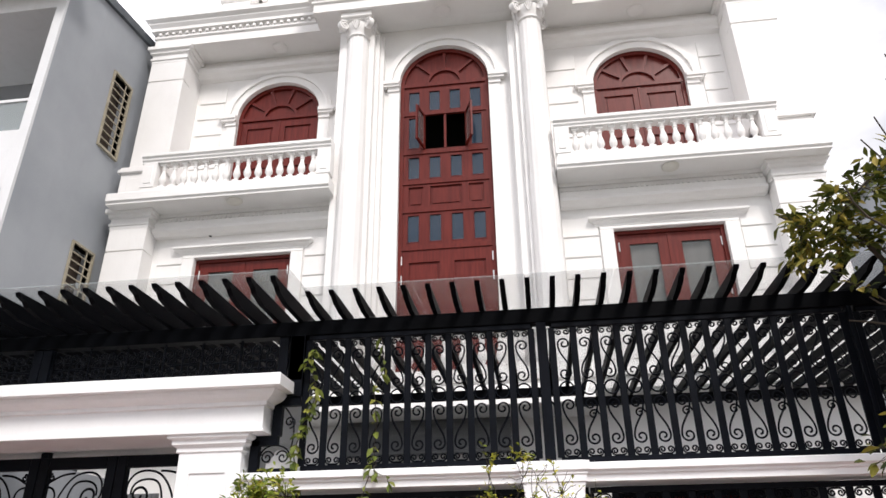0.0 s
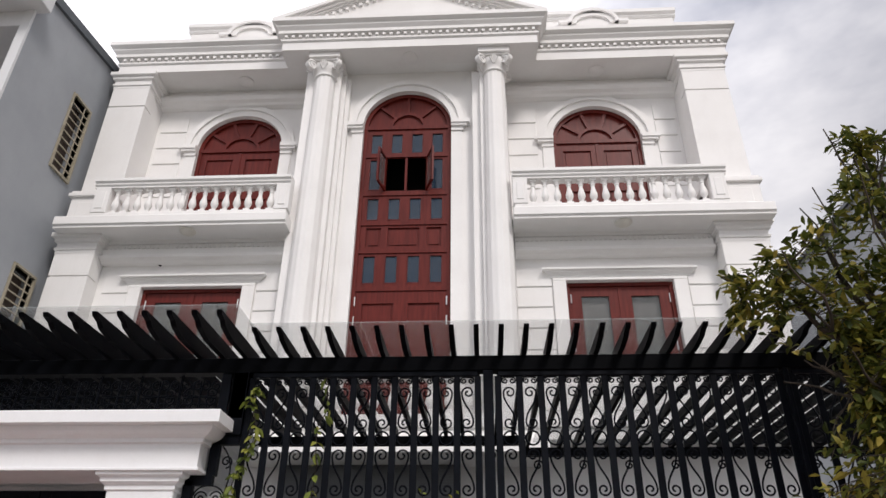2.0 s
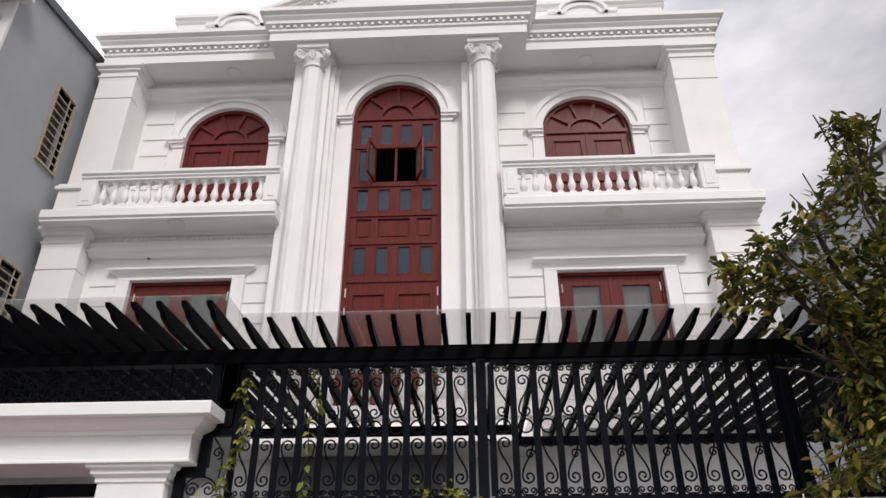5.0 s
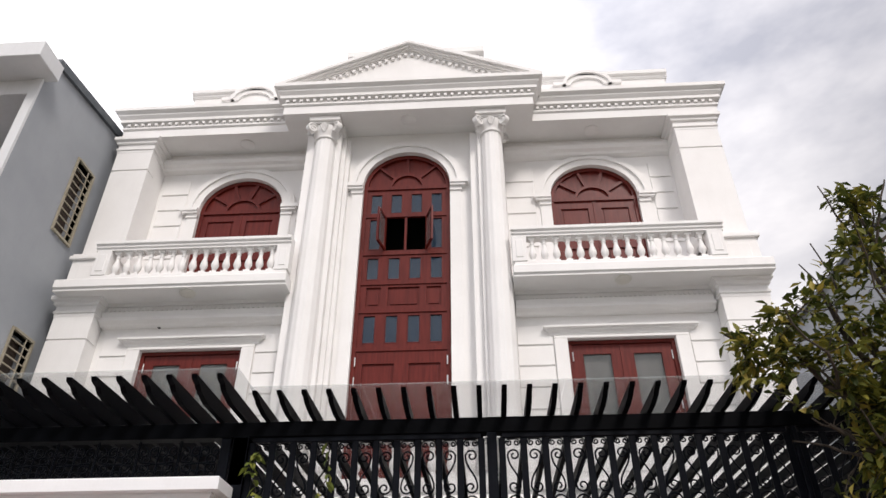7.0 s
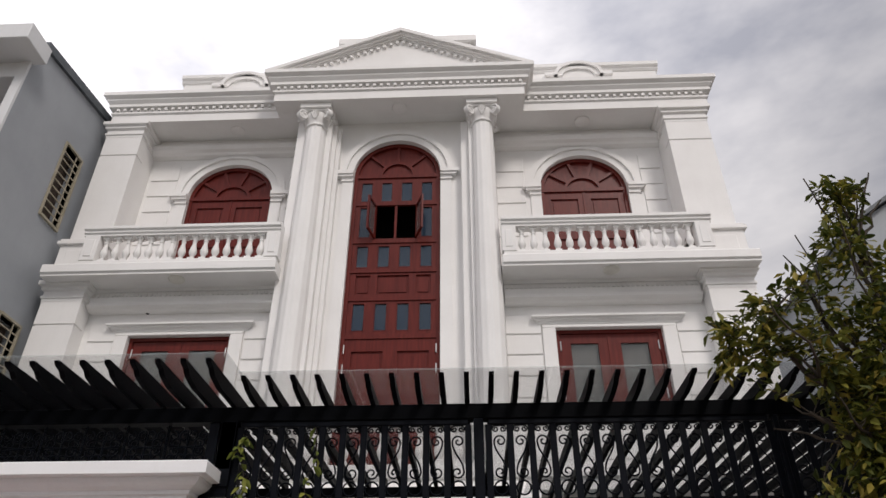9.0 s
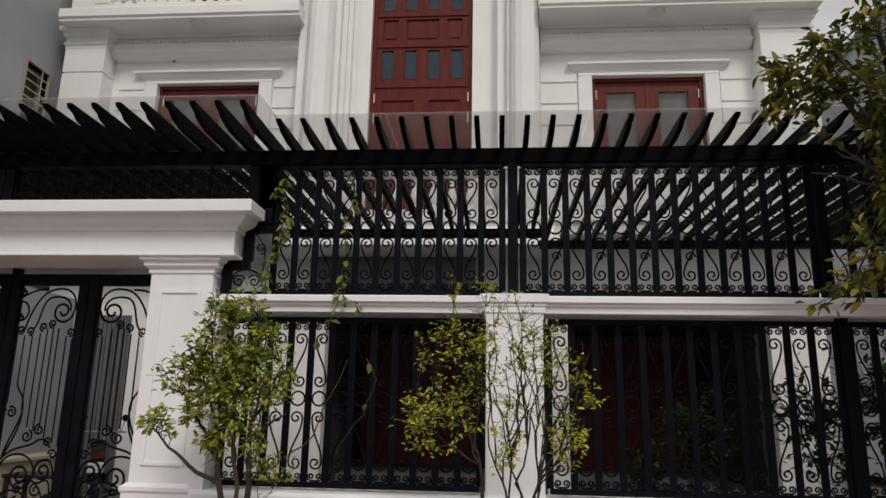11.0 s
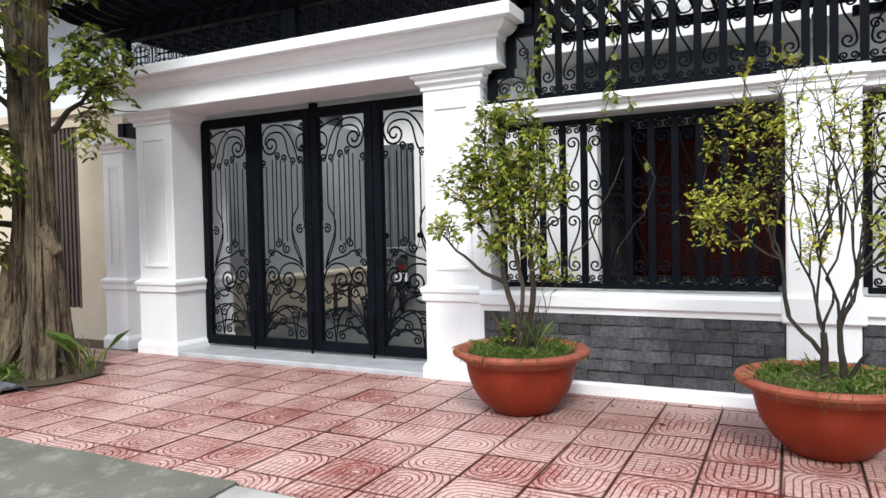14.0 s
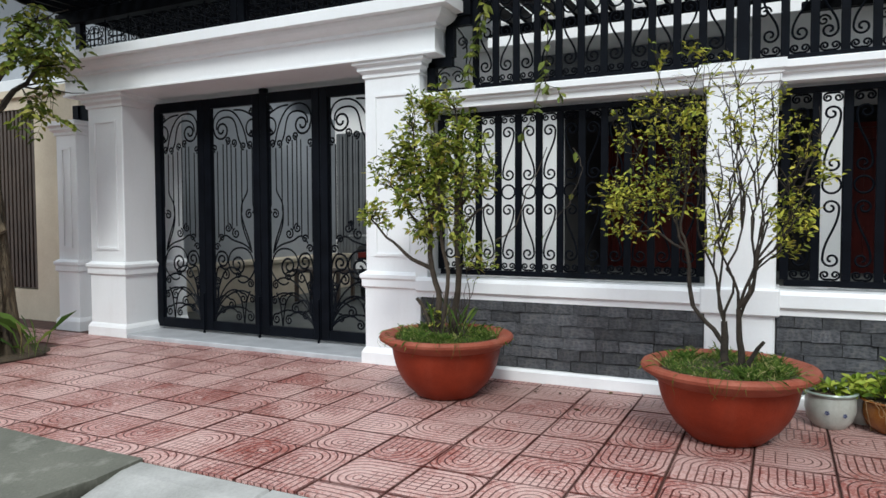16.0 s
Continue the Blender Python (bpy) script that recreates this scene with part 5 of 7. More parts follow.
# four-leaf gate
def gate_scrolls(w, h):
    """Wrought pattern of a leaf, drawn for a field of width w and height h, stem on the left."""
    bm = bmesh.new()
    r = 0.0100

    def P(*uv):
        return [(u * w, v * h) for u, v in uv]

    def B(a, b_, c, d, rad=r):
        tube(bm, bez(*P(a, b_, c, d), 12), rad, 4)

    def S(u, v, rad, turns, a0, sg, rr=r):
        tube(bm, spiral_pts(u * w, v * h, rad, turns, a0, sg, n=22, r_end=0.2), rr, 4)
    # crook at the head
    B((0.16, 0.827), (0.22, 0.90), (0.36, 0.975), (0.58, 0.985))
    B((0.58, 0.985), (0.86, 1.0), (1.0, 0.955), (0.95, 0.897))
    S(0.76, 0.897, 0.115, 1.5, 0.0, -1, 0.012)
    B((0.30, 0.825), (0.44, 0.86), (0.34, 0.955), (0.62, 0.955))
    B((0.62, 0.955), (0.80, 0.957), (0.90, 0.935), (0.88, 0.90))
    B((0.02, 0.95), (0.16, 0.97), (0.24, 0.985), (0.46, 0.985))
    S(0.07, 0.972, 0.035, 1.3, 1.5, 1)
    B((0.0, 0.935), (0.22, 0.945), (0.24, 0.86), (0.04, 0.858))
    S(0.07, 0.872, 0.032, 1.3, 1.5, 1)
    B((0.0, 0.80), (0.08, 0.815), (0.12, 0.82), (0.16, 0.827))
    for u, v, sg in ((0.09, 0.822, 1), (0.25, 0.818, 1), (0.47, 0.835, -1), (0.62, 0.848, -1), (0.93, 0.815, 1)):
        S(u, v, 0.042, 1.35, -1.6, sg)
    # upright wires
    for u, top, low in ((0.05, 0.81, 0.55), (0.17, 0.80, 0.62), (0.30, 0.80, 0.53), (0.43, 0.81, 0.45), (0.54, 0.83, 0.435), (0.64, 0.85, 0.45), (0.73, 0.83, 0.41), (0.87, 0.80, 0.40), (0.97, 0.79, 0.38)):
        tube(bm, [(u * w, 0, top * h), (u * w, 0, low * h)], r * 0.8, 4)
    S(0.14, 0.505, 0.052, 1.4, 2.0, -1)
    B((0.05, 0.55), (0.02, 0.53), (0.02, 0.52), (0.06, 0.51))
    B((0.17, 0.62), (0.17, 0.585), (0.32, 0.58), (0.32, 0.52))
    B((0.32, 0.52), (0.32, 0.46), (0.12, 0.40), (0.09, 0.33))
    B((0.30, 0.53), (0.38, 0.46), (0.20, 0.40), (0.09, 0.33))
    S(0.45, 0.417, 0.058, 1.4, 1.2, -1); S(0.64, 0.442, 0.05, 1.4, 1.8, 1)
    B((0.08, 0.33), (0.26, 0.385), (0.46, 0.37), (0.60, 0.395))
    B((0.60, 0.395), (0.72, 0.42), (0.80, 0.40), (0.86, 0.375))
    S(0.80, 0.395, 0.045, 1.3, 0.0, 1); S(0.91, 0.352, 0.045, 1.3, 3.1, -1)
    # large curls
    B((0.02, 0.20), (0.02, 0.30), (0.10, 0.352), (0.36, 0.35))
    B((0.36, 0.35), (0.56, 0.35), (0.66, 0.31), (0.64, 0.272))
    S(0.43, 0.272, 0.125, 1.7, 0.0, -1, 0.012)
    S(0.79, 0.292, 0.098, 1.6, 1.2, 1, 0.012)
    B((0.98, 0.16), (1.0, 0.24), (0.98, 0.33), (0.82, 0.333))
    B((0.03, 0.25), (0.12, 0.20), (0.30, 0.17), (0.42, 0.20))
    # fan at the foot, from the lower outer corner
    for u, v, rad in ((0.42, 0.226, 0.048), (0.72, 0.222, 0.066), (0.13, 0.186, 0.048), (0.90, 0.19, 0.04), (0.30, 0.115, 0.06), (0.58, 0.083, 0.062), (0.42, 0.030, 0.052), (0.14, 0.032, 0.06), (0.10, 0.115, 0.045), (0.80, 0.055, 0.045)):
        S(u, v, rad, 1.45, 1.2, 1)
        B((0.985, 0.002), (0.93, v * 0.75 + 0.03), (u + 0.28, v + 0.07), (u + rad / w * 0.35, v + rad / h * 0.95))
    B((0.28, 0.0), (0.24, 0.07), (0.26, 0.10), (0.14, 0.15))
    B((0.28, 0.0), (0.32, 0.07), (0.32, 0.13), (0.50, 0.145))
    for a in (0.02, 0.045):
        B((0.985, a), (0.90, a + 0.05), (0.84, a + 0.10), (0.96, a + 0.15))
    return mesh_of("scrollwork", bm, M_IRON, True)


gate = thing("gate", "closed black wrought-iron four-leaf gate with scrollwork", "gate")
GY, GZ0, GZ1 = 0.49, 0.075, 2.70
edges_x = [-3.185, -2.40, -1.59, -0.80, 0.03]
me_gate = None
fw = 0.095
for i in range(4):
    a, c = edges_x[i] + 0.004, edges_x[i + 1] - 0.004
    leaf = part("gate_leaf", boxes((a, a + fw, GY - 0.03, GY + 0.03, GZ0, GZ1), (c - fw, c, GY - 0.03, GY + 0.03, GZ0, GZ1), (a + fw, c - fw, GY - 0.028, GY + 0.028, GZ0, GZ0 + 0.11), (a + fw, c - fw, GY - 0.028, GY + 0.028, GZ1 - 0.11, GZ1), bev=0.005), M_IRON, gate)
    w = c - a - 2 * fw
    if me_gate is None:
        me_gate = gate_scrolls(0.62, GZ1 - GZ0 - 0.22)
    sx = w / 0.62
    if i % 2 == 0:
        at = Matrix.Translation((a + fw, GY, GZ0 + 0.11)) @ Matrix.Diagonal((sx, 1, 1, 1))
    else:
        at = Matrix.Translation((c - fw, GY, GZ0 + 0.11)) @ Matrix.Diagonal((-sx, 1, 1, 1))
    shared("scrollwork", me_gate, leaf, at)
    part("drop_bolt", bm_box(c - 0.03, c - 0.012, GY - 0.05, GY - 0.03, 0.045, 0.5), M_IRON, leaf)
    part("thin_stile", bm_box(a + fw + w * 0.02, a + fw + w * 0.02 + 0.012, GY - 0.006, GY + 0.006, GZ0 + 0.11, GZ1 - 0.11), M_IRON, leaf)
part("lock_post", bm_box(-1.64, -1.56, GY + 0.03, GY + 0.09, 1.9, 2.765), M_IRON, gate)
anchor(gate, -1.5, GY, 0.045)

# pergola
pergola = thing("pergola", "charcoal steel pergola with tapered slats under clear glass sheets", "pergola")
part("front_beam", boxes((-4.4, 9.3, 0.10, 0.22, 3.665, 3.805), bev=0.006), M_IRON_DARK, pergola)
for x0, x1, y0 in ((-4.4, 3.66, 2.95), (3.67, 9.3, 3.58)):
    part("back_beam", bm_box(x0, x1, y0, y0 + 0.12, 3.70, 3.805, bev=0.006), M_IRON_DARK, pergola)
part("corner_post", bm_box(0.93, 1.07, 0.09, 0.22, 3.24, 3.665, bev=0.005), M_IRON_DARK, pergola)


def slat_mesh(y0, y1, top=3.900, half=0.022):
    """A tapered slat with a notched nose."""
    bm = bmesh.new()
    h = top - 3.806
    prof = [(y1, 3.806), (y0 + 0.34, 3.806), (y0 + 0.15, 3.806 + 0.3 * h), (y0 + 0.10, 3.806 + 0.6 * h), (y0 + 0.02, 3.806 + 0.75 * h), (y0, top), (y1, top)]
    extrude_x(bm, prof, -half, half)
    return mesh_of("slat", bm, M_IRON_DARK)


me_short, me_long, me_deep = slat_mesh(-0.39, 3.1), slat_mesh(-0.68, 3.1, 3.938, 0.023), slat_mesh(-0.39, 3.74)
SP = 0.2125
for i in range(38):
    shared("slat", me_short if i < 12 else me_deep, pergola, Matrix.Translation((1.22 + SP * i, 0, 0)))
for i in range(26):
    shared("slat", me_long, pergola, Matrix.Translation((1.22 - SP * (i + 1), 0, 0)))
for x0, x1, y0 in ((-4.3, -1.6, -0.74), (-1.59, 1.18, -0.74), (1.19, 2.15, -0.43), (2.155, 3.85, -0.43), (3.855, 6.5, -0.43), (6.505, 9.2, -0.43)):
    g = part("glass_sheet", bm_box(x0, x1, y0, 3.1 if x1 < 4 else 3.74, 3.907 if x0 > 1 else 3.945, 3.919 if x0 > 1 else 3.957), M_CANOPY, pergola)
    g.visible_shadow = False
bm = bmesh.new()
for i in range(9):
    x = 3.3 + i * 0.6
    tube(bm, [(a, 3.63 if x > 3.6 else 3.0, c) for a, _, c in spiral_pts(x, 3.58, 0.07, 1.4, 0, 1)], 0.012, 5)
tagged(part("back_scroll", bm, M_IRON_DARK, pergola), kind="stuff")
anchor(pergola, 2.0, 0.2, 3.24)
# scroll panels standing on the gate beam
def scroll_panel(x0, x1, k):
    t_ = thing("scroll_panel", "black iron panel of curled scrolls standing on the gate beam", "iron panel", group="scroll panels")
    y, z0, z1 = 0.16, 3.236, 3.664
    for x in (x0, x1):
        part("upright", bm_box(x - 0.045, x + 0.045, y - 0.04, y + 0.04, z0, z1, bev=0.004), M_IRON, t_)
    part("bottom_rail", bm_box(x0 + 0.045, x1 - 0.045, y - 0.015, y + 0.015, z0, z0 + 0.03), M_IRON, t_)
    w = (x1 - x0 - 0.09) / k
    bm = bmesh.new()
    for f in range(4):
        a0 = math.pi / 2 * f + math.pi / 4
        for sg in (-1, 1):
            cx, cz = 0.085 * math.cos(a0 + sg * 0.45), 0.085 * math.sin(a0 + sg * 0.45)
            tube(bm, [(0, 0, 0)] + spiral_pts(cx * 1.25, cz * 1.25, 0.052, 1.35, a0 + sg * 1.2, -sg, n=16, r_end=0.25), 0.0085, 4)
    for sg in (-1, 1):
        tube(bm, spiral_pts(sg * w * 0.36, 0.10, 0.05, 1.3, 1.5, sg, n=14), 0.008, 4)
        tube(bm, spiral_pts(sg * w * 0.36, -0.10, 0.05, 1.3, -1.5, -sg, n=14), 0.008, 4)
        tube(bm, [(sg * w * 0.485, 0, -0.19), (sg * w * 0.485, 0, 0.20)], 0.008, 4)
    me = mesh_of("scroll", bm, M_IRON, True)
    for i in range(k):
        shared("scroll", me, t_, Matrix.Translation((x0 + 0.045 + w * (i + 0.5), y, z0 + 0.225)))
    anchor(t_, (x0 + x1) / 2, y, z0)


scroll_panel(-4.02, -1.62, 6)
scroll_panel(-1.52, 0.86, 6)


# ---- plants ----
def rnd_dir(zlo=-1.0, zhi=1.0):
    z = random.uniform(zlo, zhi)
    a = random.uniform(0, 2 * math.pi)
    r = math.sqrt(max(0.0, 1 - z * z))
    return Vector((r * math.cos(a), r * math.sin(a), z))


class Leaves:
    """Gathers many small folded leaves into one mesh."""

    def __init__(self):
        self.v, self.f = [], []

    def add(self, p, d, length, width, curl=0.25):
        d = d.normalized()
        side = d.cross(Vector((0, 0, 1)))
        if side.length < 0.1:
            side = d.cross(Vector((1, 0, 0)))
        side.normalize()
        side = (Matrix.Rotation(random.uniform(-0.8, 0.8), 3, d) @ side)
        up = side.cross(d)
        i = len(self.v)
        m = p + d * length * 0.45
        tip = p + d * length - up * length * curl * 0.6
        self.v += [p, m + side * width * 0.5 + up * width * 0.18, m - side * width * 0.5 + up * width * 0.18, m - up * 0.02 * length, tip,
                   p + d * length * 0.78 + side * width * 0.33 - up * length * curl * 0.2, p + d * length * 0.78 - side * width * 0.33 - up * length * curl * 0.2]
        self.f += [(i, i + 3, i + 1), (i, i + 2, i + 3), (i + 1, i + 3, i + 5), (i + 3, i + 4, i + 5), (i + 2, i + 6, i + 3), (i + 3, i + 6, i + 4)]

    def mesh(self, name, material):
        me = bpy.data.meshes.new(name)
        me.from_pydata([tuple(p) for p in self.v], [], self.f)
        me.materials.append(material)
        return me


def limb(bm, p0, p1, r0, r1, wob=0.06, n=7, seg=6, sag=0.0):
    """A bent, tapering limb; returns its points."""
    p0, p1 = Vector(p0), Vector(p1)
    L = (p1 - p0).length
    off = Vector((random.uniform(0, 50), random.uniform(0, 50), 0))
    pts = []
    for i in range(n + 1):
        t = i / n
        w = math.sin(math.pi * t) * wob * L
        k = noise.noise_vector(off + Vector((t * 2.2, 0, 0)))
        pts.append(p0.lerp(p1, t) + Vector(k) * w * 1.6 + Vector((0, 0, -sag * L * 4 * t * (1 - t))))
    tube(bm, pts, r0, seg, r1)
    return pts


def in_blob(c, r):
    while True:
        v = Vector((random.uniform(-1, 1), random.uniform(-1, 1), random.uniform(-1, 1)))
        if v.length < 1:
            return Vector((c[0] + v.x * r[0], c[1] + v.y * r[1], c[2] + v.z * r[2]))


def foliage(lv, bm, starts, blobs, leaf_len, per, twig_r=0.004, droop=0.0, spread=0.10, wratio=0.48):
    """Twigs from the nearest of the start points into each blob, with leaves on their outer ends."""
    for c, r, twigs in blobs:
        for _ in range(twigs):
            end = in_blob(c, r)
            s = min(starts, key=lambda q: (q - end).length + 0.35 * max(0, q.z - end.z) + random.uniform(0, 0.12))
            pts = limb(bm, s, end, twig_r * 1.5, twig_r * 0.6, 0.10, 5, 4, -0.04)
            d = (pts[-1] - pts[-3]).normalized()
            for k in range(per):
                t = random.uniform(0.35, 1.0)
                j = min(len(pts) - 2, int(t * (len(pts) - 1)))
                base = pts[j].lerp(pts[j + 1], random.random()) + rnd_dir() * spread * random.random()
                out = (d * 0.6 + rnd_dir(-0.6, 0.9)).normalized() + Vector((0, 0, -droop))
                L = leaf_len * random.uniform(0.6, 1.25)
                lv.add(base, out, L, L * wratio)


def grass_tuft(lv, c, r, n, h):
    for _ in range(n):
        a, q = random.uniform(0, 2 * math.pi), math.sqrt(random.random()) * r
        p = Vector((c[0] + q * math.cos(a), c[1] + q * math.sin(a), c[2]))
        d = Vector((random.uniform(-0.7, 0.7), random.uniform(-0.7, 0.7), 1.0))
        L = h * random.uniform(0.4, 1.2)
        lv.add(p, d, L, min(0.010, L * 0.06 + 0.0022), 0.6)


def big_pot(x, y, r, h, seed):
    random.seed(seed)
    pot = thing("flowerpot", "large round terracotta bowl pot on the red paving", "flowerpot", group="terracotta bowls")
    bm = bmesh.new()
    k = r / 0.53
    lathe(bm, [(0.20 * k, 0.0), (0.225 * k, 0.008), (0.25 * k, 0.03), (0.315 * k, 0.09), (0.368 * k, 0.165), (0.402 * k, 0.245), (0.42 * k, 0.32), (0.43 * k, h - 0.09), (0.40 * k, h - 0.05), (0.34 * k, h - 0.10), (0.1, h - 0.12)], 56)
    part("bowl", bm, M_TERRA, pot, smooth=True)
    bm = bmesh.new()
    lathe(bm, [(0.425 * k, h - 0.105), (0.47 * k, h - 0.075), (0.525 * k, h - 0.04), (0.53 * k, h - 0.022), (0.52 * k, h - 0.006), (0.50 * k, h), (0.45 * k, h - 0.008), (0.415 * k, h - 0.03), (0.405 * k, h - 0.07)], 56)
    part("rim", bm, M_TERRA_RIM, pot, "flared terracotta rim", True)
    bm = bmesh.new()
    lathe(bm, [(0.402 * k, h - 0.10), (0.40 * k, h - 0.045), (0.25 * k, h - 0.015), (0.08, h - 0.005)], 28)
    part("soil", bm, M_SOIL, pot, "dark earth", True)
    lv = Leaves()
    grass_tuft(lv, (0, 0, h - 0.03), 0.40 * k, 3600, 0.042)
    grass_tuft(lv, (0, 0, h - 0.03), 0.42 * k, 90, 0.10)
    for _ in range(9):
        a = random.uniform(0, 2 * math.pi)
        grass_tuft(lv, (0.3 * k * math.cos(a), 0.3 * k * math.sin(a), h - 0.02), 0.07, 70, 0.075)
    for _ in range(60):
        a = random.uniform(0, 2 * math.pi)
        p = Vector((0.44 * k * math.cos(a), 0.44 * k * math.sin(a), h - 0.005))
        lv.add(p, Vector((math.cos(a), math.sin(a), random.uniform(-0.5, 0.3))), random.uniform(0.05, 0.12), 0.008, 0.8)
    gob = new("grass", lv.mesh("grass", M_GRASS)); gob.parent = pot
    tagged(gob, "short weedy grass", kind="stuff")
    for _ in range(9):
        bm = bmesh.new()
        a = random.uniform(-2.5, -0.6)
        q = Vector((math.cos(a), math.sin(a), 0))
        side = Vector((-q.y, q.x, 0)) * random.uniform(-1, 1)
        dr = random.uniform(0.03, 0.10)
        pts = [q * 0.46 * k + Vector((0, 0, h + 0.004)), q * (0.525 * k + 0.012) + side * 0.02 + Vector((0, 0, h - 0.005)), q * (0.53 * k + 0.02) + side * 0.05 + Vector((0, 0, h - 0.02 - dr * 0.5)), q * (0.52 * k + 0.008) + side * 0.09 + Vector((0, 0, h - 0.02 - dr))]
        tube(bm, pts, 0.0022, 3, 0.0010)
        part("dry_stalk", bm, M_GRASS, pot, "thin dry stalk")
    pot.matrix_basis = Matrix.Translation((x, y, 0.0))
    return pot


big_pot(1.22, -0.72, 0.51, 0.475, 11)
big_pot(3.22, -0.93, 0.51, 0.455, 12)

# bushy shrub with two stems
random.seed(21)
shrub = thing("potted_shrub", "leafy green-yellow shrub with two gnarled stems in a terracotta bowl", "shrub")
bm, lv = bmesh.new(), Leaves()
B0 = Vector((1.22, -0.76, 0.44))
tips = []
st1 = limb(bm, B0 + Vector((-0.04, 0, 0)), (1.10, -0.74, 1.25), 0.028, 0.018, 0.07, 9, 8)
st2 = limb(bm, B0 + Vector((0.08, 0.02, 0)), (1.30, -0.70, 1.35), 0.028, 0.018, 0.07, 9, 8)
st3 = limb(bm, B0 + Vector((0.02, -0.05, 0)), (1.22, -0.80, 1.2), 0.02, 0.014, 0.06, 8, 6)
lo = limb(bm, st1[6], (0.86, -0.80, 1.12), 0.018, 0.013, 0.06, 5, 6, 0.06)
lo2 = limb(bm, lo[-1], (0.62, -0.82, 1.34), 0.012, 0.006, 0.06, 5, 5)
tips += lo2[2:]
for s, e in ((st1, (0.92, -0.74, 1.75)), (st1, (1.08, -0.65, 2.1)), (st1, (1.02, -0.86, 2.0)), (st2, (1.30, -0.72, 2.15)), (st2, (1.50, -0.68, 1.8)), (st2, (1.42, -0.84, 1.65)), (st3, (1.18, -0.84, 1.9)), (st1, (0.82, -0.72, 1.55)), (st2, (1.56, -0.70, 1.45))):
    tips += limb(bm, s[-1 if e[2] > 1.6 else -2], e, 0.014, 0.006, 0.07, 6, 5)[2:]
foliage(lv, bm, tips, [((1.12, -0.74, 1.95), (0.34, 0.28, 0.38), 135), ((0.92, -0.76, 1.62), (0.30, 0.26, 0.30), 85), ((1.36, -0.74, 1.72), (0.27, 0.26, 0.40), 105), ((1.12, -0.84, 1.5), (0.26, 0.2, 0.3), 60), ((0.66, -0.82, 1.38), (0.18, 0.14, 0.12), 22), ((0.68, -0.8, 1.75), (0.12, 0.14, 0.18), 12), ((1.12, -0.74, 2.28), (0.25, 0.18, 0.10), 18), ((1.22, -0.80, 1.22), (0.26, 0.2, 0.18), 34)], 0.058, 8, 0.0024, 0.15, 0.06, 0.48)
foliage(lv, bm, [Vector((1.45, -0.8, 0.75)), Vector((1.40, -0.74, 0.95))], [((1.55, -0.80, 1.08), (0.17, 0.12, 0.14), 18)], 0.05, 7, 0.002, 0.0, 0.04, 0.45)
limb(bm, B0 + Vector((0.16, -0.04, 0)), (1.45, -0.8, 0.75), 0.006, 0.004, 0.08, 5, 4)
limb(bm, (1.45, -0.8, 0.75), (1.40, -0.74, 0.95), 0.004, 0.003, 0.05, 3, 4)
limb(bm, (1.62, -0.72, 1.18), (1.98, -0.62, 1.85), 0.006, 0.003, 0.12, 8, 4, 0.1)
foliage(lv, bm, [B0 + Vector((0.0, -0.03, 0.08))], [((1.12, -0.84, 0.62), (0.12, 0.1, 0.08), 8)], 0.05, 6, 0.002, 0.1, 0.03)
for _ in range(22):
    a = random.uniform(0, 6.28)
    b0 = B0 + Vector((random.uniform(-0.12, 0.2), random.uniform(-0.12, 0.1), 0.0))
    limb(bm, b0, b0 + Vector((math.cos(a) * random.uniform(0.02, 0.22), math.sin(a) * 0.12, random.uniform(0.10, 0.42))), 0.005, 0.002, 0.16, 6, 4)
limb(bm, B0 + Vector((-0.02, -0.04, 0)), (1.02, -0.82, 0.74), 0.022, 0.014, 0.08, 6, 7)
part("stem", bm, M_DARKBARK, shrub, smooth=True)
ob = new("foliage", lv.mesh("foliage", M_LEAF_SHRUB)); ob.parent = shrub
lv = Leaves()
for _ in range(26):
    p = B0 + Vector((random.uniform(-0.05, 0.25), random.uniform(-0.1, 0.1), 0))
    lv.add(p, Vector((random.uniform(-0.4, 0.5), random.uniform(-0.4, 0.3), 1)), random.uniform(0.12, 0.34), 0.006, 0.35)
ob = new("grass_blade", lv.mesh("grass_blade", M_GRASS)); ob.parent = shrub
tagged(ob, "long thin grass blades", kind="stuff")
anchor(shrub, 1.22, -0.76, 0.44)

# open vase-shaped shrub of many thin branches
random.seed(31)
shrub = thing("potted_shrub", "sparse yellow-green shrub of many thin twisted branches in a terracotta bowl", "shrub")
bm, lv = bmesh.new(), Leaves()
B0 = Vector((3.25, -1.0, 0.42))
a1 = limb(bm, B0 + Vector((-0.03, 0, 0)), (3.20, -0.99, 0.72), 0.026, 0.018, 0.05, 6, 8)
a2 = limb(bm, B0 + Vector((0.05, 0, 0)), (3.28, -1.02, 0.80), 0.022, 0.014, 0.05, 6, 8)
a4 = limb(bm, a1[3], (3.02, -0.97, 0.80), 0.016, 0.012, 0.05, 5, 7)
a5 = limb(bm, a4[-1], (2.98, -0.96, 1.15), 0.014, 0.010, 0.05, 6, 6)
limb(bm, B0 + Vector((0.06, -0.02, 0.02)), (3.42, -1.05, 0.62), 0.016, 0.010, 0.05, 4, 6)
tips = []
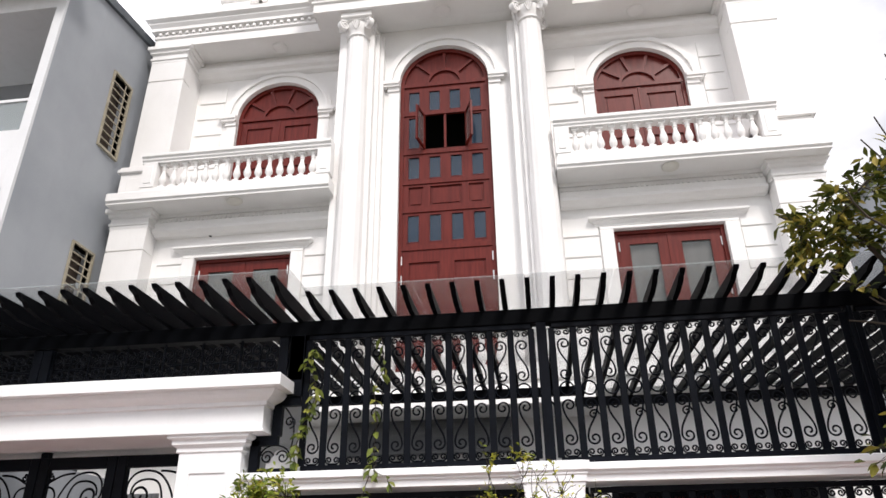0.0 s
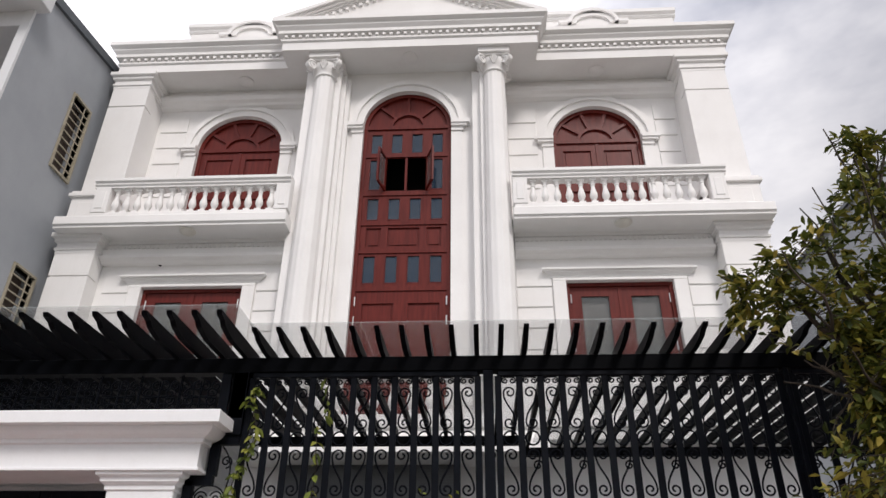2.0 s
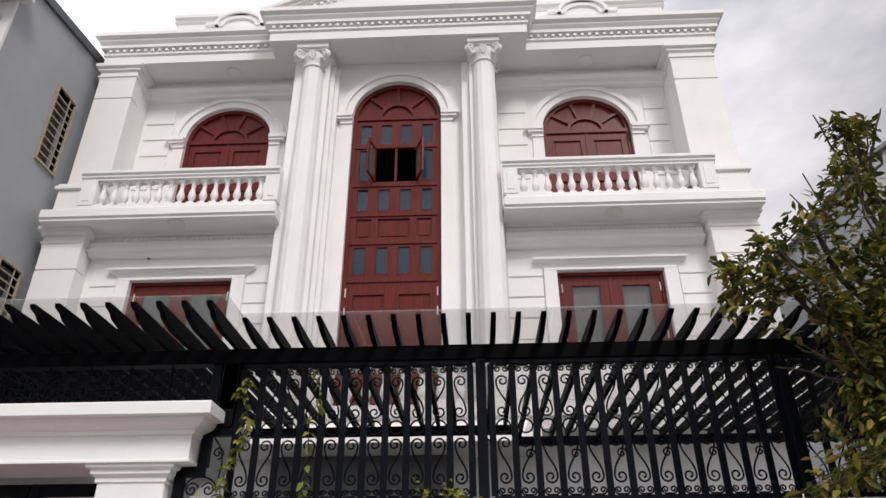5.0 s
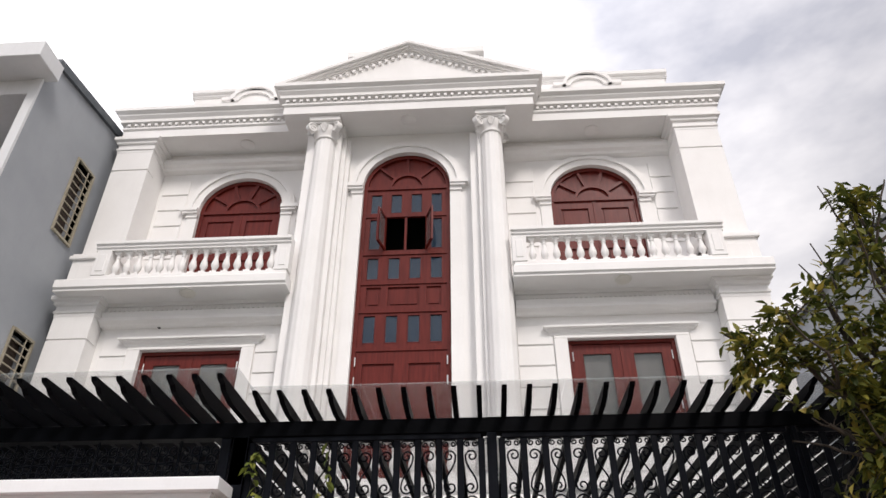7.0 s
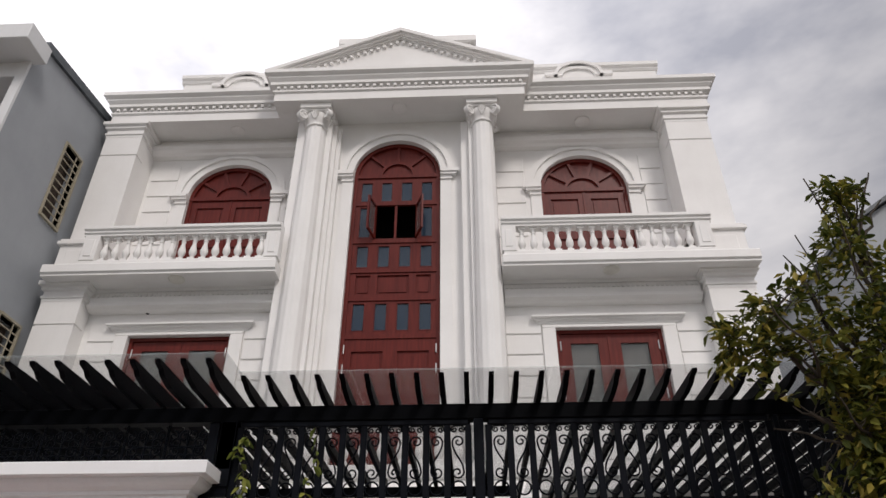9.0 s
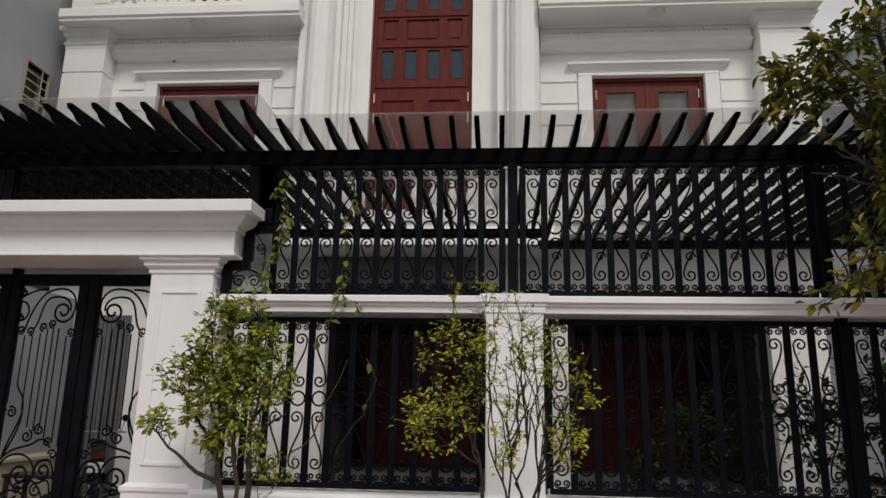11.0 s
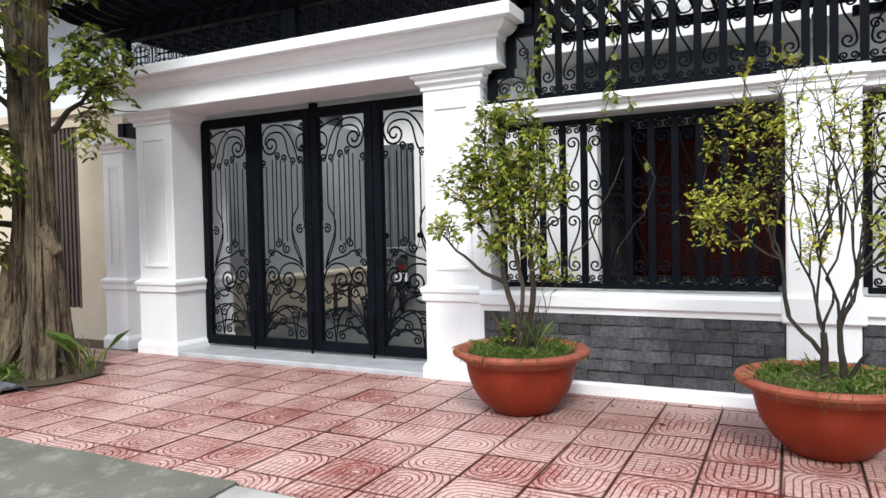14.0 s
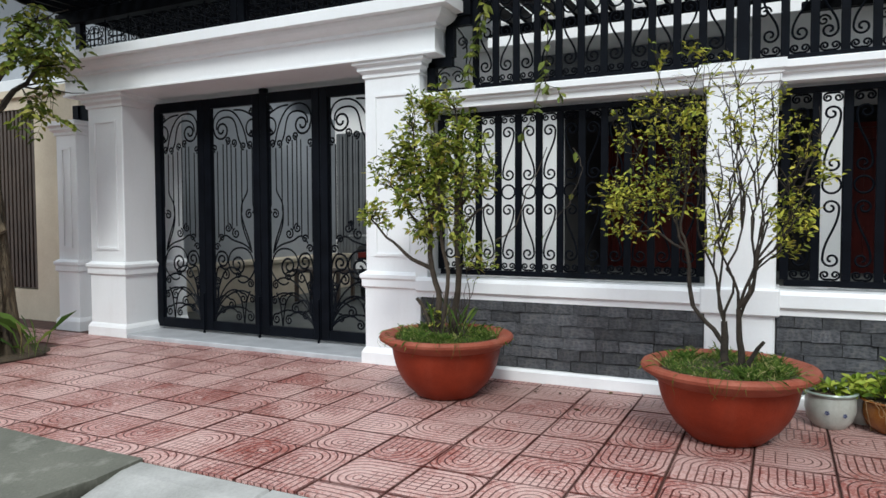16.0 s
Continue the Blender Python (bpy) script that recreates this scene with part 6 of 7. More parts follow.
for s, e in ((a1[-1], (3.14, -0.98, 1.45)), (a1[-1], (3.05, -0.9, 1.6)), (a2[-1], (3.26, -1.0, 1.6)), (a2[-1], (3.42, -0.98, 1.4)), (a2[-1], (3.52, -1.06, 1.25)), (a5[-1], (2.78, -0.95, 1.5)), (a5[-1], (2.88, -0.9, 1.85)), (a5[-1], (2.62, -1.0, 1.30)), (a2[-2], (3.36, -0.9, 1.75)), (a1[-1], (3.18, -1.08, 1.3)), (a2[-1], (3.62, -0.95, 1.55))):
    pts = limb(bm, s, e, 0.010, 0.004, 0.12, 9, 5)
    tips += pts[3:]
    for _ in range(4):
        e2 = pts[-1] + Vector((random.uniform(-0.22, 0.22), random.uniform(-0.15, 0.15), random.uniform(0.15, 0.5)))
        tips += limb(bm, random.choice(pts[4:]), e2, 0.006, 0.0025, 0.10, 7, 4)[2:]
foliage(lv, bm, tips, [((2.68, -0.98, 1.44), (0.36, 0.25, 0.25), 66), ((2.78, -0.96, 1.90), (0.32, 0.22, 0.26), 34), ((3.55, -1.0, 1.30), (0.17, 0.16, 0.20), 34), ((3.45, -0.98, 1.9), (0.22, 0.18, 0.26), 26), ((3.70, -1.0, 1.62), (0.12, 0.12, 0.12), 10), ((3.15, -1.0, 1.35), (0.16, 0.15, 0.25), 20), ((3.1, -1.0, 1.9), (0.3, 0.2, 0.25), 16)], 0.042, 10, 0.0016, 0.0, 0.065, 0.45)
foliage(lv, bm, tips, [((2.86, -0.96, 2.38), (0.14, 0.1, 0.12), 7), ((3.1, -1.0, 2.36), (0.12, 0.1, 0.12), 7)], 0.045, 6, 0.002, 0.0, 0.03, 0.45)
foliage(lv, bm, tips, [((3.1, -1.0, 1.8), (0.58, 0.25, 0.52), 360)], 0.032, 2, 0.0018, 0.0, 0.03, 0.45)
part("branch", bm, M_TWIG, shrub, smooth=True)
ob = new("foliage", lv.mesh("foliage", M_LEAF_SHRUB2)); ob.parent = shrub
anchor(shrub, 3.25, -1.0, 0.42)


# small glazed pots with low bushes
M_WHITEGLAZE = mottled("white_glaze", (0.34, 0.36, 0.32), (0.50, 0.51, 0.47), 0.3, 6, 60, 0.05, dirt=(0.20, 0.18, 0.13), dirt_amt=0.6)
M_BROWNGLAZE = mottled("brown_glaze", (0.12, 0.035, 0.008), (0.30, 0.12, 0.025), 0.25, 6, 60, 0.05)
M_BLUE = mottled("cobalt_blue_glaze", (0.012, 0.02, 0.075), (0.16, 0.18, 0.26), 0.3, 34, 60, 0.05)
M_ORANGE = mottled("orange_glaze", (0.36, 0.09, 0.04), (0.50, 0.18, 0.09), 0.25, 20, 60, 0.05)
M_CELADON = mottled("pale_green_glaze", (0.28, 0.36, 0.31), (0.40, 0.47, 0.42), 0.25, 10, 60, 0.05)


def small_pot(x, y, r, h, body, rim, label, flowers, bush_h, n, seed):
    random.seed(seed)
    pot = thing("flowerpot", label, "flowerpot", group="small glazed pots")
    bm = bmesh.new()
    lathe(bm, [(0.55 * r, 0), (0.62 * r, 0.01), (0.82 * r, h * 0.22), (0.93 * r, h * 0.5), (0.92 * r, h * 0.75), (0.86 * r, h * 0.9), (0.78 * r, h * 0.9), (0.3 * r, h * 0.84)], 32)
    part("body", bm, body, pot, smooth=True)
    bm = bmesh.new()
    lathe(bm, [(0.86 * r, h * 0.88), (0.97 * r, h * 0.92), (r, h * 0.96), (0.97 * r, h), (0.86 * r, h * 0.98), (0.80 * r, h * 0.9)], 32)
    part("rim", bm, rim, pot, smooth=True)
    bm = bmesh.new()
    lathe(bm, [(0.79 * r, h * 0.86), (0.78 * r, h * 0.9), (0.1 * r, h * 0.93)], 20)
    part("soil", bm, M_SOIL, pot, "dark earth")
    for az, zz, s, m in flowers:
        bm = bmesh.new()
        for k in range(5):
            a = 2 * math.pi * k / 5
            lathe(bm, [(s * 0.34, 0.0), (s * 0.30, 0.0025), (s * 0.1, 0.003)], 10, s * 0.42 * math.cos(a), s * 0.42 * math.sin(a))
        rr = 0.925 * r
        at = Matrix.Translation((rr * math.cos(radians(az)), rr * math.sin(radians(az)), zz * h)) @ Matrix.Rotation(radians(az), 4, "Z") @ Matrix.Rotation(radians(90), 4, "Y")
        part("painted_flower", bm, m, pot, at=at)
    pot.matrix_basis = Matrix.Translation((x, y, 0))
    b_ = thing("low_bush", "low bright green leafy bush growing in a glazed pot", "bush", group="low bushes")
    bm, lv = bmesh.new(), Leaves()
    st = [Vector((random.uniform(-0.3, 0.3) * r, random.uniform(-0.3, 0.3) * r, h * 0.88)) for _ in range(6)]
    foliage(lv, bm, st, [((0, 0, h + bush_h * 0.45), (r * 1.3, r * 1.1, bush_h * 0.6), int(n * 1.3))], 0.068, 10, 0.0022, 0.0, 0.02, 0.5)
    part("stalk", bm, M_TWIG, b_)
    fo = new("foliage", lv.mesh("foliage", M_LEAF_BUSH)); fo.parent = b_
    b_.matrix_basis = Matrix.Translation((x, y, 0))


small_pot(3.80, -0.40, 0.16, 0.235, M_WHITEGLAZE, M_CELADON, "white glazed pot with a pale green rim on the paving", [(-100, 0.5, 0.02, M_BLUE), (-60, 0.45, 0.02, M_BLUE)], 0.06, 8, 41)
small_pot(4.16, -0.38, 0.20, 0.21, M_BROWNGLAZE, M_BROWNGLAZE, "shiny brown glazed pot with dry roots hanging over", [], 0.22, 30, 42)
small_pot(4.58, -0.40, 0.195, 0.215, M_WHITEGLAZE, M_BLUE, "white glazed pot with blue rim and painted flowers", [(-125, 0.45, 0.055, M_BLUE), (-95, 0.42, 0.05, M_ORANGE), (-60, 0.45, 0.05, M_BLUE)], 0.26, 34, 43)
small_pot(4.99, -0.42, 0.12, 0.15, M_WHITEGLAZE, M_CELADON, "small white glazed pot with a painted orange flower", [(-95, 0.45, 0.045, M_ORANGE)], 0.17, 18, 44)
small_pot(5.28, -0.40, 0.17, 0.21, M_WHITEGLAZE, M_BLUE, "white glazed pot with blue rim near the fence base", [(-100, 0.45, 0.045, M_BLUE)], 0.22, 26, 45)
small_pot(3.98, -0.22, 0.13, 0.2, M_WHITEGLAZE, M_WHITEGLAZE, "plain white glazed pot against the brick base", [], 0.12, 10, 46)
bm = bmesh.new()
random.seed(5)
for _ in range(16):
    a = radians(random.uniform(-150, -30))
    q = Vector((math.cos(a), math.sin(a), 0))
    t_ = Vector((-q.y, q.x, 0)) * random.uniform(-0.09, 0.09)
    c = Vector((4.16, -0.38, 0))
    pts = [c + q * 0.17 + Vector((0, 0, 0.21)), c + q * 0.212 + t_ * 0.2 + Vector((0, 0, 0.205))]
    drop = random.uniform(0.06, 0.19)
    for u in (0.3, 0.55, 0.8, 1.0):
        pts.append(c + q * (0.212 - 0.05 * u * drop / 0.19) + t_ * (u + 0.3 * math.sin(u * 6)) + Vector((0, 0, 0.20 - drop * u)))
    tube(bm, pts, 0.0022, 4, 0.001)
M_STRAW = mottled("dry_straw", (0.22, 0.13, 0.05), (0.42, 0.29, 0.13), 0.8, 20, 60, 0.1)
roots = part("dry_root", bm, M_STRAW)
tagged(roots, "pale dry roots hanging over a brown pot", "roots", kind="stuff")

# climbing vine on the iron fence
random.seed(61)
vine = thing("climbing_vine", "thin climbing vine with oval leaves on the iron fence", "vine")
bm, lv = bmesh.new(), Leaves()
for pts, nl in (([(1.12, 0.06, 2.30), (1.06, 0.05, 2.6), (1.16, 0.06, 2.9), (1.22, 0.05, 3.15), (1.12, 0.06, 3.4), (1.2, 0.05, 3.55)], 95), ([(1.80, 0.05, 3.58), (1.84, 0.05, 3.3), (1.74, 0.04, 3.1), (1.78, 0.05, 2.75), (1.76, 0.0, 2.48), (1.76, -0.12, 2.36), (1.70, -0.14, 2.15), (1.58, -0.10, 2.0)], 40), ([(1.78, 0.05, 2.5), (1.80, -0.12, 2.40), (1.92, -0.14, 2.36), (1.95, -0.14, 2.22)], 8), ([(2.0, 0.0, 1.9), (2.12, -0.12, 1.72), (2.05, -0.3, 1.45), (1.85, -0.5, 1.15)], 4)):
    pts = [Vector(p) for p in pts]
    fine = []
    for a, c in zip(pts, pts[1:]):
        fine += [a.lerp(c, t / 4) + rnd_dir() * 0.012 for t in range(4)]
    tube(bm, fine, 0.005, 4, 0.003)
    for _ in range(nl):
        lv.add(random.choice(fine), rnd_dir(-0.9, 0.2) + Vector((0, -0.5, -0.4)), random.uniform(0.06, 0.12), random.uniform(0.035, 0.055))
part("stem", bm, M_TWIG, vine)
ob = new("foliage", lv.mesh("foliage", M_LEAF_VINE)); ob.parent = vine
anchor(vine, 1.5, 0.05, 2.3)

# yard plants behind the fence
random.seed(71)
for x, y, r, h in ((2.35, 0.95, 0.22, 0.55), (2.75, 1.0, 0.2, 0.5), (4.6, 1.6, 0.35, 1.1), (5.2, 2.0, 0.5, 1.6), (6.2, 1.4, 0.5, 1.9), (6.7, 1.1, 0.5, 2.2), (7.1, 1.2, 0.55, 2.2)):
    b_ = thing("yard_bush", "dark green leafy bush standing in the shaded yard", "bush", group="yard bushes")
    bm, lv = bmesh.new(), Leaves()
    trunk = limb(bm, (x, y, 0.03), (x, y, h * 0.7), 0.02, 0.01, 0.05, 6, 5)
    foliage(lv, bm, trunk[2:], [((x, y, h * 0.8), (r, r, h * 0.35), int(70 * r / 0.4))], 0.085, 8, 0.003, 0.1, 0.05)
    part("stem", bm, M_TWIG, b_)
    ob = new("foliage", lv.mesh("foliage", M_LEAF_YARD)); ob.parent = b_
    anchor(b_, x, y, 0.03)

# tree at the far end of the fence
random.seed(81)
tree = thing("street_tree", "leafy olive-green street tree with long leaves beside the fence", "tree")
bm, lv = bmesh.new(), Leaves()
trunk = limb(bm, (6.75, -1.05, -0.02), (6.6, -1.0, 2.6), 0.11, 0.08, 0.04, 10, 10)
tips = []
for e in ((5.6, -0.95, 3.3), (5.45, -0.9, 4.0), (5.9, -0.85, 4.5), (6.35, -0.9, 4.9), (6.42, -0.9, 5.2), (6.9, -1.1, 4.6), (6.15, -1.2, 2.8), (7.2, -0.9, 4.0), (6.2, -1.4, 3.6), (6.1, -0.6, 3.9), (7.4, -1.2, 3.2)):
    pts = limb(bm, trunk[random.choice((7, 8, 9, 10))], e, 0.05, 0.014, 0.08, 9, 6)
    tips += pts[4:]
    for _ in range(3):
        tips += limb(bm, random.choice(pts[4:]), pts[-1] + rnd_dir() * 0.4, 0.016, 0.006, 0.1, 6, 5)[2:]
foliage(lv, bm, tips, [((6.42, -0.9, 5.2), (0.18, 0.2, 0.28), 24), ((6.28, -0.9, 4.75), (0.26, 0.3, 0.33), 26), ((5.80, -0.9, 4.30), (0.30, 0.3, 0.20), 12), ((5.42, -0.9, 3.95), (0.32, 0.3, 0.30), 40), ((6.0, -0.95, 3.85), (0.45, 0.45, 0.45), 75), ((6.75, -1.0, 4.1), (0.55, 0.55, 0.55), 90), ((6.25, -1.0, 3.2), (0.45, 0.45, 0.5), 110), ((6.95, -1.1, 3.3), (0.55, 0.55, 0.6), 120), ((5.9, -1.0, 2.75), (0.22, 0.25, 0.35), 26), ((6.4, -1.1, 2.5), (0.45, 0.45, 0.4), 110), ((6.9, -1.1, 2.6), (0.5, 0.4, 0.4), 90), ((5.98, -1.0, 2.85), (0.30, 0.3, 0.4), 80), ((6.05, -1.0, 3.4), (0.4, 0.4, 0.35), 70), ((5.2, -0.9, 3.66), (0.18, 0.2, 0.14), 14), ((5.28, -1.0, 2.28), (0.16, 0.12, 0.10), 12), ((5.50, -1.0, 2.45), (0.12, 0.14, 0.3), 16)], 0.105, 11, 0.003, 0.28, 0.10, 0.40)
part("trunk", bm, M_DARKBARK, tree, smooth=True)
ob = new("crown", lv.mesh("crown", M_LEAF_TREE)); ob.parent = tree
anchor(tree, 6.75, -1.05, 0.0)

# old tree by the driveway
random.seed(91)
TX, TY = -3.62, -1.22
tree = thing("street_tree", "old street tree with a thick furrowed twin trunk and drooping leaves", "tree")


def gnarled(bm, axis, rad, seg=110, furrow=0.10, ph=0.0):
    loops = []
    for i, (c, r) in enumerate(zip(axis, rad)):
        ring = []
        for k in range(seg):
            a = 2 * math.pi * k / seg
            ca, sa, z = math.cos(a), math.sin(a), c[2]
            f = 1.5 * noise.noise((ca * 1.8 + ph, sa * 1.8, z * 0.5)) + 0.8 * noise.noise((ca * 4 + ph, sa * 4, z * 2.0)) + 0.35 * noise.noise((ca * 9 + ph, sa * 9, z * 5.0))
            crack = abs(noise.noise((ca * 2.6 + ph + 20, sa * 2.6, z * 0.45)))
            f -= 2.6 * max(0.0, 1 - crack / 0.15) * max(0.0, min(1.0, 1.6 - 0.4 * z))
            rr = r * (1 + furrow * f)
            ring.append(bm.verts.new((c[0] + rr * math.cos(a), c[1] + rr * math.sin(a), c[2])))
        loops.append(ring)
    for a, c in zip(loops, loops[1:]):
        for k in range(seg):
            bm.faces.new((a[k], a[(k + 1) % seg], c[(k + 1) % seg], c[k]))
    bm.faces.new(loops[0][::-1]); bm.faces.new(loops[-1])


bm = bmesh.new()
zs = [-0.05 + 5.25 * i / 64 for i in range(65)]


def girth(z, table):
    for (z0, r0), (z1, r1) in zip(table, table[1:]):
        if z <= z1:
            return r0 + (r1 - r0) * (z - z0) / (z1 - z0)
    return table[-1][1]


gnarled(bm, [(TX + girth(z, [(-0.1, -0.20), (1.7, -0.20), (2.9, -0.30), (5.3, -0.46)]), TY + 0.02, z) for z in zs], [girth(z, [(-0.1, 0.34), (0.15, 0.29), (0.5, 0.235), (1.3, 0.18), (1.8, 0.155), (2.9, 0.125), (5.3, 0.09)]) for z in zs], furrow=0.17)
gnarled(bm, [(TX + girth(z, [(-0.1, 0.10), (1.7, 0.075), (2.9, 0.065), (5.3, 0.16)]), TY - 0.05, z) for z in zs], [girth(z, [(-0.1, 0.31), (0.15, 0.24), (0.5, 0.185), (1.3, 0.135), (1.8, 0.115), (2.9, 0.10), (5.3, 0.08)]) for z in zs], furrow=0.17, ph=7.3)
for a in range(5):
    ang = a * 1.3 + 0.4
    limb(bm, (TX - 0.06 + 0.20 * math.cos(ang), TY + 0.18 * math.sin(ang), 0.40), (TX - 0.06 + 0.50 * math.cos(ang), TY + 0.42 * math.sin(ang), -0.03), 0.06, 0.035, 0.05, 6, 7)
limb(bm, (TX + 0.13, TY - 0.10, 1.45), (TX + 0.27, TY - 0.02, 1.22), 0.10, 0.055, 0.1, 6, 9)
limb(bm, (TX + 0.15, TY - 0.08, 1.1), (TX + 0.20, TY - 0.05, -0.03), 0.07, 0.12, 0.08, 8, 9)
limb(bm, (TX - 0.30, TY - 0.12, 1.3), (TX - 0.40, TY - 0.14, -0.03), 0.06, 0.11, 0.06, 8, 9)
part("trunk", bm, M_BARK, tree, smooth=True)
bm, lv = bmesh.new(), Leaves()
tips = []
for s, e in (((TX - 0.3, TY, 2.4), (-4.7, -1.5, 2.6)), ((TX - 0.3, TY, 2.6), (-4.6, -1.7, 3.4)), ((TX - 0.3, TY - 0.1, 1.9), (-4.3, -2.0, 2.2)), ((TX + 0.2, TY, 2.7), (-3.1, -1.0, 3.3)), ((TX + 0.2, TY, 2.4), (-3.05, -1.0, 2.85)), ((TX, TY - 0.2, 2.9), (-3.5, -2.0, 3.5)), ((TX - 0.2, TY, 3.4), (-4.2, -1.0, 4.4)), ((TX + 0.2, TY, 3.6), (-2.9, -1.3, 4.4)), ((TX - 0.3, TY - 0.1, 1.5), (-4.7, -1.7, 1.6)), ((TX - 0.3, TY, 1.7), (-5.2, -1.3, 1.9))):
    pts = limb(bm, s, e, 0.035, 0.012, 0.08, 8, 6, -0.03)
    tips += pts[4:]
    for _ in range(3):
        tips += limb(bm, random.choice(pts[3:]), pts[-1] + rnd_dir(-0.6, 0.6) * 0.45, 0.010, 0.004, 0.1, 5, 4)[2:]


def spray(lv, bm, p, d, L, n):
    """A drooping compound leaf: leaflets in pairs along a stalk."""
    pts = [p + d * L * t + Vector((0, 0, -0.5 * L * t * t)) for t in (0, 0.25, 0.5, 0.75, 1.0)]
    tube(bm, pts, 0.003, 3, 0.0015)
    side = d.cross(Vector((0, 0, 1)))
    side = side.normalized() if side.length > 0.05 else Vector((1, 0, 0))
    for k in range(n):
        t = 0.25 + 0.75 * k / (n - 1)
        q = p + d * L * t + Vector((0, 0, -0.5 * L * t * t))
        for sg in (-1, 1):
            lv.add(q, side * sg * 0.9 + d * 0.6 + Vector((0, 0, random.uniform(-0.7, -0.1))), random.uniform(0.065, 0.125), random.uniform(0.032, 0.055))


for c, r, k in (((-4.55, -1.5, 2.35), (0.65, 0.45, 0.45), 120), ((-4.5, -1.7, 3.3), (0.6, 0.5, 0.5), 90), ((-4.40, -1.75, 1.42), (0.62, 0.30, 0.24), 85), ((-3.12, -1.0, 3.1), (0.32, 0.3, 0.40), 55), ((-3.08, -1.0, 2.5), (0.12, 0.15, 0.22), 10), ((-3.95, -1.75, 1.95), (0.3, 0.15, 0.2), 20), ((-3.6, -1.9, 3.4), (0.6, 0.4, 0.5), 60), ((-5.2, -1.3, 1.9), (0.5, 0.5, 0.5), 70), ((-4.2, -1.2, 4.2), (0.7, 0.6, 0.5), 70), ((-3.0, -1.3, 4.2), (0.6, 0.6, 0.5), 60), ((-3.75, -1.75, 2.1), (0.25, 0.2, 0.35), 22), ((-5.6, -1.5, 3.0), (0.6, 0.6, 0.7), 80)):
    for _ in range(int(k * 1.25)):
        p = in_blob(c, r)
        s = min(tips, key=lambda q: (q - p).length)
        if (s - p).length > 0.12:
            limb(bm, s, p, 0.004, 0.002, 0.06, 3, 3)
        a = random.uniform(0, 2 * math.pi)
        spray(lv, bm, p, Vector((math.cos(a), math.sin(a), random.uniform(-0.4, 0.3))).normalized(), random.uniform(0.18, 0.32), 5)
part("branch", bm, M_TWIG, tree)
ob = new("crown", lv.mesh("crown", M_LEAF_STREET)); ob.parent = tree
anchor(tree, TX, TY, 0.0)
random.seed(95)
lv = Leaves()
grass_tuft(lv, (-4.0, -1.55, 0.01), 0.35, 420, 0.20)
grass_tuft(lv, (-3.6, -1.75, 0.01), 0.25, 160, 0.14)
grass_tuft(lv, (-3.05, -1.2, 0.01), 0.14, 14, 0.55)
grass_tuft(lv, (-4.25, -1.4, 0.01), 0.1, 16, 0.42)
grass = new("grass", lv.mesh("grass", M_GRASS))
tagged(grass, "tufts of green grass round the tree foot", "grass", kind="stuff")
bm = bmesh.new()
lathe(bm, [(0.56, 0.0), (0.52, 0.012), (0.3, 0.03)], 24, TX, TY - 0.05, 0.0)
pit = part("tree_pit", bm, M_SOIL)
tagged(pit, "dark earth bed round the tree trunk", "soil", kind="structure")
for x, y, rz, k in ((-3.42, -1.86, -6, 1.0), (-4.02, -1.83, 4, 0.9)):
    bm = bmesh.new()
    prof = [(-0.14, 0.0), (-0.13, 0.03), (-0.09, 0.055), (-0.04, 0.07), (0.0, 0.05), (0.04, 0.07), (0.09, 0.055), (0.13, 0.03), (0.14, 0.0), (0.12, 0.0), (0.08, 0.04), (0.0, 0.035), (-0.08, 0.04), (-0.12, 0.0)]
    extrude_x(bm, prof, -0.32 * k, 0.32 * k)
    tray = part("ridge_tile", bm, M_GUTTER, at=pose(x, y, 0.003, 0, 0, rz))
    tagged(tray, "dark grey-green ridge tile lying by the tree", "roof tile", group="ridge tiles")

# fallen leaves on the paving along the wall
random.seed(97)
lv = Leaves()
for _ in range(46):
    near = random.random() < 0.6
    x = random.uniform(0.8, 5.5) if near else random.uniform(-3.0, 5.5)
    y = random.uniform(-0.45, -0.10) if near else random.uniform(-2.4, -0.2)
    a = random.uniform(0, 2 * math.pi)
    lv.add(Vector((x, y, 0.006)), Vector((math.cos(a), math.sin(a), 0.12)), random.uniform(0.03, 0.075), random.uniform(0.015, 0.03), 0.2)
M_DRYLEAF = leaf_mat("dry_leaves", [(0.0, (0.03, 0.02, 0.012)), (0.7, (0.09, 0.05, 0.025)), (1.0, (0.20, 0.15, 0.06))])
litter = new("fallen_leaves", lv.mesh("fallen_leaves", M_DRYLEAF))
tagged(litter, "dry brown leaves scattered on the red paving", "leaf litter", kind="stuff")

# ---- neighbouring buildings ----
nb = thing("neighbour_house", "tall blue-grey rendered house with barred side windows and loggias", "house")
NX, NY = -5.32, 3.2
bm = bmesh.new()
wins = [(4.92, 5.50, 9.72, 11.52), (4.92, 5.50, 5.85, 7.45)]
# side wall with window openings, its top rising to the rear
ys = [NY, 4.92, 5.50, 15.0]


def top_at(y):
    return 12.66 + 0.15 * (y - NY)


def side_strip(bm, y0, y1, z0, z1, sloped=False):
    a0, a1 = (top_at(y0), top_at(y1)) if sloped else (z1, z1)
    vs = [bm.verts.new(p) for p in ((NX - 0.22, y0, z0), (NX - 0.22, y1, z0), (NX - 0.22, y1, a1), (NX - 0.22, y0, a0), (NX, y0, z0), (NX, y1, z0), (NX, y1, a1), (NX, y0, a0))]
    for f in ((0, 3, 2, 1), (4, 5, 6, 7), (0, 1, 5, 4), (2, 3, 7, 6), (0, 4, 7, 3), (1, 2, 6, 5)):
        bm.faces.new([vs[i] for i in f])


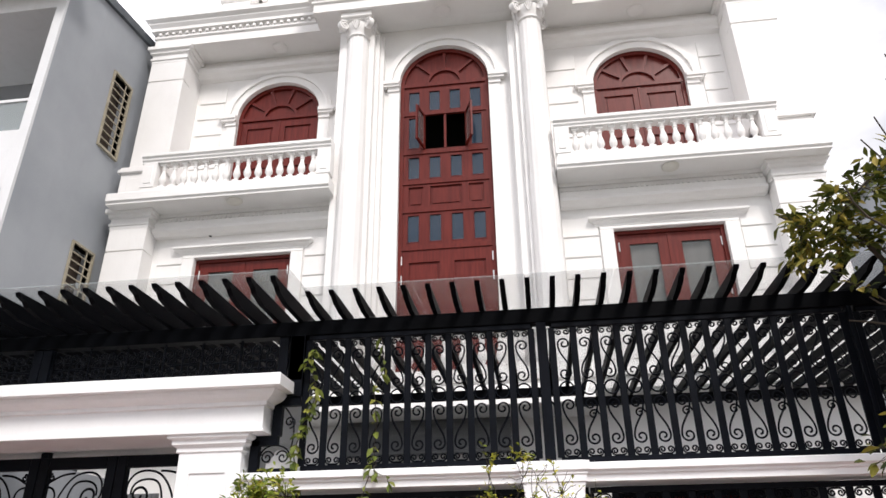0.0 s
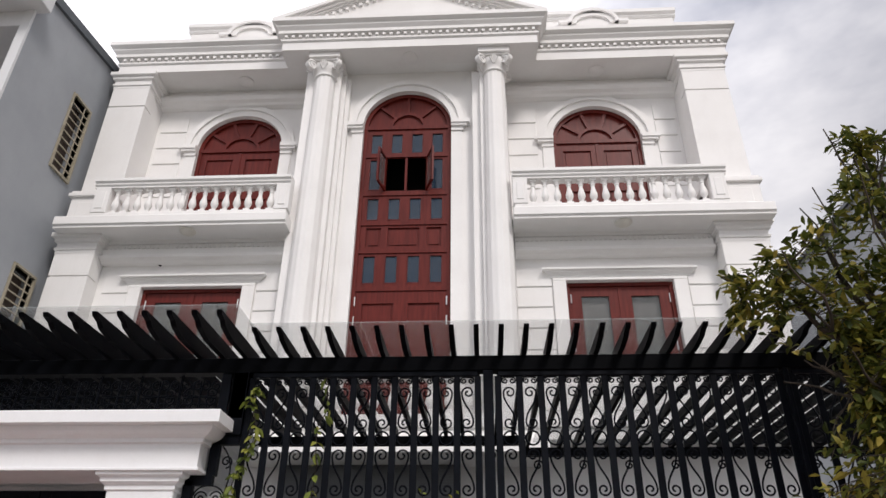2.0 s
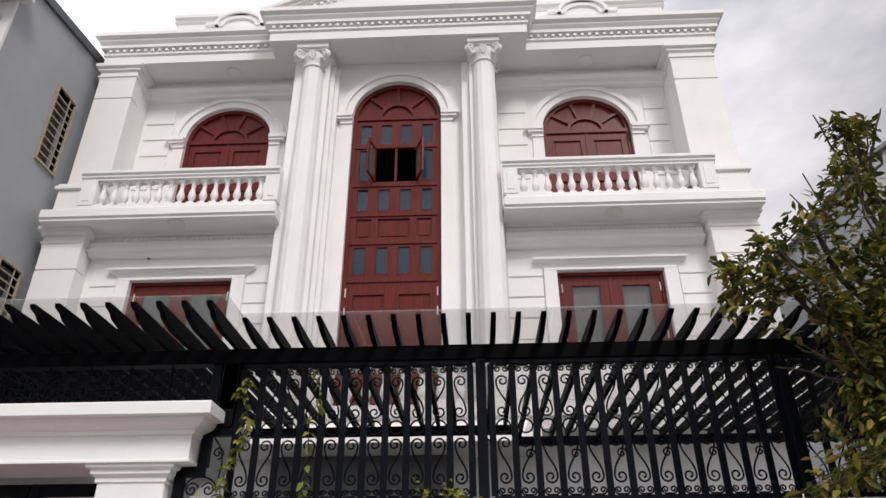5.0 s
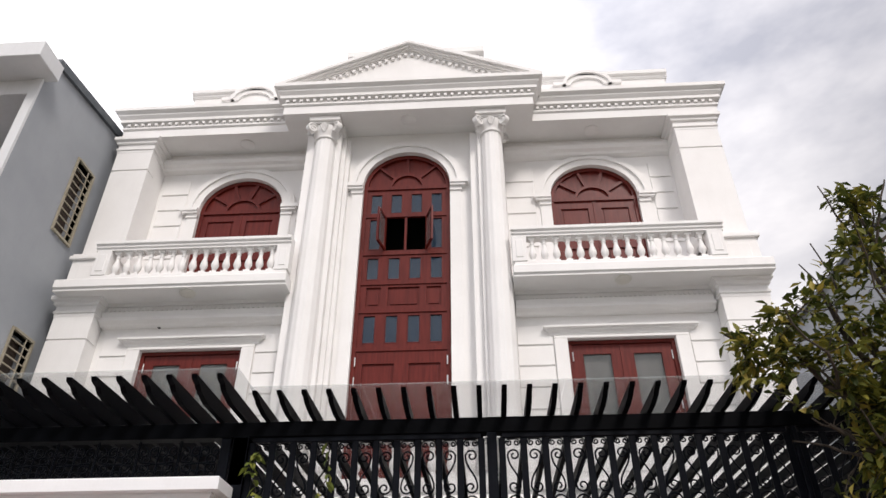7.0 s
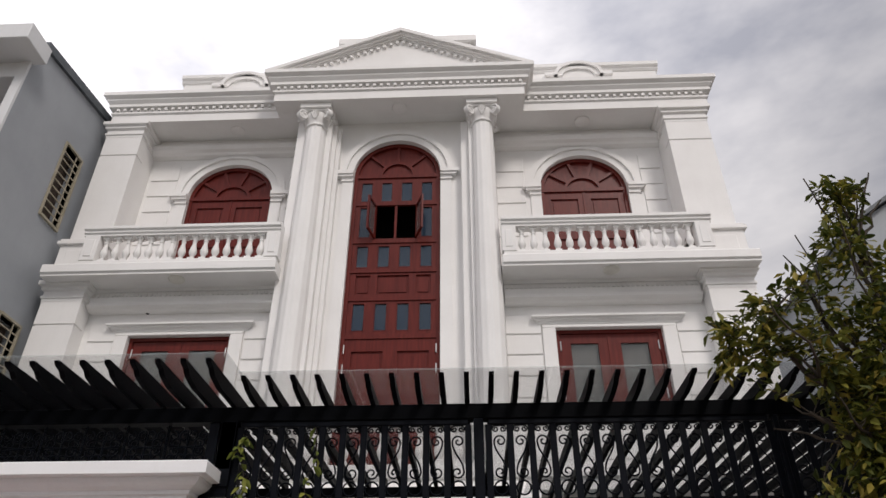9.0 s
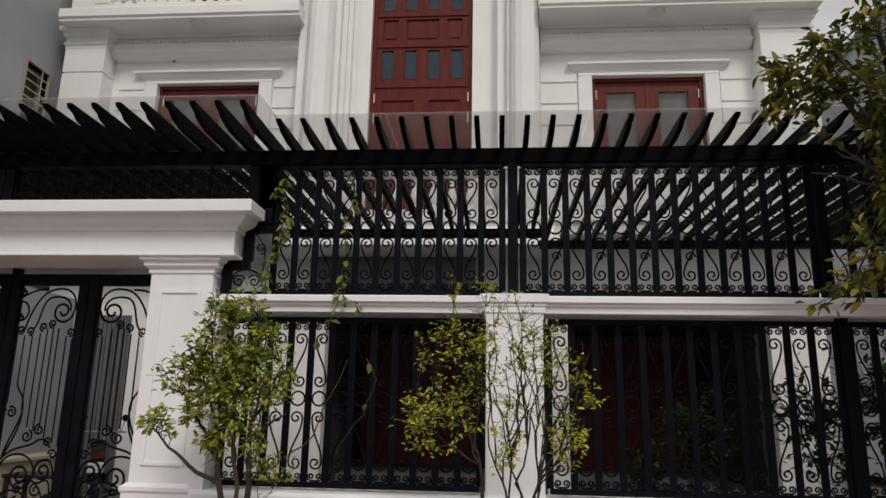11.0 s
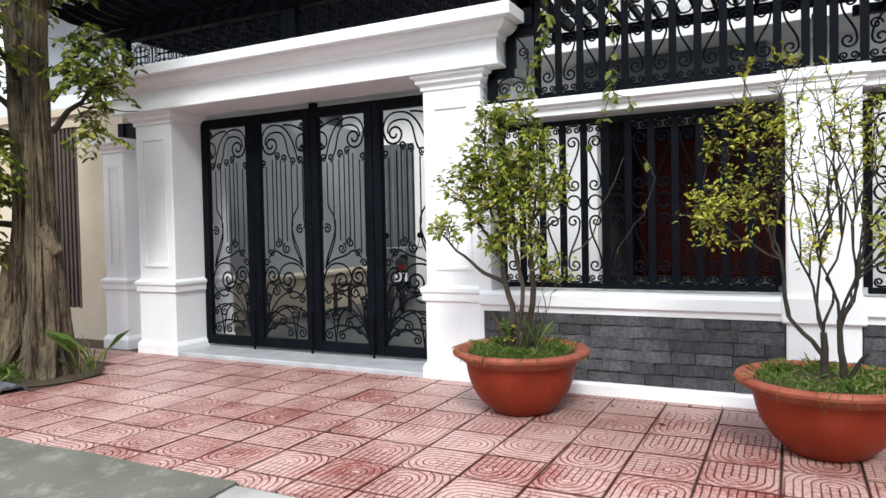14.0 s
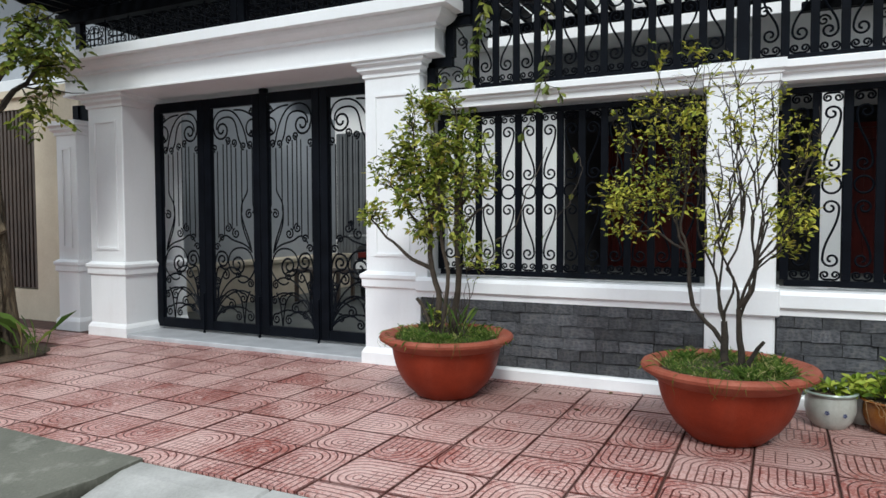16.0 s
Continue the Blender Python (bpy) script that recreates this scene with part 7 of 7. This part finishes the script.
side_strip(bm, NY, 4.92, 0.0, 0, True)
side_strip(bm, 5.50, 15.0, 0.0, 0, True)
side_strip(bm, 4.92, 5.50, 0.0, 5.85)
side_strip(bm, 4.92, 5.50, 7.45, 9.72)
side_strip(bm, 4.92, 5.50, 11.52, 0, True)
part("side_wall", bm, M_GREYWALL, nb)
for y0, y1, z0, z1 in wins:
    w = part("side_window", boxes((NX - 0.12, NX + 0.03, y0 - 0.05, y0, z0 - 0.05, z1 + 0.05), (NX - 0.12, NX + 0.05, y1, y1 + 0.05, z0 - 0.05, z1 + 0.05), (NX - 0.12, NX + 0.05, y0, y1, z1, z1 + 0.05), (NX - 0.12, NX + 0.05, y0, y1, z0 - 0.05, z0)), M_CREAM, nb, "cream window frame with horizontal bars")
    for k in range(1, 10):
        z = z0 + (z1 - z0) * k / 10
        part("bar", bm_box(NX + 0.0, NX + 0.02, y0, y1, z - 0.012, z + 0.012), M_CREAM, w)
    part("upright_bar", bm_box(NX + 0.02, NX + 0.035, (y0 + y1) / 2 + 0.1, (y0 + y1) / 2 + 0.125, z0, z1), M_CREAM, w)
    part("shade", bm_box(NX - 0.21, NX - 0.20, y0, y1, z0, z1), M_BROWNSLAT, w)
bm = bmesh.new()
vs = []
for y in (NY + 0.12, 15.0):
    vs.append([bm.verts.new((NX + dx, y, top_at(y) + dz)) for dx, dz in ((-0.1, 0.002), (0.07, 0.002), (0.07, 0.20), (-0.1, 0.20))])
for i in range(4):
    bm.faces.new((vs[0][i], vs[0][(i + 1) % 4], vs[1][(i + 1) % 4], vs[1][i]))
bm.faces.new(vs[0][::-1]); bm.faces.new(vs[1])
part("gutter", bm, M_GUTTER, nb)
part("front_pilaster", boxes((NX - 0.18, NX + 0.004, NY - 0.06, NY - 0.002, 0.0, 12.1)), M_PALE, nb)
part("roof_lip", boxes((-14.0, -5.06, 2.55, NY + 0.05, 12.1, 12.5), bev=0.012), M_PALE, nb)
part("front_wall", boxes((-14.0, NX - 0.22, 5.2, 5.4, 0.0, 12.3)), M_GREYWALL, nb)
for z0, z1 in ((3.4, 4.1), (7.65, 8.45), (11.72, 12.3)):
    part("loggia_slab", boxes((-14.0, NX - 0.20, NY - 0.03, 5.2, z0, z1), bev=0.01), M_PALE, nb)
for z in (8.45,):
    part("loggia_parapet", boxes((-14.0, NX - 0.20, NY, NY + 0.12, z, z + 0.42)), M_PALE, nb)
    g = part("glass_rail", bm_box(-14.0, NX - 0.21, NY + 0.05, NY + 0.062, z + 0.42, z + 1.08), M_CANOPY, nb)
    part("steel_handrail", bm_box(-14.0, NX - 0.21, NY + 0.03, NY + 0.085, z + 1.08, z + 1.14), M_PALE, nb)
part("loggia_door", boxes((-7.4, -5.9, 5.12, 5.19, 8.5, 10.9), (-7.6, -6.2, 5.12, 5.19, 4.15, 6.6)), M_DARK, nb)
part("rear_wall", bm_box(-14.0, -13.8, 5.4, 15, 0, 12.3), M_GREYWALL, nb)
anchor(nb, -9, 6, 0)

gb = thing("far_house", "plain grey rendered house rising behind the trees", "house")
bm = bmesh.new()
extrude_y(bm, [(13.0, 0), (22.8, 0), (22.8, 13.6), (14.4, 12.6), (13.0, 11.7)], 9.0, 20.0)
part("wall", bm, M_GREYWALL, gb)
bm = bmesh.new()
extrude_y(bm, [(12.85, 11.62), (14.35, 12.62), (23.0, 13.65), (23.0, 13.75), (14.3, 12.72), (12.85, 11.72)], 8.8, 20.2)
part("roof", bm, M_GUTTER, gb)
anchor(gb, 16, 12, 0)

# neighbour's beige boundary with bars and a slatted gate
bw = thing("beige_boundary_wall", "beige rendered boundary wall with dark vertical bars", "boundary wall")
BY = 0.55
part("wall", boxes((-5.53, -4.62, BY, BY + 0.2, -0.05, 3.0), (-7.4, -6.75, BY, BY + 0.2, -0.05, 3.0), (-6.75, -5.53, BY, BY + 0.2, -0.05, 0.40), (-6.75, -5.53, BY, BY + 0.2, 2.85, 3.0), (-7.45, -4.62, BY - 0.05, BY + 0.25, 3.0, 3.1)), M_BEIGE, bw)
for i in range(14):
    part("bar", bm_box(-6.72 + i * 0.085, -6.67 + i * 0.085, BY + 0.02, BY + 0.07, 0.42, 2.85), M_BROWNSLAT, bw)
part("backing", bm_box(-6.75, -5.53, BY + 0.15, BY + 0.16, 0.40, 2.85), M_DARK, bw)
anchor(bw, -5.8, BY, 0)
ng = thing("slatted_gate", "closed grey-brown slatted metal gate of the neighbouring house", "gate")
part("frame_rail", boxes((-13.0, -7.5, BY - 0.03, BY + 0.03, 0.02, 0.28), (-13.0, -7.5, BY - 0.03, BY + 0.03, 2.62, 2.72), (-10.0, -9.9, BY - 0.04, BY + 0.04, 0.28, 2.62), (-8.75, -8.65, BY - 0.04, BY + 0.04, 0.28, 2.62)), M_GREYSLAT, ng)
me_sl = mesh_of("slat", bm_box(-0.022, 0.022, -0.015, 0.015, 0.28, 2.62), M_GREYSLAT)
for i in range(64):
    shared("slat", me_sl, ng, Matrix.Translation((-12.95 + i * 0.085, BY, 0)))
part("backing", bm_box(-13.0, -7.5, BY + 0.10, BY + 0.11, 0.05, 2.6), M_BROWNSLAT, ng)
anchor(ng, -10, BY, 0)

# street pole
pl = thing("street_pole", "grey-green painted steel pole on a flat base plate", "pole")
bm = bmesh.new()
tube(bm, [(-4.98, -1.86, 0.02), (-4.98, -1.86, 3.0), (-4.98, -1.86, 7.5)], 0.085, 14, 0.06)
part("shaft", bm, M_STEEL, pl, smooth=True)
part("base_plate", boxes((-5.18, -4.76, -2.06, -1.66, 0.0, 0.03), bev=0.005), M_STEEL, pl)
for dx, dy in ((-0.15, -0.15), (0.15, -0.15), (0.15, 0.15), (-0.15, 0.15)):
    bm = bmesh.new()
    lathe(bm, [(0.022, 0), (0.022, 0.03), (0.012, 0.03), (0.012, 0.07)], 8, -4.98 + dx, -1.86 + dy, 0.03)
    part("bolt", bm, M_STEEL, pl)
anchor(pl, -4.98, -1.86, 0)

# motorbike parked in the yard, its rear to the gate
mbk = thing("motorbike", "dark motorbike parked in the shaded yard", "motorbike")
M_RUBBER = mottled("black_rubber", (0.01, 0.01, 0.01), (0.02, 0.02, 0.02), 0.7, 10, 90, 0.2)


def wheel(y):
    bm = bmesh.new()
    ring = [(0.0, y + 0.27 * math.cos(2 * math.pi * k / 28), 0.30 + 0.27 * math.sin(2 * math.pi * k / 28)) for k in range(29)]
    tube(bm, ring, 0.045, 8)
    w = part("wheel", bm, M_RUBBER, mbk, smooth=True)
    bm = bmesh.new()
    tube(bm, [(0.0, y + 0.215 * math.cos(2 * math.pi * k / 28), 0.30 + 0.215 * math.sin(2 * math.pi * k / 28)) for k in range(29)], 0.018, 6)
    for k in range(8):
        a = math.pi * k / 4
        tube(bm, [(0, y, 0.30), (0, y + 0.21 * math.cos(a), 0.30 + 0.21 * math.sin(a))], 0.008, 4)
    tube(bm, [(-0.07, y, 0.30), (0.07, y, 0.30)], 0.03, 10)
    part("rim", bm, M_CHROME, w, smooth=True)


wheel(-0.58); wheel(0.62)
bm = bmesh.new()
tube(bm, [(0, -0.75, 0.62), (0, -0.4, 0.60), (0, 0.0, 0.52), (0, 0.25, 0.56), (0, 0.50, 0.85)], 0.11, 10, 0.08)
tube(bm, [(0, -0.2, 0.38), (0, 0.2, 0.36)], 0.13, 10, 0.11)
part("body", bm, M_IRON, mbk, smooth=True)
bm = bmesh.new()
tube(bm, [(0, -0.80, 0.80), (0, -0.5, 0.79), (0, -0.15, 0.74), (0, 0.08, 0.73)], 0.10, 10, 0.08)
part("seat", bm, M_RUBBER, mbk, smooth=True)
bm = bmesh.new()
tube(bm, [(-0.34, 0.36, 1.02), (-0.15, 0.44, 1.02), (0.15, 0.44, 1.02), (0.34, 0.36, 1.02)], 0.016, 6)
tube(bm, [(0, 0.45, 1.02), (0, 0.62, 0.30)], 0.03, 6)
part("handlebar", bm, M_CHROME, mbk)
for sx in (-1, 1):
    bm = bmesh.new()
    tube(bm, [(0.26 * sx, 0.40, 1.03), (0.30 * sx, 0.40, 1.22)], 0.006, 4)
    tube(bm, [(0.30 * sx, 0.395, 1.24), (0.30 * sx, 0.41, 1.24)], 0.055, 10)
    part("mirror", bm, M_IRON, mbk)
bm = bmesh.new()
box(bm, -0.10, 0.10, -0.98, -0.965, 0.52, 0.66)
part("plate", bm, M_WHITE, mbk, "pale blank plate")
bm = bmesh.new()
box(bm, -0.07, 0.07, -0.93, -0.84, 0.70, 0.78)
part("tail_light", bm, M_RED, mbk)
bm = bmesh.new()
tube(bm, [(0.0, -0.86, 0.52), (0.0, -0.93, 0.66), (0, -0.80, 0.78)], 0.03, 6)
part("mudguard", bm, M_IRON, mbk)
mbk.matrix_basis = pose(-2.95, 4.75, 0.03, 0, 0, 28)

# low ledge along the yard's west wall
ledge = part("wall_ledge", boxes((-4.45, -4.05, 0.9, 5.9, 0.03, 0.62), (-4.45, -4.0, 0.9, 5.9, 0.62, 0.68), bev=0.008), M_BEIGE)
tagged(ledge, "beige stone planter ledge along the yard wall", "ledge")
tbl = thing("side_table", "small dark table standing in the yard", "table")
part("tabletop", bm_box(-3.5, -2.6, 3.4, 3.9, 0.50, 0.55, bev=0.008), M_BROWNSLAT, tbl)
for x in (-3.45, -2.65):
    for y in (3.45, 3.85):
        part("leg", bm_box(x - 0.025, x + 0.025, y - 0.025, y + 0.025, 0.03, 0.50), M_BROWNSLAT, tbl)
anchor(tbl, -3.05, 3.65, 0.03)

# ---- bricks of the fence base ----
random.seed(101)
brick_shapes = []
for _ in range(8):
    bm = bmesh.new()
    box(bm, -0.5, 0.5, -0.5, 0.5, -0.5, 0.5)
    bmesh.ops.subdivide_edges(bm, edges=[e for e in bm.edges if abs(e.verts[0].co.x - e.verts[1].co.x) > 0.5], cuts=3)
    for v_ in bm.verts:
        v_.co.z += random.uniform(-0.055, 0.055)
        v_.co.x += random.uniform(-0.018, 0.018)
        if v_.co.y < 0:
            v_.co.y += random.uniform(-0.10, 0.06)
    brick_shapes.append(mesh_of("brick", bm, M_BRICK))
for x0, x1 in ((0.64, 2.99), (3.48, 7.88)):
    for rrow in range(6):
        z = 0.10 + 0.0933 * (rrow + 0.5)
        low = max(0.0, 1 - rrow / 3.0)
        x = x0
        first = True
        while x < x1 - 0.02:
            w = random.uniform(0.17, 0.27) * (0.6 if first and rrow % 2 else 1.0)
            first = False
            if x1 - (x + w) < 0.10:
                w = x1 - x
            gap = random.uniform(0.002, 0.006) + low * random.uniform(0.0, 0.010)
            at = pose(x + w / 2, 0.012 + random.uniform(-0.010, 0.006), z + random.uniform(-0.003, 0.003) - (0.006 if rrow == 5 else 0.0), random.uniform(-1.5, 1.5), random.uniform(-0.7, 0.7), random.uniform(-1.0, 1.0)) @ Matrix.Diagonal((w - gap, 0.07, (0.0915 if rrow < 5 else 0.082) - gap * 0.8, 1))
            shared("brick", random.choice(brick_shapes), fence, at)
            x += w
anchor(fence, 4.0, 0.1, 0.0)

# ---- paving tiles ----
pave = part("pavement", bm_box(-20, 16, -2.752, 0.62, -0.299, -0.014), M_BED)
tagged(pave, "red terrazzo pavement of square patterned tiles", "pavement", kind="structure")
bm = bmesh.new()
box(bm, -0.5, 0.5, -0.5, 0.5, -0.5, 0.5)
bmesh.ops.bevel(bm, geom=[e for e in bm.edges if all(v.co.z > 0 for v in e.verts)], offset=0.012, segments=1, affect="EDGES")
me_tile = mesh_of("tile", bm, M_TILE)
random.seed(111)
far = bmesh.new()
y_edges = [-2.752, -2.57, -2.17, -1.77, -1.37, -0.97, -0.57, -0.17, 0.02]
for i in range(-50, 40):
    x0 = 0.18 + 0.4 * i
    if x0 < -19.9 or x0 > 15.5:
        continue
    for y0, y1 in zip(y_edges, y_edges[1:]):
        cx, cy = x0 + 0.2, (y0 + y1) / 2
        if (cx - TX) ** 2 + (cy - TY) ** 2 < 0.55 ** 2:
            continue
        dz = random.uniform(-0.002, 0.002)
        if -5.1 < cx < 6.2:
            at = pose(cx, cy, -0.011 + dz, random.uniform(-0.25, 0.25), random.uniform(-0.25, 0.25), random.uniform(-0.25, 0.25)) @ Matrix.Diagonal((0.4 - 0.012, (y1 - y0) - 0.012, 0.022, 1))
            shared("tile", me_tile, pave, at)
        else:
            box(far, x0 + 0.004, x0 + 0.396, y0 + 0.004, y1 - 0.004, -0.02, dz)
ob = part("far_tile", far, M_TILE, pave)
tagged(ob, kind="stuff")
